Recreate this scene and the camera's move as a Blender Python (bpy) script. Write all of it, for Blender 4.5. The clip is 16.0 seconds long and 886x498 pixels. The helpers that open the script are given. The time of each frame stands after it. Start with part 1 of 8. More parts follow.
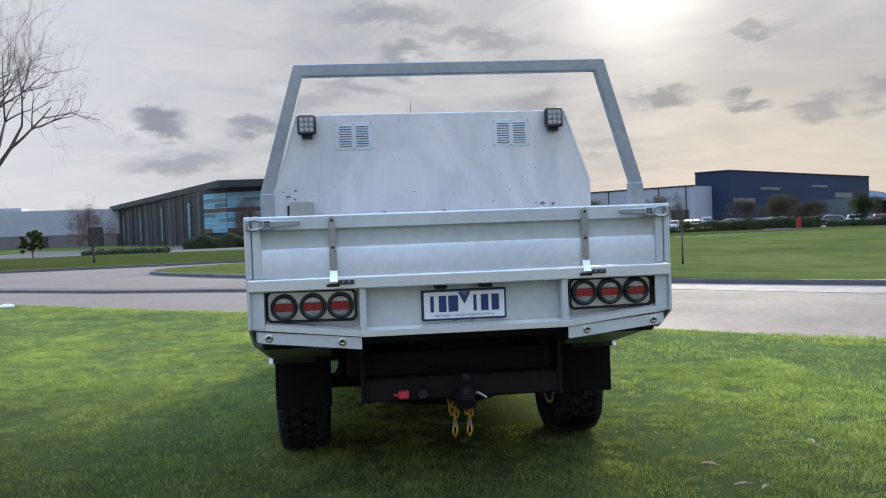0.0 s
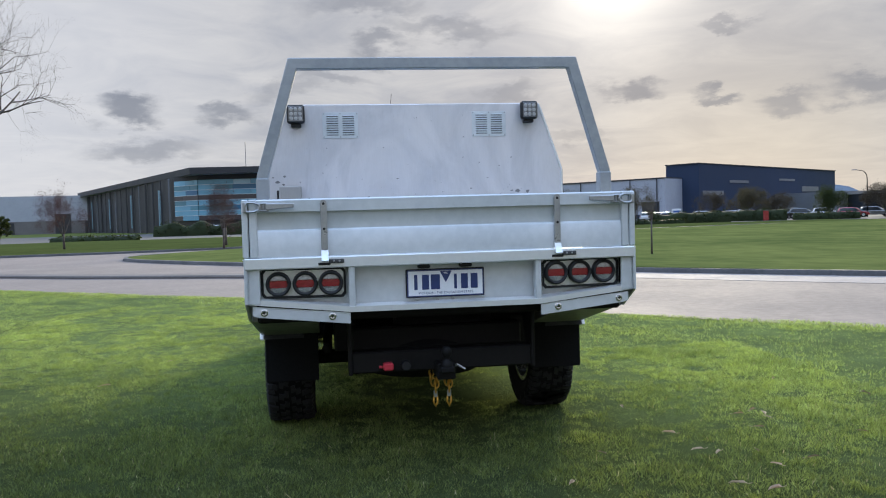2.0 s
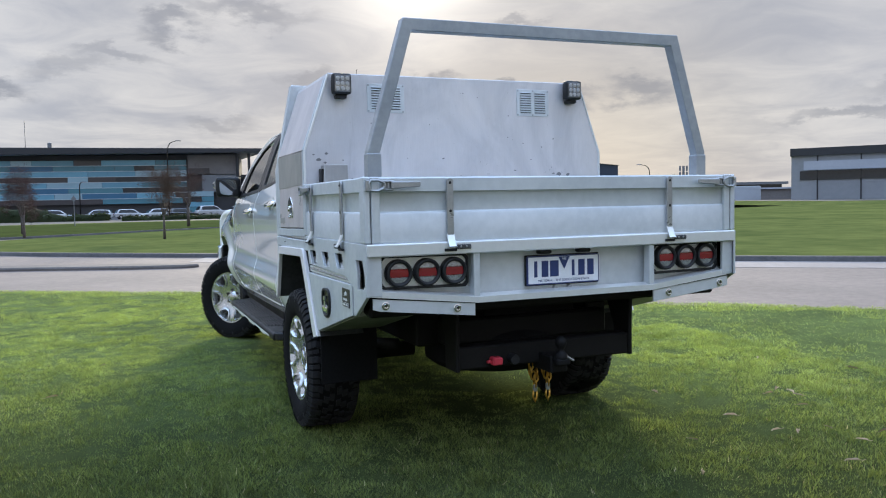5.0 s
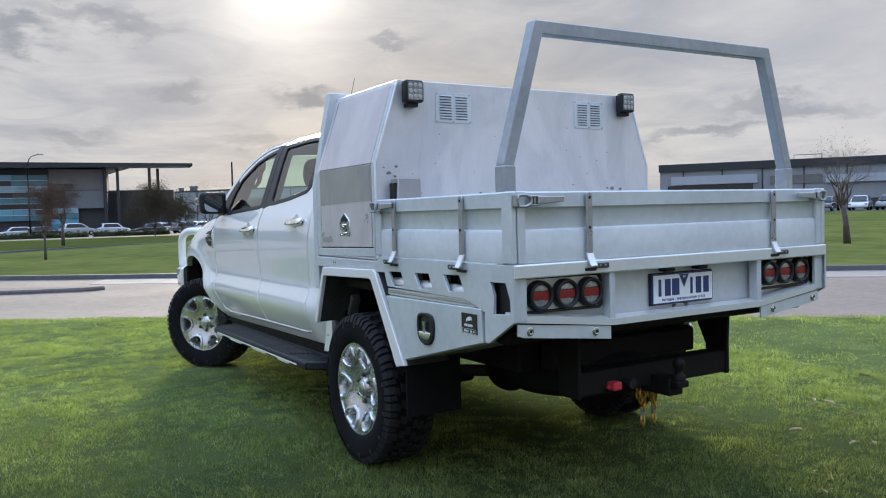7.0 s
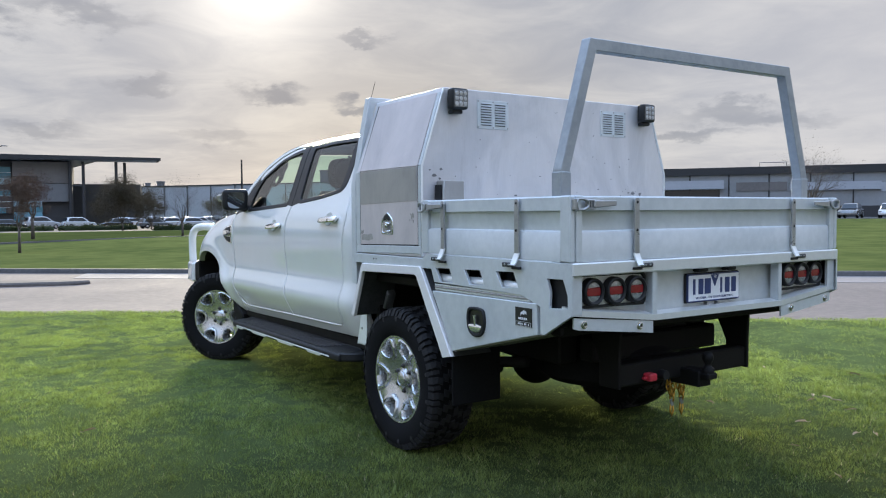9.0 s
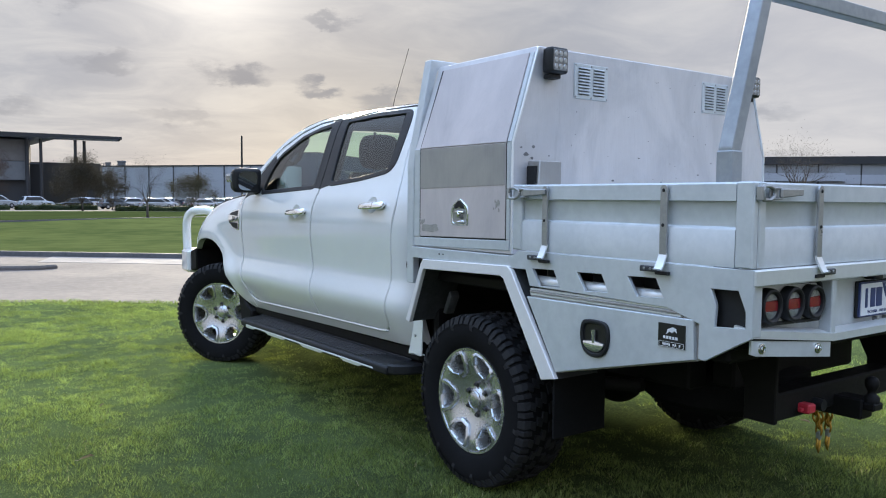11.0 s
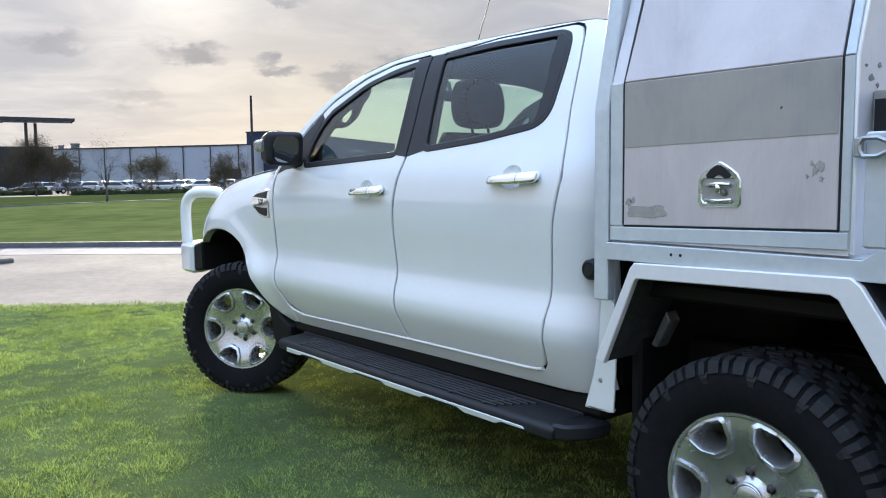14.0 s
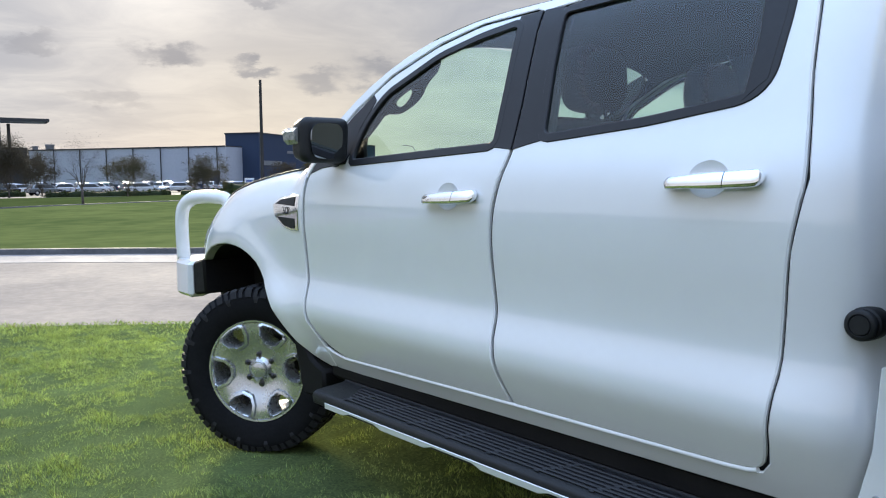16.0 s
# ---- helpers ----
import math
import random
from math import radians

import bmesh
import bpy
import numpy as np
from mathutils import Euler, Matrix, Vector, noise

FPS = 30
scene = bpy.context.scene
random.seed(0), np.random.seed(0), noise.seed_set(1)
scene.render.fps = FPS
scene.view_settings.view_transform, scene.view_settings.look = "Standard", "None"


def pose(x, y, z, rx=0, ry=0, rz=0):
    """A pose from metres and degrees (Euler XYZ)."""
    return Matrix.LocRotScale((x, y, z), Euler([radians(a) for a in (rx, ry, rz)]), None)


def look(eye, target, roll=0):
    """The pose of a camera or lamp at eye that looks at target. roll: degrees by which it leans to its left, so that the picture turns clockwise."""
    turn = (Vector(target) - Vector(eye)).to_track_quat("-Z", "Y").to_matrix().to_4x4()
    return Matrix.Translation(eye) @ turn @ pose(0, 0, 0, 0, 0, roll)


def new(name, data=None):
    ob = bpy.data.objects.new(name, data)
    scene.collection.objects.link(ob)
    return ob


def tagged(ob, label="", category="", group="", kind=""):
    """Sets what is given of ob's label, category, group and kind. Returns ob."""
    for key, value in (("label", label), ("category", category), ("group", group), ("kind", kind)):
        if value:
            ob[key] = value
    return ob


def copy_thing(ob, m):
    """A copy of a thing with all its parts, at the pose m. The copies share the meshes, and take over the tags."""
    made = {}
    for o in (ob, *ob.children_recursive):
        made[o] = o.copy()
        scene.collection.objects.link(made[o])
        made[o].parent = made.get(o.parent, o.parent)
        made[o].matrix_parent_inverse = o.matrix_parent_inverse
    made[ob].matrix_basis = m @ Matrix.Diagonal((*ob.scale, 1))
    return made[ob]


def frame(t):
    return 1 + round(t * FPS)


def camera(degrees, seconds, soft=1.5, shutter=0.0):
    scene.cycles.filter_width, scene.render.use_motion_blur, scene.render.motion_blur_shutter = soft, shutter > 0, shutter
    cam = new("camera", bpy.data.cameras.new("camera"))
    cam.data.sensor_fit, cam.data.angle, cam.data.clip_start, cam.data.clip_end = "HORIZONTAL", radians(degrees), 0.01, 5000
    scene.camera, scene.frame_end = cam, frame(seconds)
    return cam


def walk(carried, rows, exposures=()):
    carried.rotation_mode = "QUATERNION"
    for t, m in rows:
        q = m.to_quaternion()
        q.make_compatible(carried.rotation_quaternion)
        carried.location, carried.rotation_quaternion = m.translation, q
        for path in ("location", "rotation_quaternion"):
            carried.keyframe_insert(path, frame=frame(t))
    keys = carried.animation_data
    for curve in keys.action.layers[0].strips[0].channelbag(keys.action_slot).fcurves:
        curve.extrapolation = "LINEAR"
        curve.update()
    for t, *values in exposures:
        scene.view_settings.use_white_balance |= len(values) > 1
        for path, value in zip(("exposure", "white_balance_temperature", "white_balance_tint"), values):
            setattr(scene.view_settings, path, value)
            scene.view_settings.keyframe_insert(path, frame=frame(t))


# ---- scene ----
cam = camera(58.0, 16.0, soft=1.1)
PATH = [
    (0, (-0.473, -4.875, 1.293), (-0.256, -2.887, 1.24), -2.1),
    (0.5, (-0.51, -5.017, 1.281), (-0.264, -3.033, 1.224), -2.1),
    (1, (-0.511, -5.132, 1.273), (-0.255, -3.149, 1.211), -2.0),
    (1.5, (-0.522, -5.168, 1.269), (-0.257, -3.187, 1.2), -1.8),
    (2, (-0.556, -5.153, 1.265), (-0.272, -3.175, 1.185), -1.6),
    (2.5, (-0.657, -5.07, 1.244), (-0.332, -3.099, 1.15), -1.5),
    (3, (-0.848, -4.919, 1.256), (-0.459, -2.96, 1.148), -1.3),
    (3.5, (-1.066, -4.79, 1.264), (-0.593, -2.851, 1.146), -1.4),
    (4, (-1.364, -4.696, 1.265), (-0.796, -2.782, 1.14), -1.3),
    (6.5, (-2.471, -3.933, 1.271), (-1.487, -2.195, 1.178), -1.4),
    (7, (-2.676, -3.759, 1.293), (-1.643, -2.049, 1.205), -1.5),
    (7.5, (-2.849, -3.741, 1.299), (-1.785, -2.05, 1.215), -1.4),
    (8, (-3.006, -3.778, 1.307), (-1.925, -2.097, 1.222), -1.2),
    (8.5, (-3.108, -3.817, 1.299), (-2.019, -2.142, 1.213), -0.8),
    (11, (-3.15, -2.799, 1.307), (-1.976, -1.185, 1.182), 0.5),
    (11.5, (-3.099, -2.499, 1.282), (-1.908, -0.899, 1.136), 0.5),
    (12, (-3.052, -2.245, 1.293), (-1.851, -0.654, 1.126), 0.5),
    (12.5, (-3.035, -1.946, 1.267), (-1.827, -0.362, 1.087), 0.6),
    (13, (-3.021, -1.656, 1.293), (-1.807, -0.078, 1.102), 0.3),
    (13.5, (-2.959, -1.381, 1.273), (-1.733, 0.188, 1.085), -0.1),
    (14, (-2.87, -1.102, 1.28), (-1.625, 0.454, 1.097), -0.7),
    (14.5, (-2.809, -0.834, 1.266), (-1.546, 0.708, 1.092), -1.1),
    (15, (-2.737, -0.533, 1.284), (-1.454, 0.991, 1.113), -1.1),
    (15.5, (-2.653, -0.27, 1.266), (-1.367, 1.251, 1.089), -1.2),
    (16, (-2.578, -0.055, 1.28), (-1.293, 1.468, 1.102), -0.6),
]
walk(cam, [(t, look(eye, target, roll)) for t, eye, target, roll in PATH],
     [(0, -0.2), (2, -0.22), (4, -0.13), (6.5, -0.14), (7.5, -0.25), (8.5, -0.19), (11, -0.17), (12, -0.04), (13, 0.06), (14.5, 0.02), (16, -0.07)])

# ---- light ----
SUN_AZ, SUN_EL = 20.5, 16.5          # degrees, clockwise from +y, and above the horizon


def heading(az, el):
    a, e = radians(az), radians(el)
    return Vector((math.sin(a) * math.cos(e), math.cos(a) * math.cos(e), math.sin(e)))


SUN_DIR = heading(SUN_AZ, SUN_EL)
sun_data = bpy.data.lights.new("sun", "SUN")
sun_data.energy, sun_data.angle, sun_data.color = 6.6, radians(13.0), (1.0, 0.89, 0.67)
sun = new("sun", sun_data)
sun.matrix_world = look(SUN_DIR * 50, (0, 0, 0))


class Nodes:
    """A short way to write node trees."""

    def __init__(self, tree):
        self.tree = tree
        tree.nodes.clear()

    def add(self, kind):
        return self.tree.nodes.new(kind)

    def put(self, socket, value):
        if isinstance(value, bpy.types.NodeSocket):
            self.tree.links.new(value, socket)
        elif value is not None:
            socket.default_value = value

    def math(self, op, a, b=None, c=None, clamp=False):
        node = self.add("ShaderNodeMath")
        node.operation, node.use_clamp = op, clamp
        for socket, value in zip(node.inputs, (a, b, c)):
            self.put(socket, value)
        return node.outputs[0]

    def vec(self, op, a, b=None, scale=None):
        node = self.add("ShaderNodeVectorMath")
        node.operation = op
        self.put(node.inputs[0], a)
        self.put(node.inputs[1], b)
        if scale is not None:
            self.put(node.inputs["Scale"], scale)
        return node.outputs["Value"] if op in ("LENGTH", "DOT_PRODUCT") else node.outputs[0]

    def mix(self, factor, a, b, blend="MIX"):
        node = self.add("ShaderNodeMix")
        node.data_type, node.blend_type = "RGBA", blend
        self.put(node.inputs[0], factor)
        self.put(node.inputs[6], a)
        self.put(node.inputs[7], b)
        return node.outputs[2]

    def ramp(self, value, lo, hi, a=0.0, b=1.0, smooth=True):
        node = self.add("ShaderNodeMapRange")
        node.interpolation_type = "SMOOTHSTEP" if smooth else "LINEAR"
        for socket, v in zip(node.inputs, (value, lo, hi, a, b)):
            self.put(socket, v)
        return node.outputs[0]

    def noise(self, vector, scale, detail=4.0, rough=0.55, distort=0.0):
        node = self.add("ShaderNodeTexNoise")
        self.put(node.inputs["Vector"], vector)
        for name, value in (("Scale", scale), ("Detail", detail), ("Roughness", rough), ("Distortion", distort)):
            self.put(node.inputs[name], value)
        return node.outputs[0]


def rgb(r, g, b):
    return (r, g, b, 1.0)


world = bpy.data.worlds.new("overcast_sky")
scene.world = world
world.use_nodes = True
n = Nodes(world.node_tree)
way = n.vec("NORMALIZE", n.add("ShaderNodeTexCoord").outputs["Generated"])
split = n.add("ShaderNodeSeparateXYZ")
n.put(split.inputs[0], way)
dx, dy, dz = split.outputs
up = n.math("MAXIMUM", dz, 0.0)
azimuth = n.math("ARCTAN2", dx, dy)
level = n.math("ARCSINE", n.math("MINIMUM", up, 1.0))
flat = n.add("ShaderNodeCombineXYZ")
lift = n.math("ADD", up, 0.13)
n.put(flat.inputs[0], n.math("DIVIDE", dx, lift))
n.put(flat.inputs[1], n.math("DIVIDE", dy, lift))
broad = n.noise(flat.outputs[0], 0.55, 5.0, 0.55, 0.4)
fine = n.noise(flat.outputs[0], 2.1, 7.0, 0.6, 0.7)
cover = n.ramp(n.math("ADD", n.math("MULTIPLY", broad, 0.55), n.math("MULTIPLY", fine, 0.45)), 0.34, 0.66)
cloud = n.mix(cover, rgb(0.43, 0.46, 0.545), rgb(0.77, 0.765, 0.78))
# warm light low towards the sun
near_sun = n.math("MAXIMUM", n.vec("DOT_PRODUCT", way, heading(31, 6)), 0.0)
warm = n.math("MULTIPLY", n.math("POWER", near_sun, 40.0), n.ramp(level, 0.02, 0.30, 1.0, 0.25))
cloud = n.mix(n.math("MULTIPLY", warm, 0.6, clamp=True), cloud, rgb(0.80, 0.70, 0.56))
# thinner, paler cloud away from the sun
cloud = n.mix(n.ramp(azimuth, radians(40), radians(66), 0.0, 0.55), cloud, rgb(0.84, 0.815, 0.835))
cloud = n.mix(n.ramp(azimuth, radians(2), radians(-24), 0.0, 0.65), cloud, rgb(0.94, 0.96, 1.03))
# small dark clouds: azimuth, elevation, half width, half height, depth
place = n.add("ShaderNodeCombineXYZ")
n.put(place.inputs[0], azimuth)
n.put(place.inputs[1], level)
puff = n.add("ShaderNodeTexNoise")
n.put(puff.inputs["Vector"], n.vec("MULTIPLY", place.outputs[0], (0.7, 1.6, 1.0)))
n.put(puff.inputs["Scale"], 16.0)
n.put(puff.inputs["Detail"], 6.0)
n.put(puff.inputs["Roughness"], 0.62)
drift = n.vec("SCALE", n.vec("SUBTRACT", puff.outputs["Color"], (0.5, 0.5, 0.5)), scale=0.105)
spot = n.vec("ADD", place.outputs[0], drift)
shade = None
for az, el, half_w, half_h, depth in ((-13.1, 7.9, 2.2, 1.0, 0.75), (-6.4, 7.7, 2.0, 0.9, 0.62), (-12.0, 5.3, 4.2, 1.0, 0.5),
                                      (21.7, 8.25, 2.6, 0.9, 0.85), (26.9, 7.15, 1.6, 0.6, 0.72), (31.6, 6.9, 2.0, 0.8, 0.5),
                                      (36.0, 7.3, 2.8, 1.1, 0.6), (28.2, 12.3, 1.8, 0.5, 0.55), (4.3, 11.8, 2.8, 0.9, 0.6),
                                      (7.0, 6.0, 2.8, 0.7, 0.4), (12.9, 9.1, 2.6, 0.7, 0.45), (-2.5, 9.0, 3.0, 0.8, 0.35),
                                      (17.5, 5.0, 3.2, 0.6, 0.3), (9.0, 13.2, 5.5, 0.9, 0.5), (3.0, 14.6, 4.5, 1.0, 0.5), (0.5, 9.8, 3.5, 0.6, 0.4), (49.0, 5.2, 5.0, 0.6, 0.5), (54.0, 6.5, 6.0, 0.8, 0.4)):
    gap = n.vec("SUBTRACT", spot, (radians(az), radians(el), 0))
    gap = n.vec("MULTIPLY", gap, (1 / radians(half_w), 1 / radians(half_h), 0))
    one = n.ramp(n.vec("LENGTH", gap), 0.25, 1.2, depth, 0.0)
    shade = one if shade is None else n.math("MAXIMUM", shade, one)
cloud = n.mix(shade, cloud, rgb(0.185, 0.215, 0.295))
# the sun's glow behind the cloud
to_sun = n.math("MAXIMUM", n.vec("DOT_PRODUCT", way, SUN_DIR), 0.0)
glow = n.math("ADD", n.math("MULTIPLY", n.math("POWER", to_sun, 320.0), 0.85), n.math("MULTIPLY", n.math("POWER", to_sun, 90.0), 0.07))
cloud = n.mix(1.0, cloud, n.mix(glow, rgb(0, 0, 0), rgb(1.0, 0.93, 0.80)), "ADD")
sky = n.add("ShaderNodeTexSky")
sky.sky_type, sky.sun_disc = "NISHITA", False
sky.sun_elevation, sky.sun_rotation = radians(SUN_EL), radians(SUN_AZ)
clear = n.vec("SCALE", sky.outputs[0], scale=0.08)
colour = n.mix(0.06, cloud, clear)
# an overcast sky is brighter overhead than at the horizon
colour = n.mix(n.ramp(up, 0.24, 0.95, 0.0, 1.0), colour, n.mix(1.0, colour, rgb(2.15, 3.0, 4.3), "MULTIPLY"))
back = n.add("ShaderNodeBackground")
n.put(back.inputs["Color"], colour)
n.put(back.inputs["Strength"], 1.0)
n.put(n.add("ShaderNodeOutputWorld").inputs[0], back.outputs[0])

# ---- materials ----
def material(name, a, b=None, rough=0.5, metal=0.0, scale=(6.0, 60.0), amount=(0.5, 0.4), bump=0.0, bump_scale=120.0, coat=0.0,
             stretch=(1, 1, 1), rough_var=0.08, per_object=0.0, per_island=0.0, spec=0.5, leafy=0.0, light_gain=None):
    """A procedural surface: two colours mixed by a broad and a fine noise, with relief and uneven gloss."""
    m = bpy.data.materials.new(name)
    m.use_nodes = True
    t = Nodes(m.node_tree)
    b = b or a
    where = t.vec("MULTIPLY", t.add("ShaderNodeTexCoord").outputs["Object"], stretch)
    big = t.noise(where, scale[0], 4.0, 0.6)
    small = t.noise(where, scale[1], 3.0, 0.6)
    fac = t.math("ADD", t.math("MULTIPLY", t.ramp(big, 0.3, 0.7), amount[0]), t.math("MULTIPLY", t.ramp(small, 0.3, 0.7), amount[1]), clamp=True)
    colour = t.mix(fac, rgb(*a), rgb(*b))
    if per_object or per_island:
        out = t.add("ShaderNodeObjectInfo").outputs["Random"] if per_object else t.add("ShaderNodeNewGeometry").outputs["Random Per Island"]
        colour = t.vec("SCALE", colour, scale=t.ramp(out, 0, 1, 1 - (per_object or per_island), 1 + (per_object or per_island), smooth=False))
    if light_gain:                                # lawn brightness put into the colour, rising along a slant
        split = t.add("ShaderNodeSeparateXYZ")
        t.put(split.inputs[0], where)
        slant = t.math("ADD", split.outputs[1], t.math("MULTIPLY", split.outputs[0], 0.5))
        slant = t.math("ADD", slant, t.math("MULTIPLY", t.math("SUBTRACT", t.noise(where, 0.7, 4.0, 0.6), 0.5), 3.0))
        colour = t.vec("SCALE", colour, scale=t.ramp(slant, light_gain[0], light_gain[1], 1.0, light_gain[2]))
    p = t.add("ShaderNodeBsdfPrincipled")
    t.put(p.inputs["Base Color"], colour)
    t.put(p.inputs["Metallic"], metal)
    t.put(p.inputs["Specular IOR Level"], spec)
    t.put(p.inputs["Coat Weight"], coat)
    t.put(p.inputs["Coat Roughness"], 0.03)
    t.put(p.inputs["Coat IOR"], 1.75)
    t.put(p.inputs["Roughness"], t.ramp(t.math("ADD", t.math("MULTIPLY", big, 0.6), t.math("MULTIPLY", small, 0.4)), 0.3, 0.7, max(rough - rough_var, 0.02), rough + rough_var))
    if bump:
        node = t.add("ShaderNodeBump")
        t.put(node.inputs["Strength"], 1.0)
        t.put(node.inputs["Distance"], bump)
        t.put(node.inputs["Height"], t.noise(where, bump_scale, 4.0, 0.65))
        t.put(p.inputs["Normal"], node.outputs[0])
    surface = p.outputs[0]
    if leafy:                              # light shines through thin leaves
        thin = t.add("ShaderNodeBsdfTranslucent")
        t.put(thin.inputs["Color"], t.mix(1.0, colour, rgb(1.15, 1.12, 0.72), "MULTIPLY"))
        both = t.add("ShaderNodeMixShader")
        t.put(both.inputs[0], leafy)
        t.put(both.inputs[1], surface)
        t.put(both.inputs[2], thin.outputs[0])
        surface = both.outputs[0]
    t.put(t.add("ShaderNodeOutputMaterial").inputs[0], surface)
    return m


def glass_material(name, tint, gloss=0.03, mirror=1.0, body=0.0):
    """Thin glass: tinted see-through with a clear reflection by Fresnel; body is the share that is mirrored face on."""
    m = bpy.data.materials.new(name)
    m.use_nodes = True
    t = Nodes(m.node_tree)
    see = t.add("ShaderNodeBsdfTransparent")
    t.put(see.inputs[0], rgb(*tint))
    shine = t.add("ShaderNodeBsdfGlossy")
    t.put(shine.inputs["Color"], rgb(mirror, mirror, mirror))
    t.put(shine.inputs["Roughness"], gloss)
    facing = t.add("ShaderNodeLayerWeight").outputs["Facing"]
    gloss_share = t.math("ADD", body or 0.04, t.math("MULTIPLY", t.math("POWER", facing, 4.0), 0.65))
    mixer = t.add("ShaderNodeMixShader")
    t.put(mixer.inputs[0], gloss_share)
    t.put(mixer.inputs[1], see.outputs[0])
    t.put(mixer.inputs[2], shine.outputs[0])
    t.put(t.add("ShaderNodeOutputMaterial").inputs[0], mixer.outputs[0])
    return m


WHITE = material("white_car_paint", (0.745, 0.757, 0.76), (0.71, 0.722, 0.725), 0.16, 0.0, (1.2, 9.0), (0.5, 0.3), 0.0, coat=0.9, rough_var=0.05)
ALLOY = material("brushed_aluminium", (0.625, 0.662, 0.690), (0.515, 0.553, 0.580), 0.46, 0.35, (2.2, 26.0), (0.75, 0.4), rough_var=0.06)
ALLOY_BRIGHT = material("polished_aluminium", (0.77, 0.79, 0.79), (0.69, 0.71, 0.715), 0.36, 0.5, (3.0, 40.0), (0.5, 0.4), rough_var=0.06)
def streaky_sheet(name, a, b, dark, rough, metal):
    """Weathered sheet: cloudy tone, brushed grain, runs of dirt from the top and small pitting."""
    m = bpy.data.materials.new(name)
    m.use_nodes = True
    t = Nodes(m.node_tree)
    at = t.add("ShaderNodeTexCoord").outputs["Object"]
    cloudy = t.noise(t.vec("MULTIPLY", at, (1.0, 1.0, 0.6)), 2.6, 6.0, 0.62, 0.9)
    runs = t.noise(t.vec("MULTIPLY", at, (1.0, 1.0, 0.20)), 16.0, 6.0, 0.7, 0.5)
    grain = t.noise(t.vec("MULTIPLY", at, (1.0, 1.0, 0.04)), 260.0, 2.0, 0.5)
    pits = t.noise(at, 70.0, 3.0, 0.7)
    colour = t.mix(t.ramp(cloudy, 0.30, 0.70), rgb(*a), rgb(*b))
    colour = t.mix(t.math("MULTIPLY", t.ramp(runs, 0.50, 0.80), t.ramp(cloudy, 0.40, 0.65, 0.04, 0.30)), colour, rgb(*dark))
    colour = t.mix(t.ramp(pits, 0.66, 0.74, 0.0, 0.35), colour, rgb(*dark))
    colour = t.vec("SCALE", colour, scale=t.ramp(grain, 0.3, 0.7, 0.985, 1.015))
    p = t.add("ShaderNodeBsdfPrincipled")
    t.put(p.inputs["Base Color"], colour)
    t.put(p.inputs["Metallic"], metal)
    t.put(p.inputs["Roughness"], t.ramp(t.math("ADD", t.math("MULTIPLY", cloudy, 0.5), t.math("MULTIPLY", runs, 0.5)), 0.3, 0.7, rough - 0.10, rough + 0.14))
    node = t.add("ShaderNodeBump")
    t.put(node.inputs["Distance"], 0.0004)
    t.put(node.inputs["Height"], t.math("ADD", t.math("MULTIPLY", cloudy, 3.0), grain))
    t.put(p.inputs["Normal"], node.outputs[0])
    t.put(t.add("ShaderNodeOutputMaterial").inputs[0], p.outputs[0])
    return m


ALLOY_DOOR = streaky_sheet("weathered_door_sheet", (0.60, 0.545, 0.545), (0.49, 0.45, 0.455), (0.33, 0.31, 0.32), 0.46, 0.22)
ALLOY_SHEET = streaky_sheet("weathered_aluminium_sheet", (0.675, 0.665, 0.685), (0.535, 0.53, 0.55), (0.33, 0.32, 0.33), 0.40, 0.38)
ALLOY_DULL = streaky_sheet("dull_bare_aluminium", (0.40, 0.385, 0.365), (0.335, 0.325, 0.312), (0.25, 0.24, 0.23), 0.5, 0.4)
UNDER = material("dark_grey_metal", (0.060, 0.064, 0.068), (0.036, 0.039, 0.042), 0.6, 0.2, (6.0, 50.0), (0.6, 0.5), 0.0005, 120)
SCUFF = material("bare_scuffed_metal", (0.40, 0.385, 0.36), (0.30, 0.29, 0.275), 0.6, 0.3, (20.0, 120.0), (0.5, 0.5), 0.0006, 300)
DENT = material("dark_dented_metal", (0.24, 0.24, 0.25), (0.12, 0.12, 0.13), 0.55, 0.3, (30.0, 160.0), (0.5, 0.5), 0.0006, 300)
STEEL = material("stainless_steel", (0.40, 0.41, 0.42), (0.31, 0.32, 0.33), 0.34, 0.65, (8.0, 60.0), (0.5, 0.4), 0.0003, 300)
CHROME = material("chrome", (0.90, 0.90, 0.90), (0.84, 0.84, 0.85), 0.11, 1.0, (5.0, 40.0), (0.4, 0.2), 0.0, rough_var=0.03)
RIM = material("silver_wheel_paint", (0.55, 0.56, 0.57), (0.49, 0.50, 0.51), 0.26, 0.84, (4.0, 20.0), (0.4, 0.2), 0.0, coat=0.1, rough_var=0.04)
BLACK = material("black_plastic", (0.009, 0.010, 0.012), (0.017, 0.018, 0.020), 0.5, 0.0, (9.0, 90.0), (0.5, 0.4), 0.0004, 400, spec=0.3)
TRIM = material("satin_black_trim", (0.014, 0.015, 0.018), (0.022, 0.022, 0.025), 0.45, 0.0, (5.0, 60.0), (0.5, 0.4), 0.0002, 400, spec=0.3)
STEEL_BLACK = material("black_painted_steel", (0.006, 0.006, 0.007), (0.012, 0.0115, 0.011), 0.6, 0.0, (8.0, 70.0), (0.6, 0.4), 0.0006, 160, spec=0.13)
NUT = material("dark_wheel_nut", (0.10, 0.10, 0.105), (0.06, 0.06, 0.065), 0.25, 0.9, (30.0, 160.0))
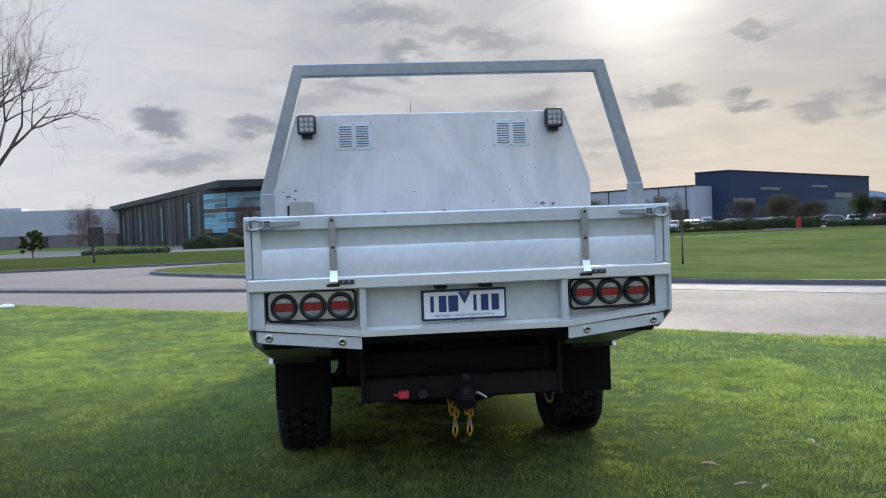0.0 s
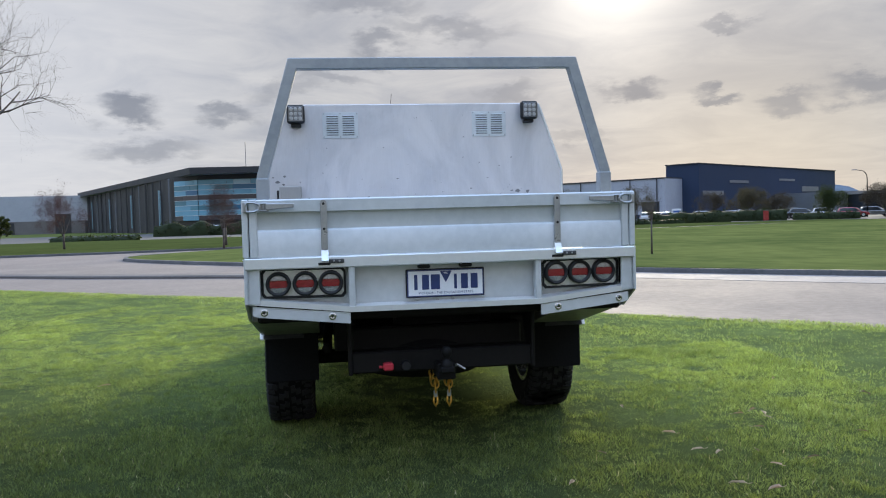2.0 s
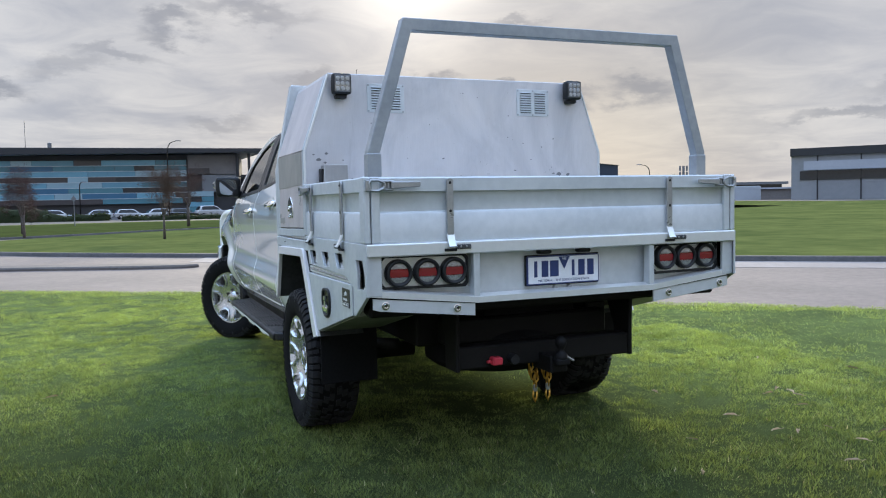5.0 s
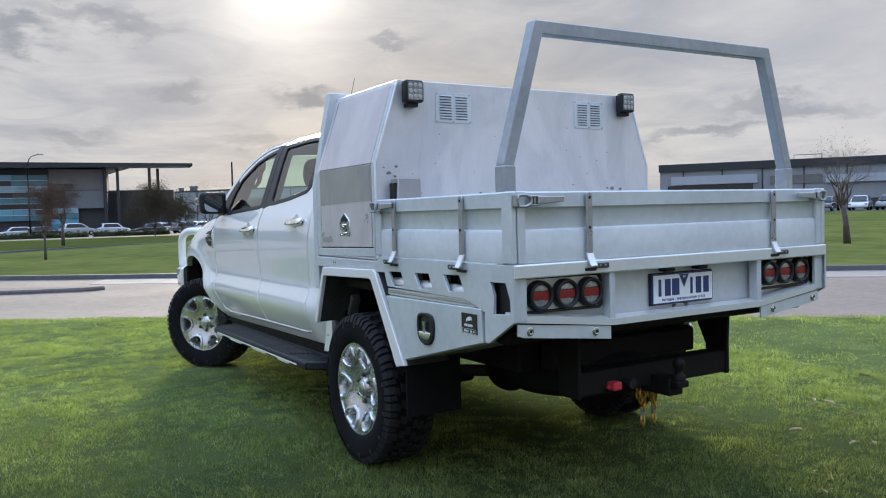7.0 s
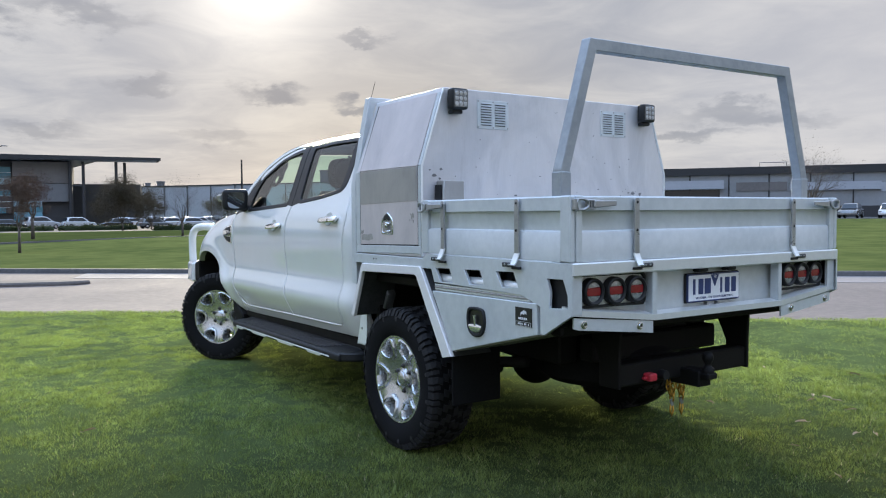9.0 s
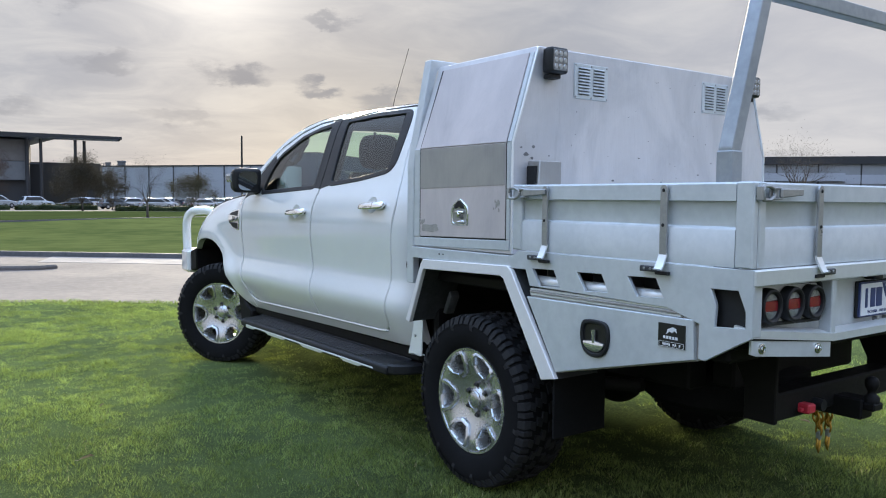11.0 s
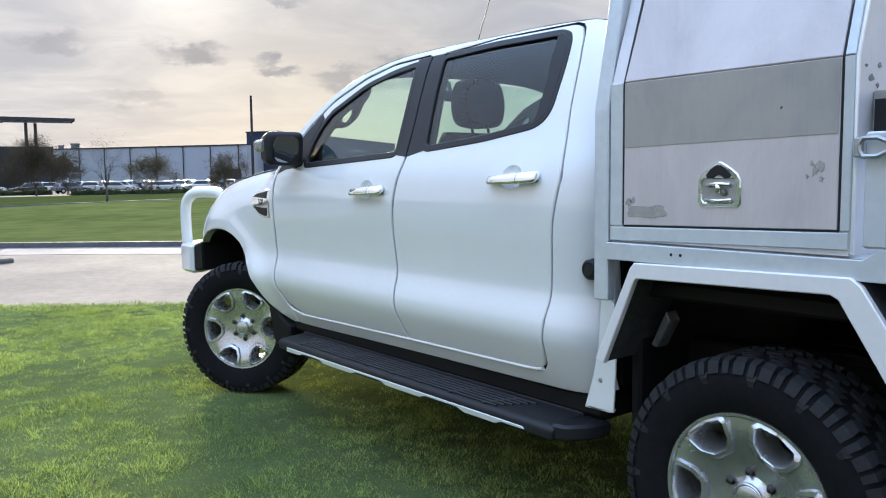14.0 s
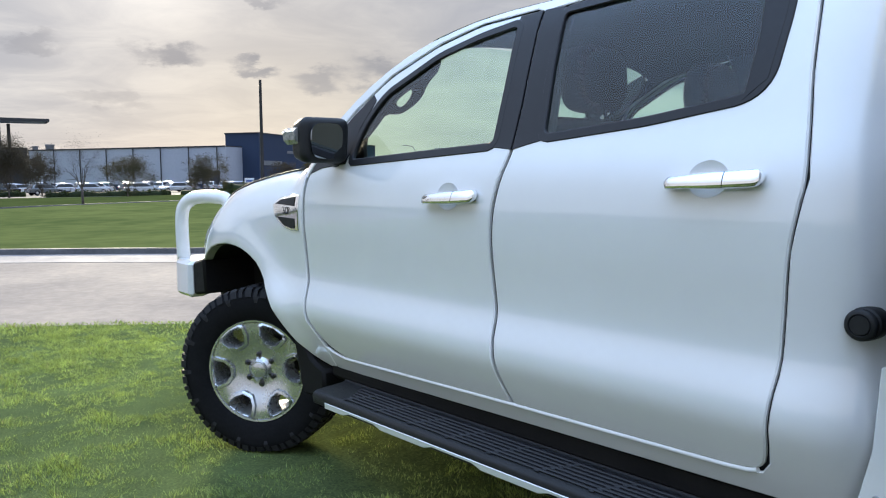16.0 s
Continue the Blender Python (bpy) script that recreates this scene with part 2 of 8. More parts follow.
TREAD = material("worn_tread_rubber", (0.011, 0.0115, 0.013), (0.024, 0.024, 0.026), 0.7, 0.0, (9.0, 70.0), (0.5, 0.5), 0.0012, 160, spec=0.22)
LATCH = material("dark_latch_steel", (0.20, 0.21, 0.22), (0.13, 0.137, 0.145), 0.38, 0.6, (20.0, 120.0))
FLARE = material("pale_painted_aluminium", (0.80, 0.785, 0.79), (0.72, 0.71, 0.72), 0.36, 0.15, (3.0, 30.0), (0.5, 0.4))
SATIN = material("bright_handle_chrome", (0.74, 0.76, 0.78), (0.68, 0.70, 0.72), 0.10, 0.85, (8.0, 60.0), (0.3, 0.2), coat=0.6)
RUBBER = material("tyre_rubber", (0.006, 0.0065, 0.0075), (0.012, 0.012, 0.013), 0.82, 0.0, (7.0, 70.0), (0.5, 0.5), 0.0008, 220, spec=0.09)
FABRIC = material("dark_seat_fabric", (0.020, 0.021, 0.024), (0.035, 0.036, 0.04), 0.9, 0.0, (10.0, 160.0), (0.5, 0.5), 0.001, 300)
LINER = material("cabin_trim", (0.030, 0.031, 0.034), (0.048, 0.048, 0.050), 0.8, 0.0, (6.0, 90.0))
GLASS = glass_material("door_glass", (0.80, 0.95, 0.88), 0.0, body=0.05)
GLASS_DARK = glass_material("tinted_glass", (0.62, 0.80, 0.73), 0.0, body=0.045)
MIRROR = material("mirror_glass", (0.30, 0.33, 0.37), None, 0.02, 1.0, rough_var=0.0)
RED = material("red_lens", (0.26, 0.010, 0.018), (0.19, 0.008, 0.014), 0.18, 0.0, (30.0, 200.0), (0.5, 0.5), 0.0008, 420, coat=0.6)
CLEAR = material("clear_lens", (0.40, 0.41, 0.41), (0.14, 0.15, 0.15), 0.15, 0.3, (60.0, 160.0), (0.6, 0.5), 0.001, 300, coat=0.7)
PLATE = material("plate_white", (0.78, 0.80, 0.83), (0.72, 0.74, 0.78), 0.35, 0.0, (9.0, 90.0))
INK = material("plate_blue", (0.018, 0.035, 0.13), (0.025, 0.045, 0.15), 0.4)
GOLD = material("yellow_zinc_chain", (0.55, 0.32, 0.06), (0.42, 0.22, 0.04), 0.35, 0.85, (30.0, 160.0))
PINK = material("red_plastic_plug", (0.55, 0.035, 0.06), (0.45, 0.03, 0.05), 0.45)
ROAD = material("concrete_road", (0.212, 0.176, 0.156), (0.150, 0.126, 0.115), 0.9, 0.0, (0.35, 9.0), (0.5, 0.45), 0.004, 45, rough_var=0.08, spec=0.2)
KERB = material("kerb_concrete", (0.075, 0.072, 0.074), (0.045, 0.044, 0.046), 0.8, 0.0, (1.2, 14.0), (0.6, 0.5), 0.003, 60)
GUTTER = material("pale_gutter_concrete", (0.275, 0.245, 0.232), (0.215, 0.193, 0.184), 0.85, 0.0, (0.9, 12.0), (0.5, 0.5), 0.002, 60, spec=0.2)
ISLAND = material("island_concrete", (0.150, 0.132, 0.125), (0.105, 0.095, 0.092), 0.85, 0.0, (0.9, 12.0), (0.5, 0.5), 0.002, 60, spec=0.2)
ASPHALT = material("asphalt", (0.055, 0.055, 0.057), (0.038, 0.038, 0.04), 0.85, 0.0, (0.5, 20.0), (0.6, 0.5), 0.003, 60)
# the closing triple brightens soil and blades across the verge in place of light
SOIL = material("lawn_soil", (0.066, 0.086, 0.030), (0.026, 0.034, 0.015), 0.95, 0.0, (1.4, 90.0), (0.45, 0.7), 0.012, 120, spec=0.0, light_gain=(-2.2, 2.4, 2.35))
BLADE = material("grass_blade", (0.170, 0.211, 0.063), (0.080, 0.108, 0.036), 0.6, 0.0, (0.9, 5.0), (0.6, 0.5), per_island=0.52, rough_var=0.1, spec=0.22, leafy=0.36, light_gain=(-2.2, 2.4, 2.35))
STRAW = material("dead_grass", (0.50, 0.44, 0.27), (0.34, 0.29, 0.17), 0.5, 0.0, (5.0, 40.0), per_island=0.35, spec=0.4, leafy=0.3)
LAWN = material("far_lawn", (0.128, 0.142, 0.046), (0.066, 0.084, 0.028), 0.95, 0.0, (0.22, 1.1), (0.6, 0.45), 0.012, 30, spec=0.0)
# colour values about half of LAWN's, for the corner lawn
LAWN_DARK = material("darker_lawn", (0.068, 0.082, 0.026), (0.042, 0.054, 0.018), 0.95, 0.0, (0.22, 1.1), (0.6, 0.45), 0.012, 30, spec=0.0)
DRY_LEAF = material("dry_leaf", (0.52, 0.43, 0.34), (0.28, 0.20, 0.14), 0.7, 0.0, (20.0, 120.0), per_object=0.35)
BARK = material("bark", (0.115, 0.095, 0.085), (0.06, 0.05, 0.045), 0.9, 0.0, (5.0, 40.0), (0.6, 0.5), 0.004, 60)
LEAF_RUST = material("rust_leaves", (0.085, 0.058, 0.050), (0.056, 0.042, 0.038), 0.7, 0.0, (0.8, 8.0), per_island=0.4, spec=0.1, leafy=0.15)
LEAF_BROWN = material("brown_leaves", (0.070, 0.058, 0.042), (0.046, 0.040, 0.032), 0.7, 0.0, (0.8, 8.0), per_island=0.4, spec=0.1, leafy=0.15)
LEAF_PLUM = material("plum_brown_leaves", (0.070, 0.042, 0.042), (0.045, 0.030, 0.031), 0.7, 0.0, (0.8, 8.0), per_island=0.4, spec=0.1, leafy=0.12)
LEAF_RED = material("dark_red_leaves", (0.075, 0.034, 0.036), (0.05, 0.028, 0.03), 0.7, 0.0, (0.8, 8.0), per_island=0.4, spec=0.15, leafy=0.35)
LEAF_OLIVE = material("olive_leaves", (0.072, 0.064, 0.040), (0.048, 0.044, 0.030), 0.7, 0.0, (0.8, 8.0), per_island=0.4, spec=0.15, leafy=0.35)
LEAF_GREEN = material("hedge_leaves", (0.042, 0.056, 0.020), (0.022, 0.032, 0.013), 0.7, 0.0, (0.5, 6.0), per_island=0.45, spec=0.15, leafy=0.35)
CLAD_DARK = material("charcoal_cladding", (0.024, 0.026, 0.031), (0.036, 0.038, 0.044), 0.6, 0.0, (0.3, 3.0))
CLAD_GREY = material("grey_cladding", (0.155, 0.165, 0.18), (0.125, 0.135, 0.15), 0.6, 0.0, (0.2, 2.0))
CLAD_WHITE = material("white_cladding", (0.37, 0.395, 0.45), (0.32, 0.345, 0.395), 0.6, 0.0, (0.15, 2.0))
CLAD_BLUE = material("navy_cladding", (0.024, 0.038, 0.074), (0.030, 0.046, 0.086), 0.75, 0.0, (0.15, 2.0), spec=0.2)
CLAD_PALE = material("pale_grey_cladding", (0.25, 0.265, 0.285), (0.21, 0.225, 0.245), 0.6, 0.0, (0.2, 2.0))
HILL = material("hazy_hill", (0.15, 0.18, 0.22), (0.12, 0.15, 0.19), 0.95, 0.0, (0.004, 0.03), spec=0.0)
TRANSOM = material("pale_transom", (0.42, 0.50, 0.55), (0.34, 0.42, 0.48), 0.4, 0.0, (0.3, 3.0))
CLAD_FAWN = material("fawn_panel", (0.16, 0.15, 0.15), (0.12, 0.115, 0.115), 0.6, 0.0, (0.3, 3.0))
ROOFING = material("dark_roof_fascia", (0.022, 0.023, 0.027), (0.034, 0.035, 0.039), 0.7, 0.0, (0.3, 3.0))
DARK_GLASS = material("dark_window_glass", (0.012, 0.016, 0.02), (0.02, 0.026, 0.032), 0.08, 0.0, (0.5, 4.0), rough_var=0.04)
PANES = [material("pane_" + k, c, tuple(v * 0.85 for v in c), 0.22, 0.0, (0.5, 4.0), per_object=0.12, rough_var=0.05) for k, c in (
    ("sky_blue", (0.13, 0.33, 0.45)), ("teal", (0.065, 0.20, 0.26)), ("deep_blue", (0.03, 0.13, 0.24)), ("brown", (0.050, 0.046, 0.052)),
    ("pale", (0.27, 0.42, 0.50)), ("black", (0.016, 0.02, 0.026)))]
CAR_PAINTS = [material("car_paint_" + k, c, tuple(v * 0.9 for v in c), 0.25, 0.1, (1.0, 8.0), coat=0.8) for k, c in (
    ("white", (0.52, 0.54, 0.56)), ("silver", (0.42, 0.43, 0.45)), ("black", (0.015, 0.016, 0.018)), ("grey", (0.12, 0.125, 0.13)),
    ("blue", (0.035, 0.07, 0.14)), ("red", (0.30, 0.02, 0.025)))]
SIGN_BLUE = material("sign_blue", (0.03, 0.10, 0.35), None, 0.5)
LED = material("led_lens", (0.20, 0.21, 0.22), (0.09, 0.095, 0.10), 0.2, 0.3, (60.0, 160.0), (0.6, 0.5), 0.0006, 400, coat=0.6)
STICKER = material("sticker_black", (0.012, 0.012, 0.013), None, 0.35)
RACK = material("grey_aluminium_tube", (0.36, 0.39, 0.42), (0.27, 0.295, 0.32), 0.42, 0.4, (2.5, 30.0), (0.7, 0.4), rough_var=0.1)

# ---- building tools ----
from mathutils.geometry import delaunay_2d_cdt


def mesh_object(name, bm, mat, smooth=False):
    data = bpy.data.meshes.new(name)
    bm.to_mesh(data)
    bm.free()
    data.materials.append(mat)
    if smooth:
        data.polygons.foreach_set("use_smooth", [True] * len(data.polygons))
        if smooth is not True:
            kept = [e.use_edge_sharp for e in data.edges]
            data.set_sharp_from_angle(angle=radians(smooth))
            for e, sharp in zip(data.edges, kept):
                if sharp:
                    e.use_edge_sharp = True
    return new(name, data)


def part(name, bm, mat, parent, label="", smooth=35):
    ob = mesh_object(name, bm, mat, smooth)
    ob.parent = parent
    return tagged(ob, label)


def thing(name, label, category, at=(0, 0, 0), turn=0.0, group="", kind=""):
    ob = new(name)
    ob.empty_display_size = 0.1
    ob.matrix_basis = pose(*at, 0, 0, turn)
    return tagged(ob, label, category, group, kind)


def box(bm, x0, x1, y0, y1, z0, z1, bevel=0.0, seg=1):
    m = Matrix.Translation(((x0 + x1) / 2, (y0 + y1) / 2, (z0 + z1) / 2)) @ Matrix.Diagonal((abs(x1 - x0), abs(y1 - y0), abs(z1 - z0), 1))
    verts = bmesh.ops.create_cube(bm, size=1.0, matrix=m)["verts"]
    if bevel:
        edges = {e for v in verts for e in v.link_edges}
        bmesh.ops.bevel(bm, geom=list(edges), offset=bevel, segments=seg, affect="EDGES", profile=0.5)
    return bm


def prism(bm, outline, axis, a, b, bevel=0.0):
    """A flat outline, pushed along an axis from a to b. For x the outline holds (y, z), for y (x, z), for z (x, y)."""
    def at(p, h):
        return {"x": (h, p[0], p[1]), "y": (p[0], h, p[1]), "z": (p[0], p[1], h)}[axis]
    low = [bm.verts.new(at(p, a)) for p in outline]
    high = [bm.verts.new(at(p, b)) for p in outline]
    faces = [bm.faces.new(low), bm.faces.new(high)]
    k = len(outline)
    for i in range(k):
        faces.append(bm.faces.new((low[i], low[(i + 1) % k], high[(i + 1) % k], high[i])))
    bmesh.ops.recalc_face_normals(bm, faces=faces)
    if bevel:
        edges = {e for f in faces for e in f.edges}
        bmesh.ops.bevel(bm, geom=list(edges), offset=bevel, segments=1, affect="EDGES", profile=0.5)
    return bm


def tube(bm, points, radius, seg=10, square=False, cap=True):
    """A round or square tube along a line of points; radius may be one number or one for each point."""
    pts = [Vector(p) for p in points]
    radii = radius if isinstance(radius, (list, tuple)) else [radius] * len(pts)
    k = 4 if square else seg
    rings, side = [], None
    for i, p in enumerate(pts):
        a = (pts[i] - pts[i - 1]).normalized() if i else None
        b = (pts[i + 1] - pts[i]).normalized() if i + 1 < len(pts) else None
        way = ((a or b) + (b or a)).normalized()
        if side is None:
            side = way.cross(Vector((0, 0, 1)) if abs(way.z) < 0.9 else Vector((0, 1, 0))).normalized()
        side = (side - way * side.dot(way)).normalized()
        other = way.cross(side)
        stretch = 1.0 / max(0.5, way.dot(b or a))
        ring = []
        for j in range(k):
            ang = 2 * math.pi * j / k + (math.pi / 4 if square else 0)
            off = (side * math.cos(ang) + other * math.sin(ang)) * radii[i] * (math.sqrt(2) if square else 1)
            if a and b:
                bend = (b - a)
                if bend.length > 1e-4:
                    bend.normalize()
                    off += bend * off.dot(bend) * (stretch - 1)
            ring.append(bm.verts.new(p + off))
        rings.append(ring)
    for r0, r1 in zip(rings, rings[1:]):
        for j in range(k):
            bm.faces.new((r0[j], r0[(j + 1) % k], r1[(j + 1) % k], r1[j]))
    if cap:
        bm.faces.new(rings[0][::-1])
        bm.faces.new(rings[-1])
    return bm


def lathe(bm, profile, axis="x", at=(0, 0, 0), seg=32, closed=False):
    """Turn a profile of (radius, height) round an axis."""
    def put(r, h, ang):
        c, s = r * math.cos(ang), r * math.sin(ang)
        return Vector(at) + Vector({"x": (h, c, s), "y": (c, h, s), "z": (c, s, h)}[axis])
    rings = []
    for r, h in profile:
        rings.append([bm.verts.new(put(0, h, 0))] if r < 1e-6 else [bm.verts.new(put(r, h, 2 * math.pi * j / seg)) for j in range(seg)])
    pairs = list(zip(rings, rings[1:])) + ([(rings[-1], rings[0])] if closed else [])
    faces = []
    for r0, r1 in pairs:
        for j in range(seg):
            quad = [r0[j % len(r0)], r0[(j + 1) % len(r0)], r1[(j + 1) % len(r1)], r1[j % len(r1)]]
            quad = list(dict.fromkeys(quad))
            if len(quad) > 2:
                faces.append(bm.faces.new(quad))
    bmesh.ops.recalc_face_normals(bm, faces=faces)
    return bm


def round_line(points, steps=4):
    """A smooth line through the given points."""
    pts = [Vector(p) for p in points]
    pts = [pts[0] * 2 - pts[1]] + pts + [pts[-1] * 2 - pts[-2]]
    out = []
    for a, b, c, d in zip(pts, pts[1:], pts[2:], pts[3:]):
        for i in range(steps):
            t = i / steps
            out.append(0.5 * (2 * b + (c - a) * t + (2 * a - 5 * b + 4 * c - d) * t * t + (3 * b - a - 3 * c + d) * t ** 3))
    return out + [pts[-2]]


def inside(p, loop):
    x, y = p
    hit = False
    for i in range(len(loop)):
        (x0, y0), (x1, y1) = loop[i - 1], loop[i]
        if (y0 > y) != (y1 > y) and x < (x1 - x0) * (y - y0) / (y1 - y0) + x0:
            hit = not hit
    return hit


def spaced(loop, step):
    out = []
    for i in range(len(loop)):
        a, b = loop[i - 1], loop[i]
        k = max(1, int(math.dist(a, b) / step))
        out += [(a[0] + (b[0] - a[0]) * j / k, a[1] + (b[1] - a[1]) * j / k) for j in range(k)]
    return out


def smooth_loop(loop, times=2):
    """Round the corners of a closed line."""
    for _ in range(times):
        out = []
        for i in range(len(loop)):
            a, b = loop[i - 1], loop[i]
            out += [(a[0] * 0.75 + b[0] * 0.25, a[1] * 0.75 + b[1] * 0.25), (a[0] * 0.25 + b[0] * 0.75, a[1] * 0.25 + b[1] * 0.75)]
        loop = out
    return loop


def shrunk(loop, e):
    """The closed line moved e to its inner side."""
    area = sum(loop[i - 1][0] * loop[i][1] - loop[i][0] * loop[i - 1][1] for i in range(len(loop)))
    s = 1 if area > 0 else -1
    out = []
    for i in range(len(loop)):
        a, b, c = loop[i - 1], loop[i], loop[(i + 1) % len(loop)]
        d0 = Vector((b[0] - a[0], b[1] - a[1])).normalized()
        d1 = Vector((c[0] - b[0], c[1] - b[1])).normalized()
        nrm = Vector((-(d0.y + d1.y), d0.x + d1.x)) * s
        if nrm.length < 1e-6:
            nrm = Vector((-d0.y, d0.x)) * s
        nrm.normalize()
        out.append((b[0] + nrm.x * e, b[1] + nrm.y * e))
    return out


def skin(bm, surface, outline, holes=(), step=0.05, edge=0.004, flange=0.018, hole_edge=None):
    """A curved panel: a flat outline with holes, filled with a fine net and laid on surface(p, depth), with rounded, turned-in edges."""
    hole_edge = hole_edge or edge
    loops = [spaced(list(outline), step)] + [spaced(list(h), step) for h in holes]
    inner = [shrunk(loops[0], edge)] + [shrunk(h, -hole_edge) for h in loops[1:]]
    pts, edges = [], []
    for loop in inner:
        k = len(pts)
        pts += loop
        edges += [(k + i, k + (i + 1) % len(loop)) for i in range(len(loop))]
    xs, ys = [p[0] for p in inner[0]], [p[1] for p in inner[0]]
    gx = np.arange(min(xs), max(xs), step)
    gy = np.arange(min(ys), max(ys), step)
    rim = np.array(pts)
    for i, x in enumerate(gx):
        for y in gy + (step / 2 if i % 2 else 0):
            if inside((x, y), inner[0]) and not any(inside((x, y), h) for h in inner[1:]):
                if np.min((rim[:, 0] - x) ** 2 + (rim[:, 1] - y) ** 2) > (step * 0.45) ** 2:
                    pts.append((float(x), float(y)))
    out, _, tris, origin, _, _ = delaunay_2d_cdt([Vector(p) for p in pts], edges, [], 0, 1e-7)
    verts = [bm.verts.new(surface(p, 0.0)) for p in out]
    faces = []
    for t in tris:
        c = ((out[t[0]][0] + out[t[1]][0] + out[t[2]][0]) / 3, (out[t[0]][1] + out[t[1]][1] + out[t[2]][1]) / 3)
        if inside(c, inner[0]) and not any(inside(c, h) for h in inner[1:]):
            faces.append(bm.faces.new([verts[i] for i in t]))
    back = {}
    for i, src in enumerate(origin):
        for s in src:
            back[s] = i
    k = 0
    for loop_in, loop_out in zip(inner, loops):
        m = len(loop_in)
        r0 = [verts[back[k + i]] for i in range(m)]
        r1 = [bm.verts.new(surface(p, edge)) for p in loop_out]
        r2 = [bm.verts.new(surface(p, flange)) for p in loop_out]
        for i in range(m):
            e = bm.edges.get((r0[i], r0[(i + 1) % m])) if r0[i] is not r0[(i + 1) % m] else None
            if e:
                e.smooth = False
        for a, b in ((r0, r1), (r1, r2)):
            for i in range(m):
                if a[i] is not a[(i + 1) % m]:
                    faces.append(bm.faces.new((a[i], a[(i + 1) % m], b[(i + 1) % m], b[i])))
        k += m
    for v in [v for v in verts if not v.link_faces]:
        bm.verts.remove(v)
    bmesh.ops.recalc_face_normals(bm, faces=faces)
    return bm


def curve(keys, values):
    """A smooth line through points: cubic Hermite with finite-difference slopes."""
    k, v = np.array(keys, float), np.array(values, float)
    slope = np.gradient(v, k)

    def at(t):
        t = min(max(t, k[0]), k[-1])
        i = min(int(np.searchsorted(k, t, "right")) - 1, len(k) - 2)
        h = k[i + 1] - k[i]
        s = (t - k[i]) / h
        return float((1 + 2 * s) * (1 - s) ** 2 * v[i] + s * (1 - s) ** 2 * h * slope[i] + s * s * (3 - 2 * s) * v[i + 1] + s * s * (s - 1) * h * slope[i + 1])
    return at


def step01(a, b, t):
    t = min(max((t - a) / (b - a), 0.0), 1.0)
    return t * t * (3 - 2 * t)


def sheet(bm, fn, us, vs, thick=0.0):
    """A net of points fn(u, v)."""
    grid = [[bm.verts.new(fn(u, v)) for v in vs] for u in us]
    for i in range(len(us) - 1):
        for j in range(len(vs) - 1):
            bm.faces.new((grid[i][j], grid[i + 1][j], grid[i + 1][j + 1], grid[i][j + 1]))
    bmesh.ops.recalc_face_normals(bm, faces=bm.faces[:])
    return bm

# ---- ground, road and lawns ----
U, N = Vector((0.789, -0.614)), Vector((0.614, 0.789))      # along the road, and away across it


def road_xy(u, across):
    p = U * u + N * across
    return p.x, p.y


verge_edge = curve((-60, -14, -9, -6.2, -4.3, 0, 2.5, 10, 60), (5.3, 5.50, 5.58, 5.66, 5.74, 5.40, 5.20, 5.15, 5.2))
far_edge = curve((-15, -11, -8, -4, 1, 6, 12, 70), (13.65, 13.35, 13.2, 12.85, 12.4, 12.1, 11.9, 11.6))


def lay(name, outline, height, mat, label, category, step=1.0, drop=0.25):
    """A piece of ground with its edge turned down."""
    bm = bmesh.new()
    skin(bm, lambda p, d: Vector((p[0], p[1], height(p) - d * (drop / 0.3))), outline, (), step, 0.02, 0.3)
    return tagged(mesh_object(name, bm, mat, True), label, category, kind="structure")


bm = bmesh.new()
rings = [0, 40, 80, 130, 200, 320, 600, 1200, 2600]
lathe(bm, [(r, -0.16 - 0.45 * step01(50, 120, r)) for r in rings], "z", (0, 0, 0), 48)
tagged(mesh_object("ground", bm, LAWN, True), "wide mown green ground reaching to the horizon", "ground", kind="structure")


def verge_height(p):
    return 0.014 * noise.noise(Vector((p[0] * 0.5, p[1] * 0.5, 0))) - 0.05 * step01(-0.35, 0.25, N.dot(Vector(p)) - verge_edge(U.dot(Vector(p))))


def verge_line(u):
    return verge_edge(u) + 0.06 * noise.noise(Vector((u * 1.7, 3, 0))) + 0.03 * noise.noise(Vector((u * 6, 9, 0)))


outline = [road_xy(u, verge_line(u)) for u in np.arange(-34, 34.01, 0.35)] + [road_xy(34, -26), road_xy(-34, -26)]
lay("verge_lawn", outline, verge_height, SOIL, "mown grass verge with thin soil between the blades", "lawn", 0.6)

outline = [road_xy(u, 4.6) for u in range(-70, 71, 10)] + [road_xy(70, 12.6), road_xy(-10, 14.4), (-1, 41.5), (8, 46), (30, 54), (30, 60), (-2, 49), (-14, 37.5), (-60, 42)]
bm = bmesh.new()
skin(bm, lambda p, d: Vector((p[0], p[1], -0.045 - d)), outline, (), 4.0, 0.01, 0.05)
tagged(mesh_object("road", bm, ROAD, True), "worn pinkish grey concrete road with a wet sheen", "road", kind="structure")

nose = [(-5.2, 21.9), (-7.0, 24.1), (-8.0, 25.8), (-8.35, 27.4), (-8.0, 28.8), (-6.9, 30.1), (-5.0, 31.6), (-0.5, 34.2), (8, 37.5), (30, 44.5), (60, 52)]
kerb_right = [road_xy(u, far_edge(u)) for u in np.arange(70, -15.1, -2.5)] + nose


def lawn_rise(p):
    return 0.048 + 0.20 * step01(14, 40, N.dot(Vector(p))) + 0.05 * noise.noise(Vector((p[0] * 0.09, p[1] * 0.09, 4)))


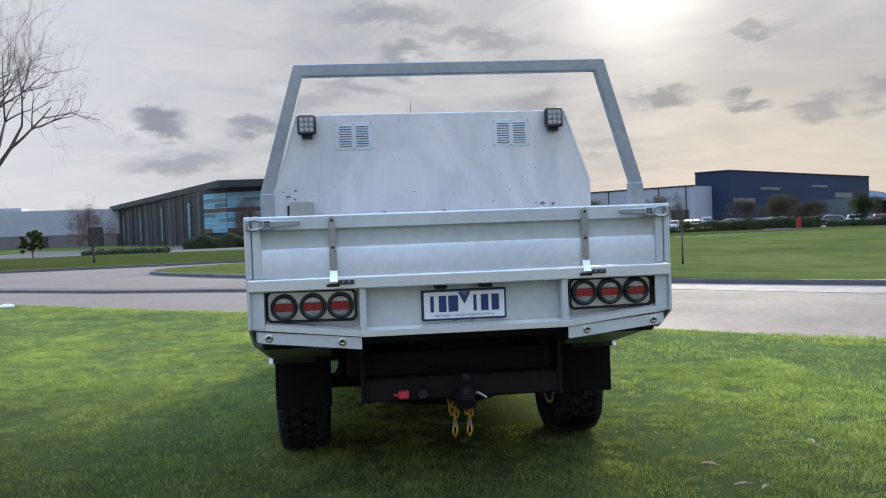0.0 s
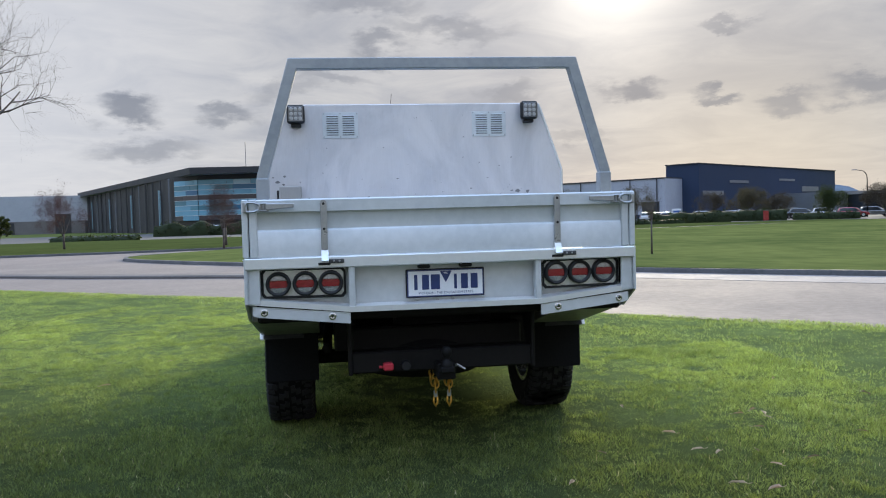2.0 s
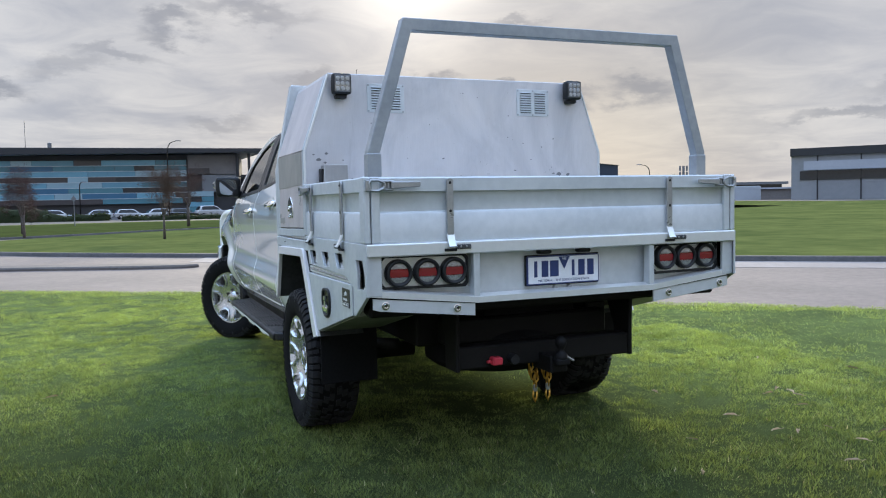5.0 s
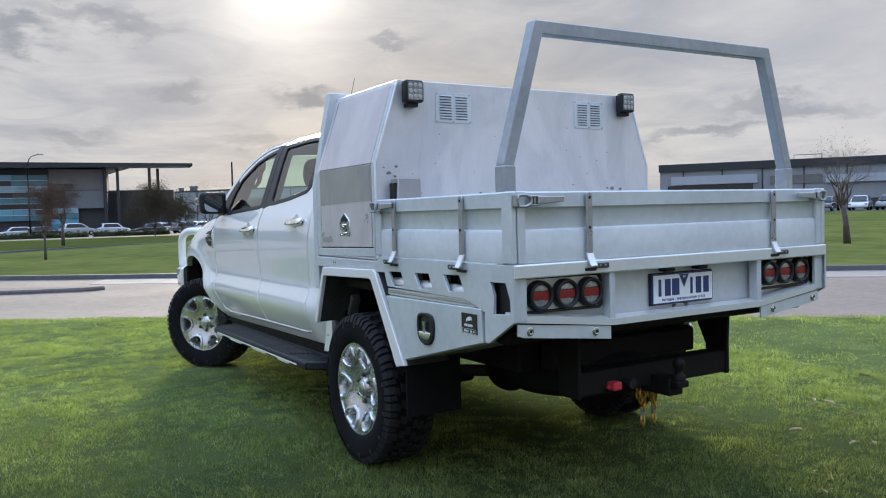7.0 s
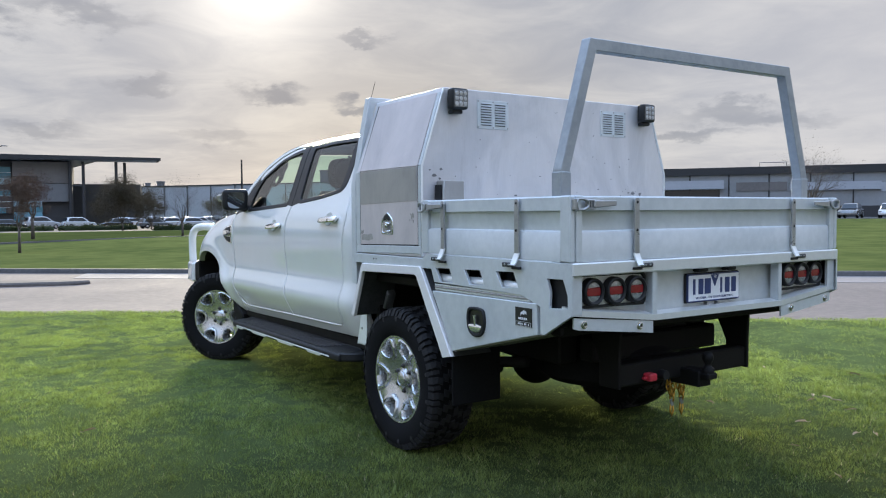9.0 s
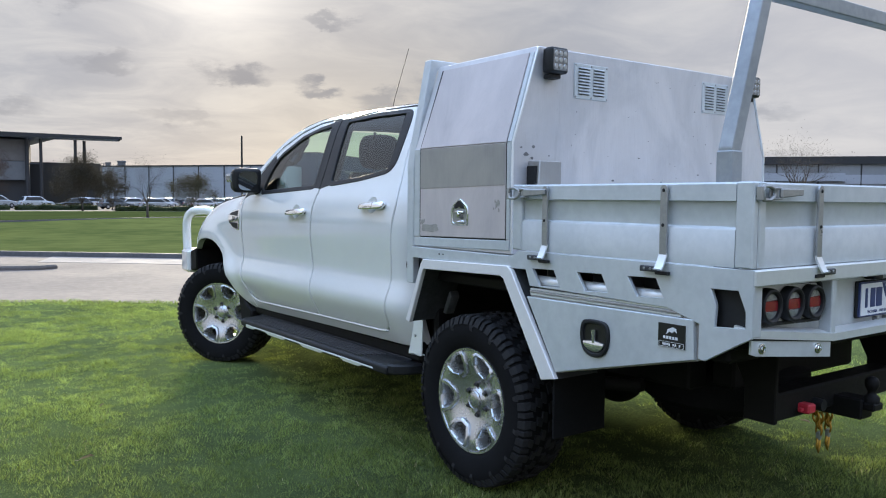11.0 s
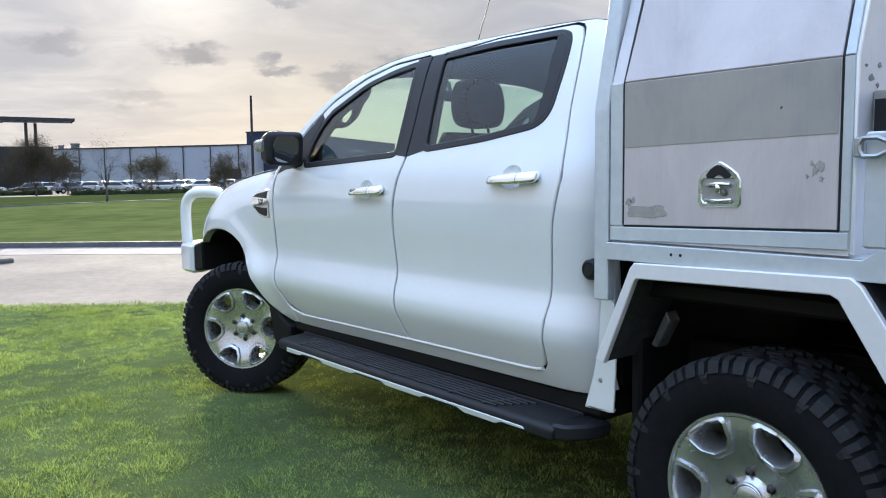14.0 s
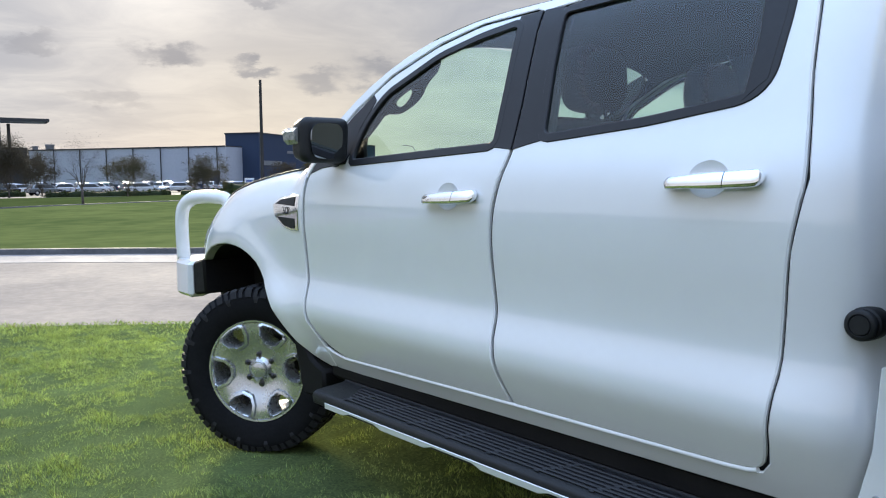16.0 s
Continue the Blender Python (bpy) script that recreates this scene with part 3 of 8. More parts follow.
lay("road_lawn", kerb_right + [(98, 40), (92, -20)], lawn_rise, LAWN, "broad mown lawn across the road, yellow green", "lawn", 2.0, 0.3)
kerb_left = [(60, 58.5), (30, 52.5), (8, 45), (0, 40.5), (-3, 37.6), (-6.0, 35.6), (-10.5, 34.2), (-16.5, 33.4), (-30, 33), (-60, 36)]
lay("corner_lawn", kerb_left + [(-75, 85), (60, 85)], lambda p: 0.05 + 0.05 * noise.noise(Vector((p[0] * 0.09, p[1] * 0.09, 4))) - 0.35 * step01(50, 85, p[1]), LAWN_DARK,
    "mown lawn in front of the office building", "lawn", 2.5, 0.3)


def kerb(name, line, label, width=0.16, top=0.058, z0=-0.06, inner=1):
    bm = bmesh.new()
    prev = None
    for i, p in enumerate(line):
        a = Vector(line[max(i - 1, 0)])
        b = Vector(line[min(i + 1, len(line) - 1)])
        side = Vector((-(b - a).y, (b - a).x)).normalized() * inner
        q = Vector(p)
        ring = []
        for off, z in ((-width * 0.75, z0), (-width * 0.55, top - 0.03), (-width * 0.4, top), (width * 0.5, top + 0.004), (width * 0.5, z0)):
            s = q + side * off
            ring.append(bm.verts.new((s.x, s.y, z)))
        if prev:
            for j in range(4):
                bm.faces.new((prev[j], prev[j + 1], ring[j + 1], ring[j]))
        prev = ring
    bmesh.ops.recalc_face_normals(bm, faces=bm.faces[:])
    return tagged(mesh_object(name, bm, KERB, 40), label, "kerb", kind="structure")


kerb("kerb", [Vector(p).to_tuple() for p in kerb_right], "dark weathered concrete kerb along the lawn", inner=-1)
kerb("kerb", kerb_left, "dark weathered concrete kerb at the corner lawn", inner=-1)

# low traffic island between the lanes
mid = [(-0.45, 13.45), (-1.4, 13.85), (-3.2, 14.75), (-6.6, 16.3), (-10.4, 18.8), (-18, 24.2), (-30, 33)]
side_a, side_b = [], []
for i, p in enumerate(mid):
    d = Vector(mid[min(i + 1, len(mid) - 1)]) - Vector(mid[max(i - 1, 0)])
    s = Vector((-d.y, d.x)).normalized() * (0.22 if i == 0 else 0.34)
    side_a.append((p[0] + s.x, p[1] + s.y))
    side_b.append((p[0] - s.x, p[1] - s.y))
bm = bmesh.new()
prism(bm, side_a[::-1] + [(-0.22, 13.36)] + side_b, "z", -0.08, 0.030, 0.03)
tagged(mesh_object("traffic_island", bm, ISLAND, 40), "low pale concrete traffic island with a rounded nose", "traffic island", kind="structure")

# pale gutter between road and kerb
bm = bmesh.new()
inner_line = [road_xy(u, far_edge(u) - 0.05) for u in np.arange(-10, 60.1, 2.0)]
outer_line = [road_xy(u, far_edge(u) - 1.55 - 0.05 * math.sin(u)) for u in np.arange(-9.5, 60.1, 2.0)]
prism(bm, inner_line + outer_line[::-1], "z", -0.08, -0.038)
tagged(mesh_object("gutter", bm, GUTTER, False), "pale concrete gutter strip beside the kerb", "gutter", kind="structure")

# car park beyond the lawns
bm = bmesh.new()
prism(bm, [(-45, 86), (62, 86), (150, 62), (150, 170), (-60, 150)], "z", -0.9, -0.42)
tagged(mesh_object("car_park", bm, ASPHALT, False), "grey asphalt car park in front of the buildings", "car park", kind="structure")


# grass blades on the verge, thickest round the truck
def grass_blades():
    rng = np.random.default_rng(5)
    spots, fat = [], []
    for x0, x1, y0, y1, density, wide in ((-4.2, 3.2, -3.6, 2.0, 12500, 1.0), (-4.4, -0.2, 2.0, 7.2, 12500, 1.0), (-9, 9, -4.2, 14, 2900, 1.45), (-16, 13, -5.5, 22, 320, 2.6)):
        k = int((x1 - x0) * (y1 - y0) * density)
        spots.append(np.column_stack((rng.uniform(x0, x1, k), rng.uniform(y0, y1, k))))
        fat.append(np.full(k, wide))
    p, fat = np.vstack(spots), np.concatenate(fat)
    across, along = p @ np.array(N), p @ np.array(U)
    ks = np.arange(-60, 60, 0.25)
    edge = np.interp(along, ks, [verge_line(float(k)) for k in ks])
    keep = (across < edge - 0.02) & (across > -9)
    p, fat = p[keep], fat[keep]

    def bumps(q, cell, seed):             # smooth value noise over the verge
        table = np.random.default_rng(seed).random((256, 256))
        q = q / cell + 4096.0
        i = np.floor(q).astype(int)
        f = q - i
        f = f * f * (3 - 2 * f)
        a, b = i[:, 0] % 256, i[:, 1] % 256
        c, d = (a + 1) % 256, (b + 1) % 256
        return (table[a, b] * (1 - f[:, 0]) + table[c, b] * f[:, 0]) * (1 - f[:, 1]) + (table[a, d] * (1 - f[:, 0]) + table[c, d] * f[:, 0]) * f[:, 1]
    tuft = 0.40 * bumps(p, 0.07, 1) + 0.35 * bumps(p, 0.21, 2) + 0.25 * bumps(p, 0.75, 3)
    keep = rng.random(len(p)) < 0.58 + 1.5 * (tuft - 0.25)      # thin patches between the tufts
    p, fat, tuft = p[keep], fat[keep], tuft[keep]
    k = len(p)
    height = (0.011 + 0.060 * np.clip(tuft - 0.20, 0, 1) ** 1.2) * rng.uniform(0.5, 1.25, k) + (rng.random(k) < 0.010) * 0.016
    ang = rng.uniform(0, 2 * np.pi, k)
    width = rng.uniform(0.0014, 0.0031, k) * fat
    lean = rng.uniform(0.15, 1.15, k) * height
    tilt = 2 * np.pi * bumps(p, 0.16, 7) * 2 + rng.normal(0, 1.5, k)      # neighbouring blades lie much the same way
    base = np.column_stack((p, np.full(k, -0.012)))
    side = np.column_stack((np.cos(ang) * width, np.sin(ang) * width, np.zeros(k)))
    tip = base + np.column_stack((np.cos(tilt) * lean, np.sin(tilt) * lean, height))
    verts = np.empty((k * 3, 3))
    verts[0::3], verts[1::3], verts[2::3] = base - side, base + side, tip
    data = bpy.data.meshes.new("grass")
    data.vertices.add(k * 3)
    data.vertices.foreach_set("co", verts.ravel())
    data.loops.add(k * 3)
    data.loops.foreach_set("vertex_index", np.arange(k * 3))
    data.polygons.add(k)
    data.polygons.foreach_set("loop_start", np.arange(k) * 3)
    data.update()
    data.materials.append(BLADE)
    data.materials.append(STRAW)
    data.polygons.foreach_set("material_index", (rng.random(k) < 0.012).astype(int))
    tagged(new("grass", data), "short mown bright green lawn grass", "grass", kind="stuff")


grass_blades()

# ---- the truck: cab ----
ute = thing("pickup_truck", "white double cab pickup with aluminium tray and canopy on grass", "pickup truck")

door_line = curve((0.40, 0.46, 0.52, 0.58, 0.65, 0.72, 0.77, 0.86, 0.95, 1.08, 1.20, 1.27, 1.33, 1.38, 1.50, 1.65, 1.76, 1.80, 1.83, 1.86),
                  (0.735, 0.775, 0.815, 0.848, 0.880, 0.906, 0.904, 0.877, 0.879, 0.890, 0.891, 0.882, 0.863, 0.842, 0.797, 0.740, 0.692, 0.668, 0.636, 0.57))
bonnet_edge = curve((2.70, 2.9, 3.2, 3.6, 3.9, 4.10, 4.25), (1.345, 1.332, 1.305, 1.245, 1.165, 1.08, 1.0))


def half_width(y, z):
    x = door_line(z)
    if y > 2.75:
        top = bonnet_edge(y)
        low = door_line(min(z, top - 0.2))
        s = max(0.0, (z - (top - 0.2)) / 0.2)
        x += (low - 0.115 * s * s - x) * step01(2.78, 3.02, y)
        r = math.hypot(y - 3.53, z - 0.43)
        x += 0.024 * math.exp(-((r - 0.57) / 0.075) ** 2) * step01(0.45, 0.62, z)
    if y > 3.6:
        x -= 0.42 * (y - 3.6) ** 2
    if y < 0.80:
        t = min((0.80 - y) / 0.205, 1.0)
        x -= 0.15 * (1 - math.sqrt(max(0.0, 1 - t * t)))
    return x


def cab_side(side, out=0.0):
    return lambda p, d: Vector((side * (half_width(p[0], p[1]) + out - d), p[0], p[1]))


roof_rail = curve((0.62, 0.72, 0.95, 1.4, 1.9, 2.05, 2.25, 2.45, 2.65, 2.80, 2.90, 3.08), (1.76, 1.805, 1.838, 1.848, 1.838, 1.818, 1.772, 1.694, 1.566, 1.432, 1.345, 1.335))
SPLIT = [(1.6685, 0.576), (1.672, 0.590), (1.690, 0.66), (1.708, 0.81), (1.722, 1.0), (1.722, 1.13), (1.695, 1.26), (1.668, 1.35), (1.672, 1.5), (1.686, 1.66), (1.700, 1.79)]
FRONT_DOOR = [(p[0] + 0.004, p[1]) for p in SPLIT] + [(1.74, 1.806), (1.98, 1.796), (2.18, 1.752), (2.42, 1.662), (2.60, 1.54), (2.76, 1.385), (2.822, 1.28),
              (2.832, 1.145), (2.832, 0.90), (2.806, 0.70), (2.745, 0.610), (2.62, 0.556), (1.69, 0.5755)]
REAR_DOOR = [(p[0] - 0.004, p[1]) for p in SPLIT[::-1]] + [(1.648, 0.5755), (1.62, 0.576), (0.90, 0.585), (0.842, 0.60), (0.824, 0.65), (0.803, 0.83), (0.782, 1.11), (0.752, 1.27), (0.764, 1.36),
             (0.786, 1.5), (0.80, 1.67), (0.822, 1.785), (0.87, 1.818), (1.3, 1.826)]
FRONT_WINDOW = [(2.545, 1.338), (2.520, 1.475), (2.43, 1.595), (2.16, 1.712), (1.96, 1.757), (1.775, 1.780), (1.760, 1.6), (1.744, 1.374)]
REAR_WINDOW = [(1.562, 1.388), (1.595, 1.62), (1.612, 1.788), (1.3, 1.800), (0.93, 1.795), (0.872, 1.765), (0.868, 1.65), (0.880, 1.50), (0.925, 1.456), (1.2, 1.418)]


def rounded(loop):
    """The closed line with small rounded corners."""
    return smooth_loop(spaced(loop, 0.075), 2)


FRONT_DOOR, REAR_DOOR, FRONT_WINDOW, REAR_WINDOW = rounded(FRONT_DOOR), rounded(REAR_DOOR), rounded(FRONT_WINDOW), rounded(REAR_WINDOW)


def ring_of(loop, e):
    return shrunk(spaced(loop, 0.03), -e)


def ellipse(cy, cz, ry, rz, k=28):
    return [(cy + ry * math.cos(2 * math.pi * i / k), cz + rz * math.sin(2 * math.pi * i / k)) for i in range(k)]


HANDLES = {"front_door": (1.900, 1.213), "rear_door": (0.966, 1.264)}

for side in (-1, 1):
    # body side with pillars, roof rail and sill
    outer = [(y, roof_rail(y)) for y in (2.90, 2.85, 2.76, 2.70, 2.62, 2.54, 2.45, 2.35, 2.25, 2.05, 1.9, 1.65, 1.4, 1.15, 0.95, 0.8, 0.7, 0.64)]
    outer += [(0.605, 1.62), (0.600, 1.2), (0.600, 0.8), (0.615, 0.545), (0.66, 0.525), (1.6, 0.512), (2.6, 0.492), (2.742, 0.487)]
    door_gap = [(1.70, 1.797), (1.74, 1.812), (1.98, 1.802), (2.182, 1.758), (2.423, 1.668), (2.604, 1.545), (2.764, 1.389), (2.828, 1.283), (2.840, 1.145), (2.840, 0.90), (2.814, 0.697), (2.751, 0.602), (2.62, 0.551),
                (1.68, 0.572), (1.62, 0.571), (0.95, 0.580), (0.885, 0.583), (0.848, 0.592), (0.825, 0.620), (0.8165, 0.67), (0.799, 0.83), (0.778, 1.11), (0.748, 1.27), (0.760, 1.36), (0.782, 1.5), (0.796, 1.67), (0.809, 1.752), (0.821, 1.791), (0.848, 1.815), (0.89, 1.8265), (1.3, 1.832)]
    bm = bmesh.new()
    skin(bm, cab_side(side), outer + [(2.742, 0.572), (2.70, 0.566)] + door_gap[12:] + door_gap[:8] + [(2.85, 1.302), (2.89, 1.325)], (), 0.04, 0.004, 0.013)
    part("body_side", bm, WHITE, ute, "white painted cab side with roof rail and sill", 22)
    # rounded lip of the sill below the doors
    bm = bmesh.new()
    tube(bm, [(side * (half_width(y, z) - 0.0015), y, z) for y, z in spaced(((2.740, 0.588), (2.70, 0.570), (2.62, 0.555), (1.68, 0.5735), (0.95, 0.582), (0.885, 0.586), (0.858, 0.593), (0.838, 0.607)), 0.08)[23:]],
         0.0075, 8)
    part("sill_lip", bm, WHITE, ute, "", 60)
    # black sheet added behind the door gaps to carry their shade
    bm = bmesh.new()
    skin(bm, cab_side(side, -0.0165), ring_of(door_gap, 0.012), [ring_of(FRONT_WINDOW, 0.022), ring_of(REAR_WINDOW, 0.018)], 0.025, 0.001, 0.002)
    part("door_gap_backing", bm, BLACK, ute, "black sheet that darkens the door gaps")
    # front wing round the wheel arch
    arch = [(2.79, 0.487), (2.845, 0.500), (2.90, 0.524), (2.96, 0.577), (3.03, 0.668), (3.10, 0.755), (3.18, 0.833), (3.26, 0.905), (3.33, 0.938), (3.40, 0.958), (3.48, 0.970), (3.555, 0.974), (3.65, 0.966), (3.74, 0.946), (3.845, 0.905), (3.93, 0.86)]
    wing = arch + [(4.05, 0.84), (4.13, 0.92), (4.155, 1.0), (4.12, 1.07)] + [(y, bonnet_edge(y)) for y in (4.05, 3.9, 3.7, 3.5, 3.3, 3.1, 2.95)] + [(2.852, 1.315), (2.848, 1.15), (2.848, 0.90), (2.822, 0.695), (2.757, 0.600), (2.748, 0.57), (2.748, 0.487)]
    bm = bmesh.new()
    skin(bm, cab_side(side), wing, [], 0.04, 0.005, 0.05)
    part("front_wing", bm, WHITE, ute, "white front wing with a flared wheel arch", 22)
    # dark liner of the arch
    bm = bmesh.new()
    sheet(bm, lambda u, v: Vector((side * (half_width(arch[u][0], arch[u][1]) - 0.012 - v), arch[u][0] + (0.004 if u < 9 else -0.004), arch[u][1] + 0.006)), range(len(arch)), (0, 0.12, 0.3, 0.5))
    part("arch_liner", bm, STEEL_BLACK, ute, "black wheel arch liner", True)
    bm = bmesh.new()
    prism(bm, [(2.80, 0.40), (2.84, 0.35), (2.965, 0.340), (2.995, 0.385), (3.04, 0.55), (3.10, 0.70), (3.08, 0.715), (2.97, 0.575), (2.90, 0.510), (2.80, 0.475)], "x", side * 0.66, side * 0.835, 0.014)
    part("front_mud_flap", bm, STEEL_BLACK, ute, "black moulded flap behind the front wheel")
    # doors
    for name, loop, window, dark in (("front_door", FRONT_DOOR, FRONT_WINDOW, GLASS), ("rear_door", REAR_DOOR, REAR_WINDOW, GLASS_DARK)):
        hy, hz = HANDLES[name]
        cup = ellipse(hy + 0.020, hz + 0.006, 0.054, 0.045)
        bm = bmesh.new()
        skin(bm, cab_side(side), shrunk(spaced(loop, 0.04), 0.0024), [window, cup], 0.035, 0.004, 0.013, 0.0006)
        door = part(name, bm, WHITE, ute, "white painted cab door", 22)
        bm = bmesh.new()
        skin(bm, lambda p, d: Vector((side * (half_width(p[0], p[1]) - d - 0.0135 * max(0.0, 1 - ((p[0] - hy - 0.020) / 0.054) ** 2 - ((p[1] - hz - 0.006) / 0.045) ** 2) ** 0.8), p[0], p[1])),
             ellipse(hy + 0.020, hz + 0.006, 0.0545, 0.0455), (), 0.011, 0.0006, 0.004)
        part("handle_recess", bm, WHITE, door, "", True)
        # a pull bar tapering forwards and a separate rear cap
        def grip(bm, t0, t1, steps):
            rows = []
            for i in range(steps + 1):
                t = t0 + (t1 - t0) * i / steps
                y = hy - t * 0.125
                end = min(1.0, (1.0 - abs(t)) / 0.12 + 0.02)
                full = math.sqrt(max(0.0, 1 - (1 - end) ** 2))
                high = (0.0165 + 0.0045 * step01(-0.9, 0.2, t)) * (0.35 + 0.65 * full)
                deep = 0.008 + 0.008 * full
                cx, cz = half_width(y, hz) + 0.026 - 0.012 * t ** 4, hz + 0.006 * t + 0.003
                ring = []
                for j in range(16):
                    a = 2 * math.pi * j / 16
                    c, q = math.copysign(abs(math.cos(a)) ** 0.65, math.cos(a)), math.copysign(abs(math.sin(a)) ** 0.75, math.sin(a))
                    ring.append(bm.verts.new((side * (cx + deep * c - 0.35 * high * q), y, cz + high * q)))
                rows.append(ring)
            for r0, r1 in zip(rows, rows[1:]):
                for j in range(16):
                    bm.faces.new((r0[j], r0[(j + 1) % 16], r1[(j + 1) % 16], r1[j]))
            bm.faces.new(rows[0][::-1])
            bm.faces.new(rows[-1])
            bmesh.ops.recalc_face_normals(bm, faces=bm.faces[:])
        bm = bmesh.new()
        grip(bm, -1.0, 0.33, 16)
        pull = part("door_handle", bm, CHROME, door, "chrome pull handle", 60)
        bm = bmesh.new()
        grip(bm, 0.35, 1.0, 10)
        part("handle_cap", bm, CHROME, pull, "chrome cap behind the pull", 60)
        for yy in (hy - 0.095, hy + 0.095):
            bm = bmesh.new()
            box(bm, side * (half_width(yy, hz) - 0.006), side * (half_width(yy, hz) + 0.020), yy - 0.020, yy + 0.020, hz - 0.009, hz + 0.011, 0.003)
            part("handle_foot", bm, BLACK, pull)
        bm = bmesh.new()
        skin(bm, cab_side(side, 0.004), ring_of(window, 0.013), [ring_of(window, -0.015)], 0.03, 0.003, 0.014)
        part("window_seal", bm, TRIM, door, "black rubber window surround")
        bm = bmesh.new()
        skin(bm, cab_side(side, -0.006), ring_of(window, 0.006), (), 0.05, 0.001, 0.004)
        pane = part("window_pane", bm, dark, door, "tinted side glass" if name == "rear_door" else "lightly tinted side glass")
        pane.visible_shadow = False
    # black pillar covers on both doors
    bm = bmesh.new()
    skin(bm, cab_side(side, 0.003), [(1.756, 1.372), (1.776, 1.6), (1.799, 1.798), (1.7045, 1.803), (1.690, 1.66), (1.676, 1.5), (1.6715, 1.362)], (), 0.03, 0.002, 0.008)
    skin(bm, cab_side(side, 0.003), [(1.6645, 1.362), (1.668, 1.5), (1.682, 1.66), (1.6955, 1.803), (1.612, 1.802), (1.595, 1.62), (1.553, 1.385)], (), 0.03, 0.002, 0.008)
    part("pillar_cover", bm, TRIM, ute, "satin black pillar cover between the side windows")
    bm = bmesh.new()
    skin(bm, cab_side(side, 0.003), [(2.560, 1.336), (2.527, 1.477), (2.47, 1.575), (2.50, 1.60), (2.60, 1.525), (2.755, 1.375), (2.80, 1.30), (2.72, 1.322)], (), 0.03, 0.002, 0.008)
    part("mirror_corner", bm, TRIM, ute, "satin black corner cover at the mirror")
    bm = bmesh.new()
    skin(bm, cab_side(side, 0.005), [(0.884, 1.50), (0.872, 1.65), (0.876, 1.762), (0.925, 1.791), (0.945, 1.79), (0.93, 1.6), (0.94, 1.452)], (), 0.03, 0.002, 0.008)
    part("quarter_strip", bm, TRIM, ute, "black divider at the back of the side glass")
    # inner door card
    bm = bmesh.new()
    skin(bm, cab_side(side, -0.055), [(2.82, 0.60), (2.84, 1.28), (2.56, 1.350), (1.66, 1.392), (0.95, 1.455), (0.86, 1.49), (0.72, 1.3), (0.74, 0.6)], (), 0.12, 0.002, 0.02)
    part("door_card", bm, LINER, ute, "dark inner door lining")
    bm = bmesh.new()
    skin(bm, cab_side(side, -0.05), [(0.66, 1.3), (0.80, 1.3), (0.85, 1.5), (0.86, 1.76), (0.80, 1.80), (0.70, 1.78), (0.66, 1.7)], (), 0.08, 0.002, 0.01)
    part("rear_pillar_lining", bm, LINER, ute, "dark inner rear pillar lining")
    bm = bmesh.new()
    skin(bm, cab_side(side, -0.05), [(1.55, 1.34), (1.78, 1.34), (1.82, 1.79), (1.62, 1.80)], (), 0.08, 0.002, 0.01)
    part("pillar_lining", bm, LINER, ute, "dark inner pillar lining")
    # mirror
    bm = bmesh.new()
    bmesh.ops.create_cube(bm, size=1.0, matrix=pose(side * 0.962, 2.585, 1.424, 0, 0, 0) @ Matrix.Diagonal((0.222, 0.13, 0.182, 1)))
    for v in bm.verts:
        if v.co.y > 2.58:
            v.co.x = side * (0.955 + (abs(v.co.x) - 0.955) * 0.80)
            v.co.z = 1.424 + (v.co.z - 1.424) * 0.78
        elif v.co.z < 1.42:
            v.co.x += side * (0.0 if abs(v.co.x) > 0.96 else 0.012)
    bmesh.ops.bevel(bm, geom=bm.edges[:], offset=0.040, segments=5, affect="EDGES", profile=0.55)
    mirror = part("door_mirror", bm, BLACK, ute, "black shelled door mirror", 50)
    bm = bmesh.new()
    prism(bm, smooth_loop([(side * x, z) for x, z in ((0.905, 1.362), (0.96, 1.352), (1.032, 1.358), (1.044, 1.42), (1.038, 1.482), (0.96, 1.488), (0.902, 1.480), (0.896, 1.42))], 2), "y", 2.512, 2.5185)
    glass = part("mirror_glass", bm, MIRROR, mirror, "mirror glass")
    glass.matrix_basis = Matrix.Translation((side * 0.97, 2.509, 1.42)) @ pose(0, 0, 0, 6, 0, -side * 5) @ Matrix.Translation((-side * 0.97, -2.509, -1.42))
    bm = bmesh.new()
    tube(bm, [(side * 0.815, 2.645, 1.350), (side * 0.86, 2.62, 1.358), (side * 0.91, 2.60, 1.375)], [0.040, 0.034, 0.036], 10)
    part("mirror_arm", bm, TRIM, mirror)
    bm = bmesh.new()
    prism(bm, smooth_loop([(side * x, z) for x, z in ((1.02, 1.41), (1.078, 1.41), (1.084, 1.47), (1.02, 1.47))], 1), "y", 2.56, 2.645)
    part("indicator_lens", bm, CLEAR, mirror, "clear indicator lens")
    # wing vent badge
    bm = bmesh.new()
    skin(bm, cab_side(side, 0.006), [(2.872, 1.216), (2.925, 1.217), (3.050, 1.200), (3.098, 1.172), (3.070, 1.12), (3.000, 1.078), (2.935, 1.064), (2.875, 1.064)], (), 0.02, 0.003, 0.012)
    badge = part("wing_vent", bm, CHROME, ute, "chrome wing vent with black inlets")
    bm = bmesh.new()
    skin(bm, cab_side(side, 0.009), [(2.900, 1.208), (3.030, 1.194), (3.075, 1.176), (2.900, 1.168)], (), 0.02, 0.001, 0.006)
    skin(bm, cab_side(side, 0.009), [(2.900, 1.116), (3.048, 1.121), (2.990, 1.085), (2.925, 1.073), (2.900, 1.074)], (), 0.02, 0.001, 0.006)
    part("vent_inlet", bm, BLACK, badge, "black inlet")
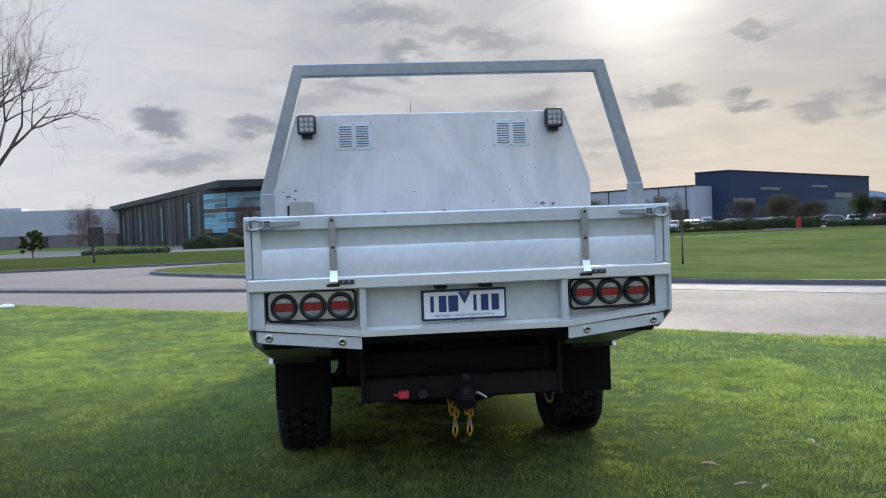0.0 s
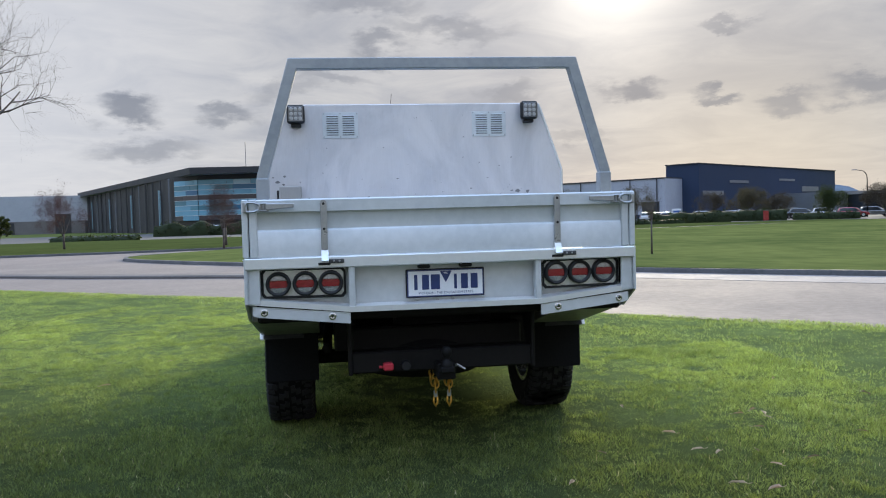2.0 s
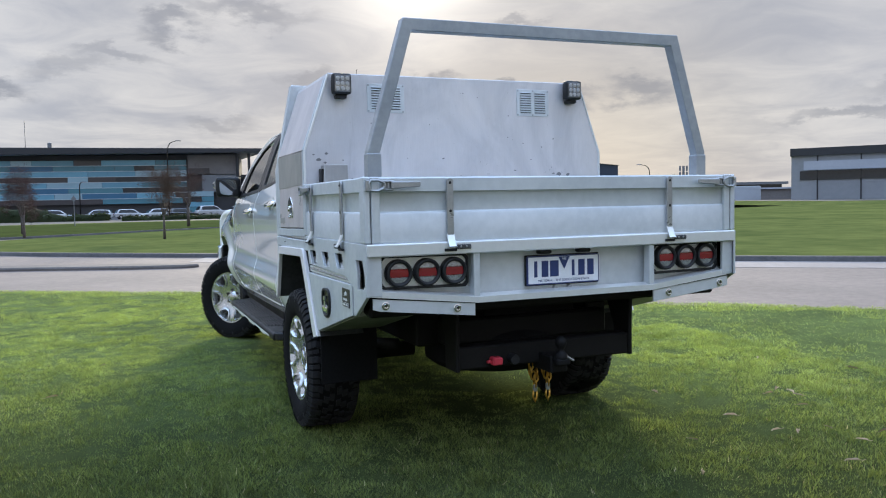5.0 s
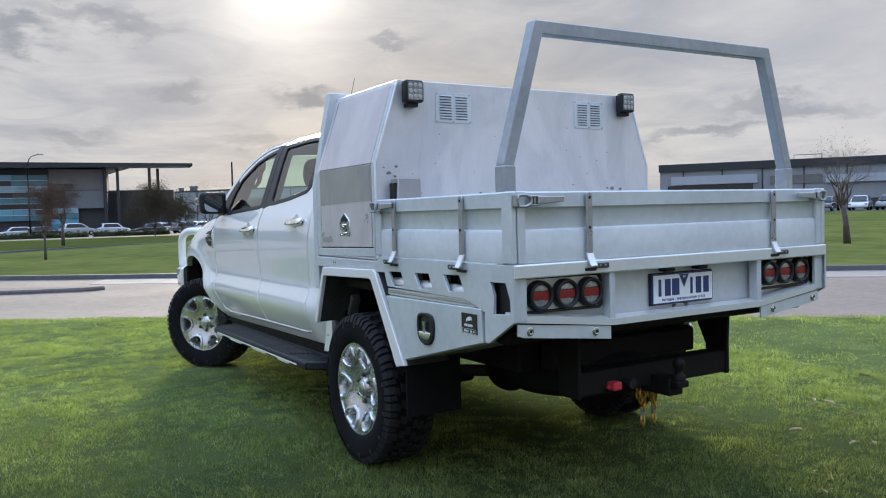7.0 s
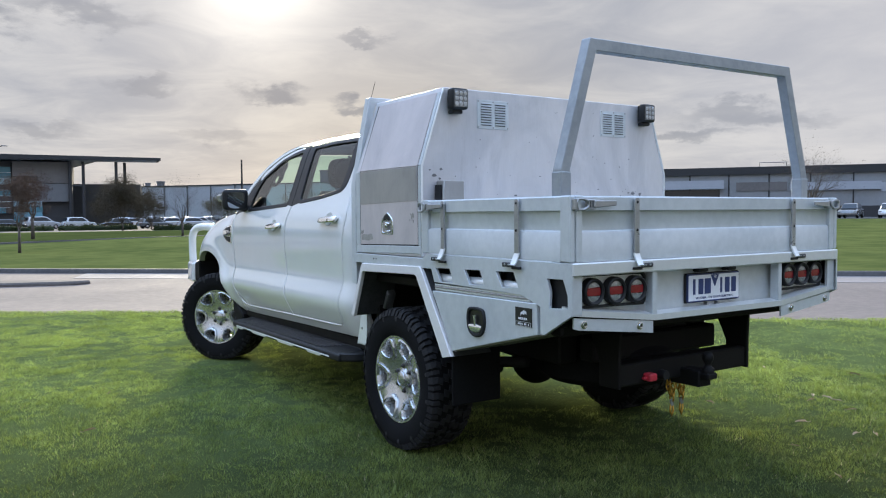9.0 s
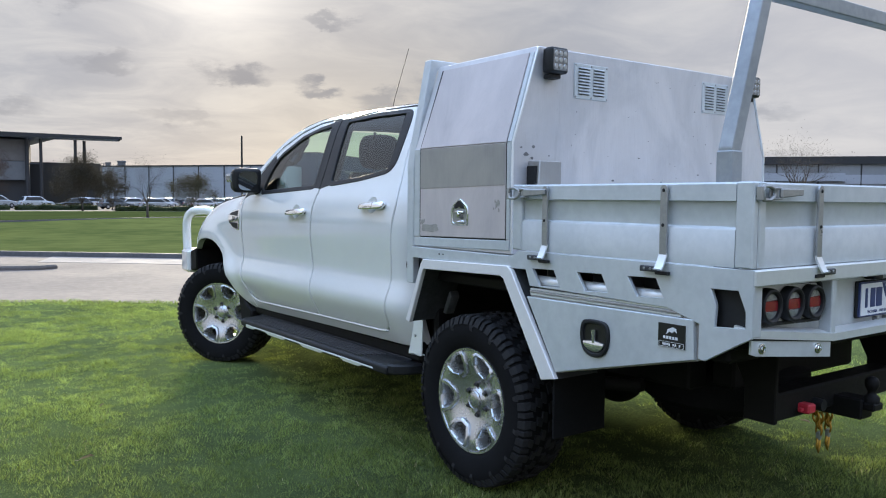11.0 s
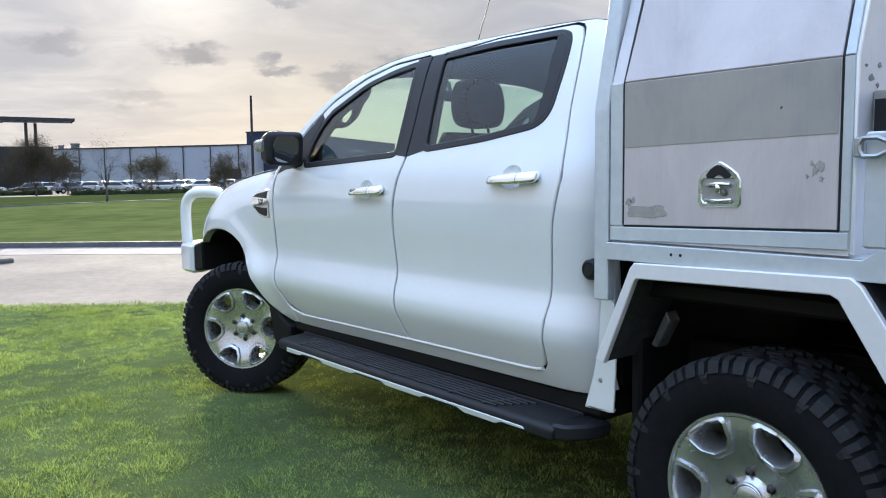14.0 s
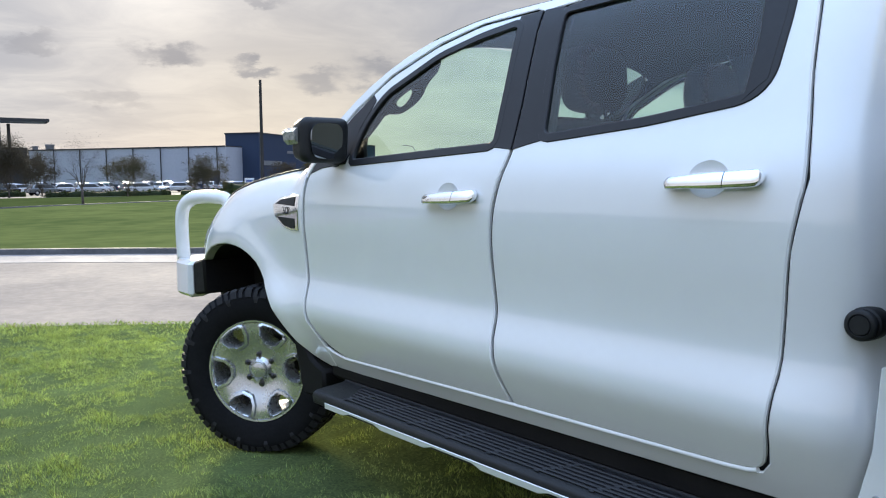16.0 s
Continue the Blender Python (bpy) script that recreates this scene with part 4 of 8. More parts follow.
    text = bpy.data.curves.new("engine_size", "FONT")
    text.body, text.size, text.extrude, text.align_x, text.align_y = "3.2", 0.043, 0.001, "CENTER", "CENTER"
    text.materials.append(BLACK)
    word = new("engine_size", text)
    word.parent = badge
    word.matrix_basis = pose(side * (half_width(2.96, 1.145) + 0.0085), 2.970, 1.147, 90, 0, 90 * side)
    # side step
    bm = bmesh.new()
    prism(bm, [(side * x, z) for x, z in ((0.70, 0.520), (0.765, 0.506), (0.792, 0.452), (0.802, 0.444), (0.935, 0.434), (0.954, 0.420), (0.950, 0.382), (0.80, 0.370), (0.70, 0.40))], "y", 0.72, 2.70, 0.006)
    stepb = part("side_step", bm, BLACK, ute, "black plastic side step with ribbed tread")
    bm = bmesh.new()
    prism(bm, [(side * x, y) for x, y in ((0.76, 0.74), (0.945, 0.74), (0.93, 0.68), (0.86, 0.635), (0.76, 0.62))], "z", 0.385, 0.440, 0.010)
    part("step_end", bm, BLACK, stepb)
    for i in range(6):
        bm = bmesh.new()
        x = 0.824 + 0.0205 * i
        box(bm, side * (x - 0.0055), side * (x + 0.0055), 0.92 + 0.02 * i, 2.54 - 0.012 * i, 0.434, 0.4495 - 0.0016 * i, 0.003)
        for j in range(8):                     # small studs across the ribs
            y = 1.02 + 0.2 * j + 0.013 * i
            box(bm, side * (x + 0.005), side * (x + 0.0125), y - 0.010, y + 0.010, 0.434, 0.4480 - 0.0016 * i, 0.003)
        part("tread_rib", bm, TRIM, stepb)
    bm = bmesh.new()
    low = [(y, 0.381 if deep else 0.393) for y0, y1, deep in ((2.60, 2.47, 1), (2.43, 2.27, 0), (2.23, 1.98, 1), (1.94, 1.74, 0), (1.70, 1.46, 1), (1.42, 1.22, 0), (1.18, 1.00, 1), (0.97, 0.88, 0)) for y in (y0, y1)]
    prism(bm, low + [(0.850, 0.394), (0.862, 0.403), (2.60, 0.403)], "x", side * 0.952, side * 0.9565, 0.0015)
    part("step_edge", bm, ALLOY_BRIGHT, stepb, "polished step edge with a notched lower line")
    for y in (1.0, 1.7, 2.4):
        bm = bmesh.new()
        tube(bm, [(side * 0.50, y, 0.46), (side * 0.80, y, 0.40)], 0.022, 8)
        part("step_bracket", bm, STEEL_BLACK, stepb)
    # sill underside
    bm = bmesh.new()
    box(bm, side * 0.60, side * 0.80, 0.62, 2.80, 0.44, 0.53, 0.02)
    part("sill_rail", bm, STEEL_BLACK, ute)
    # headlamp
    bm = bmesh.new()
    skin(bm, lambda p, d: Vector((side * (half_width(p[0], p[1]) + 0.004 - d), p[0], p[1])), smooth_loop([(3.93, 0.985), (4.02, 1.075), (4.10, 1.06), (4.15, 0.99), (4.13, 0.91), (4.03, 0.92)], 1), (), 0.02, 0.003, 0.03)
    part("headlamp", bm, CLEAR, ute, "clear headlamp lens wrapping onto the wing")

# bonnet, roof and screens
bm = bmesh.new()
ys = [3.02 + 0.0475 * i for i in range(25)]
sheet(bm, lambda y, s: Vector((s * (half_width(y, bonnet_edge(y)) - 0.006), y + 0.10 * (1 - s * s) * step01(3.9, 4.16, y), bonnet_edge(y) + 0.004 + 0.055 * (1 - abs(s) ** 2.4) + 0.010 * math.exp(-((abs(s) - 0.62) / 0.12) ** 2))),
      ys, [-1 + i / 12 for i in range(25)])
part("bonnet", bm, WHITE, ute, "white painted bonnet with raised flanks", True)
for side in (-1, 1):
    bm = bmesh.new()
    tube(bm, [(side * (half_width(y, bonnet_edge(y)) - 0.001), y, bonnet_edge(y) + 0.002) for y in [3.0 + 0.08 * i for i in range(14)]], 0.0042, 6)
    part("bonnet_gap", bm, BLACK, ute, "dark shut line beside the bonnet", True)
bm = bmesh.new()
ys = [0.62 + 0.06 * i for i in range(28)]
sheet(bm, lambda y, s: Vector((s * half_width(y, roof_rail(y)), y, roof_rail(y) + 0.042 * (1 - abs(s) ** 2.6) * step01(0.60, 0.72, y))), ys, [-1 + i / 10 for i in range(21)])
part("roof", bm, WHITE, ute, "white painted roof panel", True)
bm = bmesh.new()
sheet(bm, lambda y, s: Vector((s * (half_width(y, roof_rail(y) - 0.06 * abs(s) ** 8) - 0.03), y, roof_rail(y) - 0.012 - 0.06 * abs(s) ** 8 + 0.03 * (1 - s * s))), ys[1:], [-1 + i / 20 for i in range(41)])
part("headlining", bm, LINER, ute, "dark headlining", True)


def screen(t, s, lift=0.0):
    """Windscreen: t from foot to head, s across."""
    y = 2.90 + (2.22 - 2.90) * t
    x = half_width(y, roof_rail(y)) - 0.012
    return Vector((s * x, y + 0.05 * (1 - s * s) * (1 - 0.4 * t), roof_rail(y) - 0.012 + 0.012 * (1 - s * s) + lift))


bm = bmesh.new()
sheet(bm, screen, [i / 12 for i in range(13)], [-1 + i / 8 for i in range(17)])
ob = part("windscreen", bm, GLASS, ute, "clear curved windscreen", True)
ob.visible_shadow = False
bm = bmesh.new()
sheet(bm, lambda y, s: Vector((s * 0.79, y + 0.07 * (1 - s * s), 1.322 + 0.03 * (1 - s * s))), (2.84, 2.92, 3.0, 3.08), [-1 + i / 8 for i in range(17)])
part("scuttle", bm, BLACK, ute, "black plastic panel at the foot of the windscreen", True)
# cab back wall with its window; black colour carries the tray's shade
bm = bmesh.new()
loop = [(x, z) for x, z in ((-0.735, 0.56), (0.735, 0.56), (0.735, 1.28), (0.69, 1.42), (0.56, 1.74), (0.48, 1.80), (-0.48, 1.80), (-0.56, 1.74), (-0.69, 1.42), (-0.735, 1.28))]
hole = [(-0.55, 1.42), (0.55, 1.42), (0.47, 1.70), (-0.47, 1.70)]
skin(bm, lambda p, d: Vector((p[0], 0.602 + d, p[1])), loop, [hole], 0.1, 0.004, 0.03)
part("cab_back", bm, STEEL_BLACK, ute, "cab back panel, coloured black for its shade")
bm = bmesh.new()
skin(bm, lambda p, d: Vector((p[0], 0.612 + d, p[1])), ring_of(hole, 0.01), (), 0.2, 0.001, 0.004)
ob = part("back_window", bm, GLASS_DARK, ute, "tinted cab back window")
ob.visible_shadow = False
# floor pan and firewall
bm = bmesh.new()
box(bm, -0.78, 0.78, 0.63, 3.0, 0.50, 0.56, 0.01)
box(bm, -0.78, 0.78, 2.94, 3.0, 0.52, 1.30, 0.01)
# engine box reaches low to block sun under the front
box(bm, -0.58, 0.58, 3.0, 4.10, 0.40, 0.98, 0.03)
part("floor_pan", bm, STEEL_BLACK, ute, "dark floor pan and engine bay")
# front face: grille and bumper core
bm = bmesh.new()
sheet(bm, lambda z, s: Vector((s * 0.66, 4.16 + 0.10 * (1 - s * s) - 0.10 * step01(0.95, 1.12, z), z)), (0.62, 0.75, 0.88, 0.98, 1.06, 1.09), [-1 + i / 8 for i in range(17)])
part("front_panel", bm, WHITE, ute, "white front panel", True)
for z in (0.84, 0.91, 0.98):
    bm = bmesh.new()
    tube(bm, [(s * 0.46, 4.19 + 0.09 * (1 - s * s), z) for s in (-1, -0.5, 0, 0.5, 1)], 0.022, 8)
    part("grille_bar", bm, BLACK, ute, "black grille bar")
# white bull bar
bm = bmesh.new()
prism(bm, [(-0.888, 4.045), (-0.878, 4.25), (-0.80, 4.37), (-0.55, 4.45), (0.55, 4.45), (0.80, 4.37), (0.878, 4.25), (0.888, 4.045), (0.80, 4.045), (0.62, 4.22), (-0.62, 4.22), (-0.80, 4.045)], "z", 0.655, 0.85, 0.02)
bull = part("bull_bar", bm, WHITE, ute, "white steel bull bar with hooped uprights")
for side in (-1, 1):
    bm = bmesh.new()
    base = [(side * 0.80, 4.315, 0.83), (side * 0.802, 4.325, 0.95), (side * 0.80, 4.325, 1.08), (side * 0.79, 4.305, 1.14), (side * 0.765, 4.255, 1.178), (side * 0.73, 4.185, 1.188), (side * 0.69, 4.105, 1.186), (side * 0.66, 4.045, 1.17), (side * 0.645, 4.035, 1.10), (side * 0.64, 4.095, 0.95), (side * 0.64, 4.235, 0.83)]
    tube(bm, round_line(base, 4), 0.037, 18)
    part("side_hoop", bm, WHITE, bull, "white tubular hoop", True)
    # bumper end, drawn back into the arch as a black stand-in for its shade
    bm = bmesh.new()
    prism(bm, [(3.90, 0.69), (4.055, 0.668), (4.055, 0.845), (3.92, 0.875)], "x", side * 0.45, side * 0.862, 0.012)
    part("bumper_end", bm, STEEL_BLACK, bull, "dark bumper end behind the bar, extended to fill the arch's shade")
bm = bmesh.new()
tube(bm, [(-0.62, 4.33, 0.85), (-0.55, 4.36, 1.05), (-0.45, 4.37, 1.13), (0.45, 4.37, 1.13), (0.55, 4.36, 1.05), (0.62, 4.33, 0.85)], 0.036, 12)
part("centre_hoop", bm, WHITE, bull, "white tubular centre hoop", True)
bm = bmesh.new()
tube(bm, [(-0.255, 4.40, 1.14), (-0.255, 4.395, 1.88)], [0.012, 0.0085], 8)
lathe(bm, [(0.0, 0), (0.02, 0), (0.02, 0.05), (0.012, 0.09), (0.0, 0.09)], "z", (-0.255, 4.40, 1.13), 10)
part("radio_aerial", bm, BLACK, ute, "thick black radio aerial on the bull bar")
bm = bmesh.new()
tube(bm, [(0.0, 2.215, 1.86), (0.017, 2.162, 2.047), (0.049, 2.035, 2.38)], [0.0032, 0.0028, 0.002], 6)
part("roof_aerial", bm, BLACK, ute, "thin whip aerial on the cab roof")
# bracket and rubber stop at the cab's back corner
bm = bmesh.new()
prism(bm, [(0.668, 0.495), (0.545, 0.500), (0.535, 0.70), (0.545, 0.86), (0.575, 0.89), (0.60, 0.88), (0.612, 0.70), (0.635, 0.60)], "x", -0.848, -0.841, 0.002)
box(bm, -0.848, -0.815, 0.560, 0.655, 0.497, 0.505, 0.002)
br = part("cab_bracket", bm, WHITE, ute, "white folded bracket at the cab corner")
bm = bmesh.new()
lathe(bm, [(0.0, -0.853), (0.007, -0.852), (0.009, -0.847)], "x", (0, 0.600, 0.600), 10)
part("bolt", bm, STEEL, br)
bm = bmesh.new()
lathe(bm, [(0.0, -0.012), (0.012, -0.012), (0.014, 0.004)], "x", (-(half_width(0.665, 0.545) - 0.002), 0.665, 0.552), 12)
part("drain_plug", bm, BLACK, ute, "small black plug in the cab corner")
bm = bmesh.new()
lathe(bm, [(0, -0.864), (0.020, -0.864), (0.022, -0.861), (0.024, -0.864), (0.030, -0.863), (0.034, -0.858), (0.034, -0.850), (0.031, -0.847), (0.031, -0.843), (0.036, -0.840), (0.037, -0.80), (0.030, -0.78), (0, -0.77)], "x", (0, 0.640, 0.965), 24)
part("rubber_stop", bm, BLACK, ute, "black round stop on the cab corner", 50)
# added black panel, stands in for the shade below the tray
bm = bmesh.new()
box(bm, -0.80, 0.80, 0.475, 0.515, 0.46, 0.97, 0.01)
part("gap_shade_panel", bm, STEEL_BLACK, ute, "black panel added for the shade before the rear wheels")
# unseen guards, added to keep low sun off the grass beneath
bm = bmesh.new()
prism(bm, [(4.20, 0.60), (4.02, 0.40), (3.75, 0.33), (3.70, 0.36), (3.98, 0.44), (4.08, 0.66)], "x", -0.66, 0.66, 0.01)
part("gearbox_guard", prism(bmesh.new(), [(2.5, 0.38), (1.0, 0.40), (1.0, 0.55), (2.5, 0.55)], "x", -0.40, 0.40, 0.03), STEEL_BLACK, ute, "unseen black guard added to block sun under the gearbox")
part("under_guard", bm, STEEL_BLACK, ute, "unseen black guard plate added to block sun under the truck")

# ---- cabin ----
for x in (-0.37, 0.37):
    bm = bmesh.new()
    box(bm, x - 0.25, x + 0.25, 1.62, 2.12, 0.86, 1.0, 0.05, 3)
    seat = part("front_seat", bm, FABRIC, ute, "dark fabric front seat", True)
    bm = bmesh.new()
    prism(bm, smooth_loop([(1.72, 0.95), (1.86, 0.95), (1.795, 1.475), (1.675, 1.475)], 2), "x", x - 0.24, x + 0.24, 0.03)
    part("backrest", bm, FABRIC, seat, "", 60)
    bm = bmesh.new()
    prism(bm, smooth_loop([(x - 0.145, 1.60), (x - 0.125, 1.520), (x - 0.06, 1.497), (x + 0.06, 1.497), (x + 0.125, 1.520), (x + 0.145, 1.60), (x + 0.125, 1.70), (x + 0.06, 1.725), (x - 0.06, 1.725), (x - 0.125, 1.70)], 2), "y", 1.69, 1.80, 0.025)
    for dx in (-0.05, 0.05):
        tube(bm, [(x + dx, 1.72, 1.44), (x + dx, 1.74, 1.52)], 0.007, 6)
    part("headrest", bm, FABRIC, seat, "", 60)
bm = bmesh.new()
box(bm, -0.68, 0.68, 0.80, 1.25, 0.88, 1.02, 0.05, 3)
seat = part("rear_seat", bm, FABRIC, ute, "dark fabric rear bench seat", True)
bm = bmesh.new()
prism(bm, smooth_loop([(0.78, 0.98), (0.90, 0.98), (0.80, 1.47), (0.70, 1.47)], 2), "x", -0.68, 0.68, 0.03)
part("backrest", bm, FABRIC, seat, "", 60)
for x in (-0.40, 0.40):
    bm = bmesh.new()
    box(bm, x - 0.13, x + 0.13, 0.69, 0.77, 1.49, 1.63, 0.04, 3)
    part("headrest", bm, FABRIC, seat, "", 60)
bm = bmesh.new()
prism(bm, smooth_loop([(2.45, 0.95), (2.40, 1.22), (2.55, 1.35), (2.86, 1.31), (2.90, 0.95)], 2), "x", -0.76, 0.76)
box(bm, 0.18, 0.58, 2.46, 2.70, 1.30, 1.425, 0.04, 2)
part("dashboard", bm, LINER, ute, "dark dashboard", 60)
bm = bmesh.new()
bmesh.ops.create_cone(bm, cap_ends=True, segments=20, radius1=0.05, radius2=0.06, depth=0.06, matrix=pose(0.38, 2.27, 1.235, 65, 0, 0))
wheel_m = pose(0.38, 2.26, 1.235, 65, 0, 0)
ring = [wheel_m @ Vector((0.185 * math.cos(a), 0.185 * math.sin(a), 0)) for a in [2 * math.pi * i / 28 for i in range(29)]]
tube(bm, ring, 0.016, 8, cap=False)
for a in (0.3, 2.84, 4.71):
    tube(bm, [wheel_m @ Vector((0, 0, 0)), wheel_m @ Vector((0.18 * math.cos(a), 0.18 * math.sin(a), 0))], 0.014, 6)
part("steering_wheel", bm, LINER, ute, "dark steering wheel", True)
bm = bmesh.new()
tube(bm, [(0.0, 2.42, 1.80), (0.0, 2.40, 1.74)], 0.012, 6)
box(bm, -0.10, 0.10, 2.37, 2.40, 1.69, 1.75, 0.012, 2)
part("inside_mirror", bm, BLACK, ute, "inside mirror")
for side in (-1, 1):
    # broad pillar trim with the grab handle moulded into it
    rail = [(2.26, 1.752), (2.45, 1.680), (2.65, 1.552), (2.80, 1.418), (2.86, 1.360)]
    inner = smooth_loop(spaced([(2.74, 1.352), (2.752, 1.44), (2.66, 1.500), (2.61, 1.540), (2.52, 1.532), (2.455, 1.548), (2.375, 1.585), (2.34, 1.636), (2.26, 1.684)] + rail, 0.05), 1)
    slot = smooth_loop([(2.552, 1.580), (2.515, 1.560), (2.465, 1.560), (2.408, 1.604), (2.422, 1.630), (2.475, 1.614)], 2)
    bm = bmesh.new()
    skin(bm, lambda p, d: Vector((side * (0.620 + 0.05 * (p[1] < 1.45) * (1.45 - p[1]) + d), p[0], p[1])), inner, [slot], 0.03, 0.006, 0.024)
    sheet(bm, lambda u, v: Vector((side * (0.62 + (half_width(*rail[u]) - 0.65) * v), rail[u][0], rail[u][1])), range(5), (0, 0.5, 1))
    part("pillar_trim", bm, LINER, ute, "dark inner pillar trim with a grab handle", 40)

# ---- wheels ----
def rim_pocket(k, grow=0.0):
    """Six-cornered opening between two spokes, with rounded corners."""
    mid = math.radians(60 * k)
    loop = []
    for r, side in ((0.140, 0.020), (0.170, 0.048), (0.209, 0.061), (0.2215, 0.052), (0.2245, 0.0), (0.2215, -0.052), (0.209, -0.061), (0.170, -0.048), (0.140, -0.020)):
        across = Vector((math.cos(mid), math.sin(mid))) * math.sqrt(r * r - side * side) + Vector((-math.sin(mid), math.cos(mid))) * side
        loop.append(tuple(across))
    return shrunk(smooth_loop(spaced(loop, 0.0065), 2), -grow)


def rim_face(p, d):
    """A dished face: a low hub and spokes that rise towards the rim."""
    r = math.hypot(p[0], p[1])
    x = -0.074 - 0.016 * step01(0.060, 0.040, r) - 0.042 * step01(0.062, 0.205, r)
    return Vector((x + d, p[0], p[1]))


def settle(bm):
    """Flatten the foot of the tyre under the load and bulge the wall above it."""
    for v in bm.verts:
        sag = max(0.0, -0.378 - v.co.z)
        v.co.z += sag
        v.co.x *= 1 + 0.05 * step01(-0.30, -0.37, v.co.z) * step01(0.20, 0.08, abs(v.co.y))


def build_wheel():
    w = new("wheel")
    w.parent = ute
    tagged(w, "silver six spoke alloy wheel with a chunky all terrain tyre")
    bm = bmesh.new()
    lathe(bm, [(0.232, -0.100), (0.240, -0.118), (0.262, -0.130), (0.30, -0.1385), (0.332, -0.139), (0.356, -0.133), (0.373, -0.122), (0.381, -0.10), (0.384, -0.05), (0.385, 0.0),
               (0.384, 0.05), (0.381, 0.10), (0.373, 0.122), (0.332, 0.139), (0.30, 0.1385), (0.24, 0.118), (0.232, 0.10), (0.225, 0.0)], "x", (0, 0, 0), 72, True)
    settle(bm)
    tyre = part("tyre", bm, RUBBER, w, "black all terrain tyre with raised sidewall lugs", 40)
    bm = bmesh.new()
    count = 30
    # interlocking stepped lugs in two middle rows, and long and short shoulder lugs that wrap down the wall
    step_lug = ((0.006, -0.026), (0.030, -0.034), (0.034, -0.006), (0.062, -0.014), (0.064, 0.024), (0.038, 0.034), (0.034, 0.010), (0.008, 0.020))

    def lug(points, c):
        top, low = [], []
        for x, arc in points:
            ang = c + arc / 0.39
            outer = abs(x) > 0.12
            rt, rl = (0.384, 0.352) if outer else (0.3935, 0.375)
            top.append(bm.verts.new((math.copysign(0.127, x) if outer else x, rt * math.cos(ang), rt * math.sin(ang))))
            low.append(bm.verts.new((math.copysign(0.1405, x) if outer else x, rl * math.cos(ang), rl * math.sin(ang))))
        bm.faces.new(top)
        for j in range(len(points)):
            bm.faces.new((top[j], top[(j + 1) % len(points)], low[(j + 1) % len(points)], low[j]))

    for i in range(count):
        a = 2 * math.pi * i / count
        pitch = 2 * math.pi / count
        lug([(x, arc) for x, arc in step_lug], a)
        lug([(-x, arc) for x, arc in step_lug], a + 0.45 * pitch)
        for side_of in (-1, 1):
            c = a + (0.30 if side_of > 0 else 0.75) * pitch
            lug([(side_of * x, arc) for x, arc in ((0.070, -0.016), (0.100, -0.026), (0.134, -0.024), (0.134, 0.010), (0.104, 0.006), (0.074, 0.020))], c)
            lug([(side_of * x, arc) for x, arc in ((0.092, 0.014), (0.134, 0.018), (0.134, 0.038), (0.088, 0.036))], c + 0.06 * pitch)
        for s in (-1, 1):
            ang0, ang1 = a, a + 0.085
            if i % 2 == 0:
                v = [bm.verts.new((s * xx, r * math.cos(an), r * math.sin(an))) for xx, r, an in ((0.1345, 0.356, ang0), (0.1345, 0.356, ang1), (0.1410, 0.342, ang1 - 0.01), (0.1410, 0.342, ang0 + 0.01), (0.139, 0.325, ang1 - 0.02), (0.139, 0.325, ang0 + 0.02))]
                bm.faces.new((v[0], v[1], v[2], v[3]))
                bm.faces.new((v[3], v[2], v[4], v[5]))
    bmesh.ops.recalc_face_normals(bm, faces=bm.faces[:])
    settle(bm)
    part("tread", bm, TREAD, tyre, "chunky tread blocks", False)
    bm = bmesh.new()
    circle = [(0.229 * math.cos(2 * math.pi * i / 72), 0.229 * math.sin(2 * math.pi * i / 72)) for i in range(72)]
    skin(bm, rim_face, circle, [rim_pocket(k, 0.002) for k in range(6)], 0.009, 0.0015, 0.004)
    rim = part("rim", bm, RIM, w, "silver six spoke rim", 28)
    for k in range(6):
        bm = bmesh.new()
        # raised welt round the opening, then the wall down to the barrel
        rings = [[rim_face(p, dd * (step01(0.236, 0.216, math.hypot(*p)) if dd < 0 else 1)) for p in rim_pocket(k, -g)]
                 for g, dd in ((-0.0185, 0.001), (-0.0155, -0.0095), (-0.0145, -0.0110), (-0.002, -0.0120), (0.0, -0.0090), (0.003, -0.002), (0.007, 0.016), (0.013, 0.052), (0.014, 0.085))]
        rows = [[bm.verts.new(v) for v in ring] for ring in rings]
        for r0, r1 in zip(rows, rows[1:]):
            for j in range(len(r0)):
                bm.faces.new((r0[j], r0[(j + 1) % len(r0)], r1[(j + 1) % len(r1)], r1[j]))
        bmesh.ops.recalc_face_normals(bm, faces=bm.faces[:])
        part("pocket_wall", bm, RIM, rim, "", 38)
    bm = bmesh.new()
    lathe(bm, [(0.226, -0.105), (0.232, -0.121), (0.240, -0.122), (0.243, -0.114), (0.232, -0.10), (0.222, -0.06), (0.205, -0.02), (0.205, 0.10), (0.225, 0.115), (0.20, 0.115), (0.198, -0.02), (0.218, -0.07)], "x", (0, 0, 0), 64, True)
    part("rim_lip", bm, RIM, rim, "", 40)
    bm = bmesh.new()
    lathe(bm, [(0.0, -0.0985), (0.0335, -0.098), (0.0355, -0.0965), (0.0362, -0.094), (0.0375, -0.094), (0.040, -0.0975), (0.0425, -0.095), (0.043, -0.075)], "x", (0, 0, 0), 28)
    part("hub_cap", bm, RIM, rim, "plain round hub cap", 40)
    for i in range(6):
        a = math.radians(60 * i + 30)
        bm = bmesh.new()
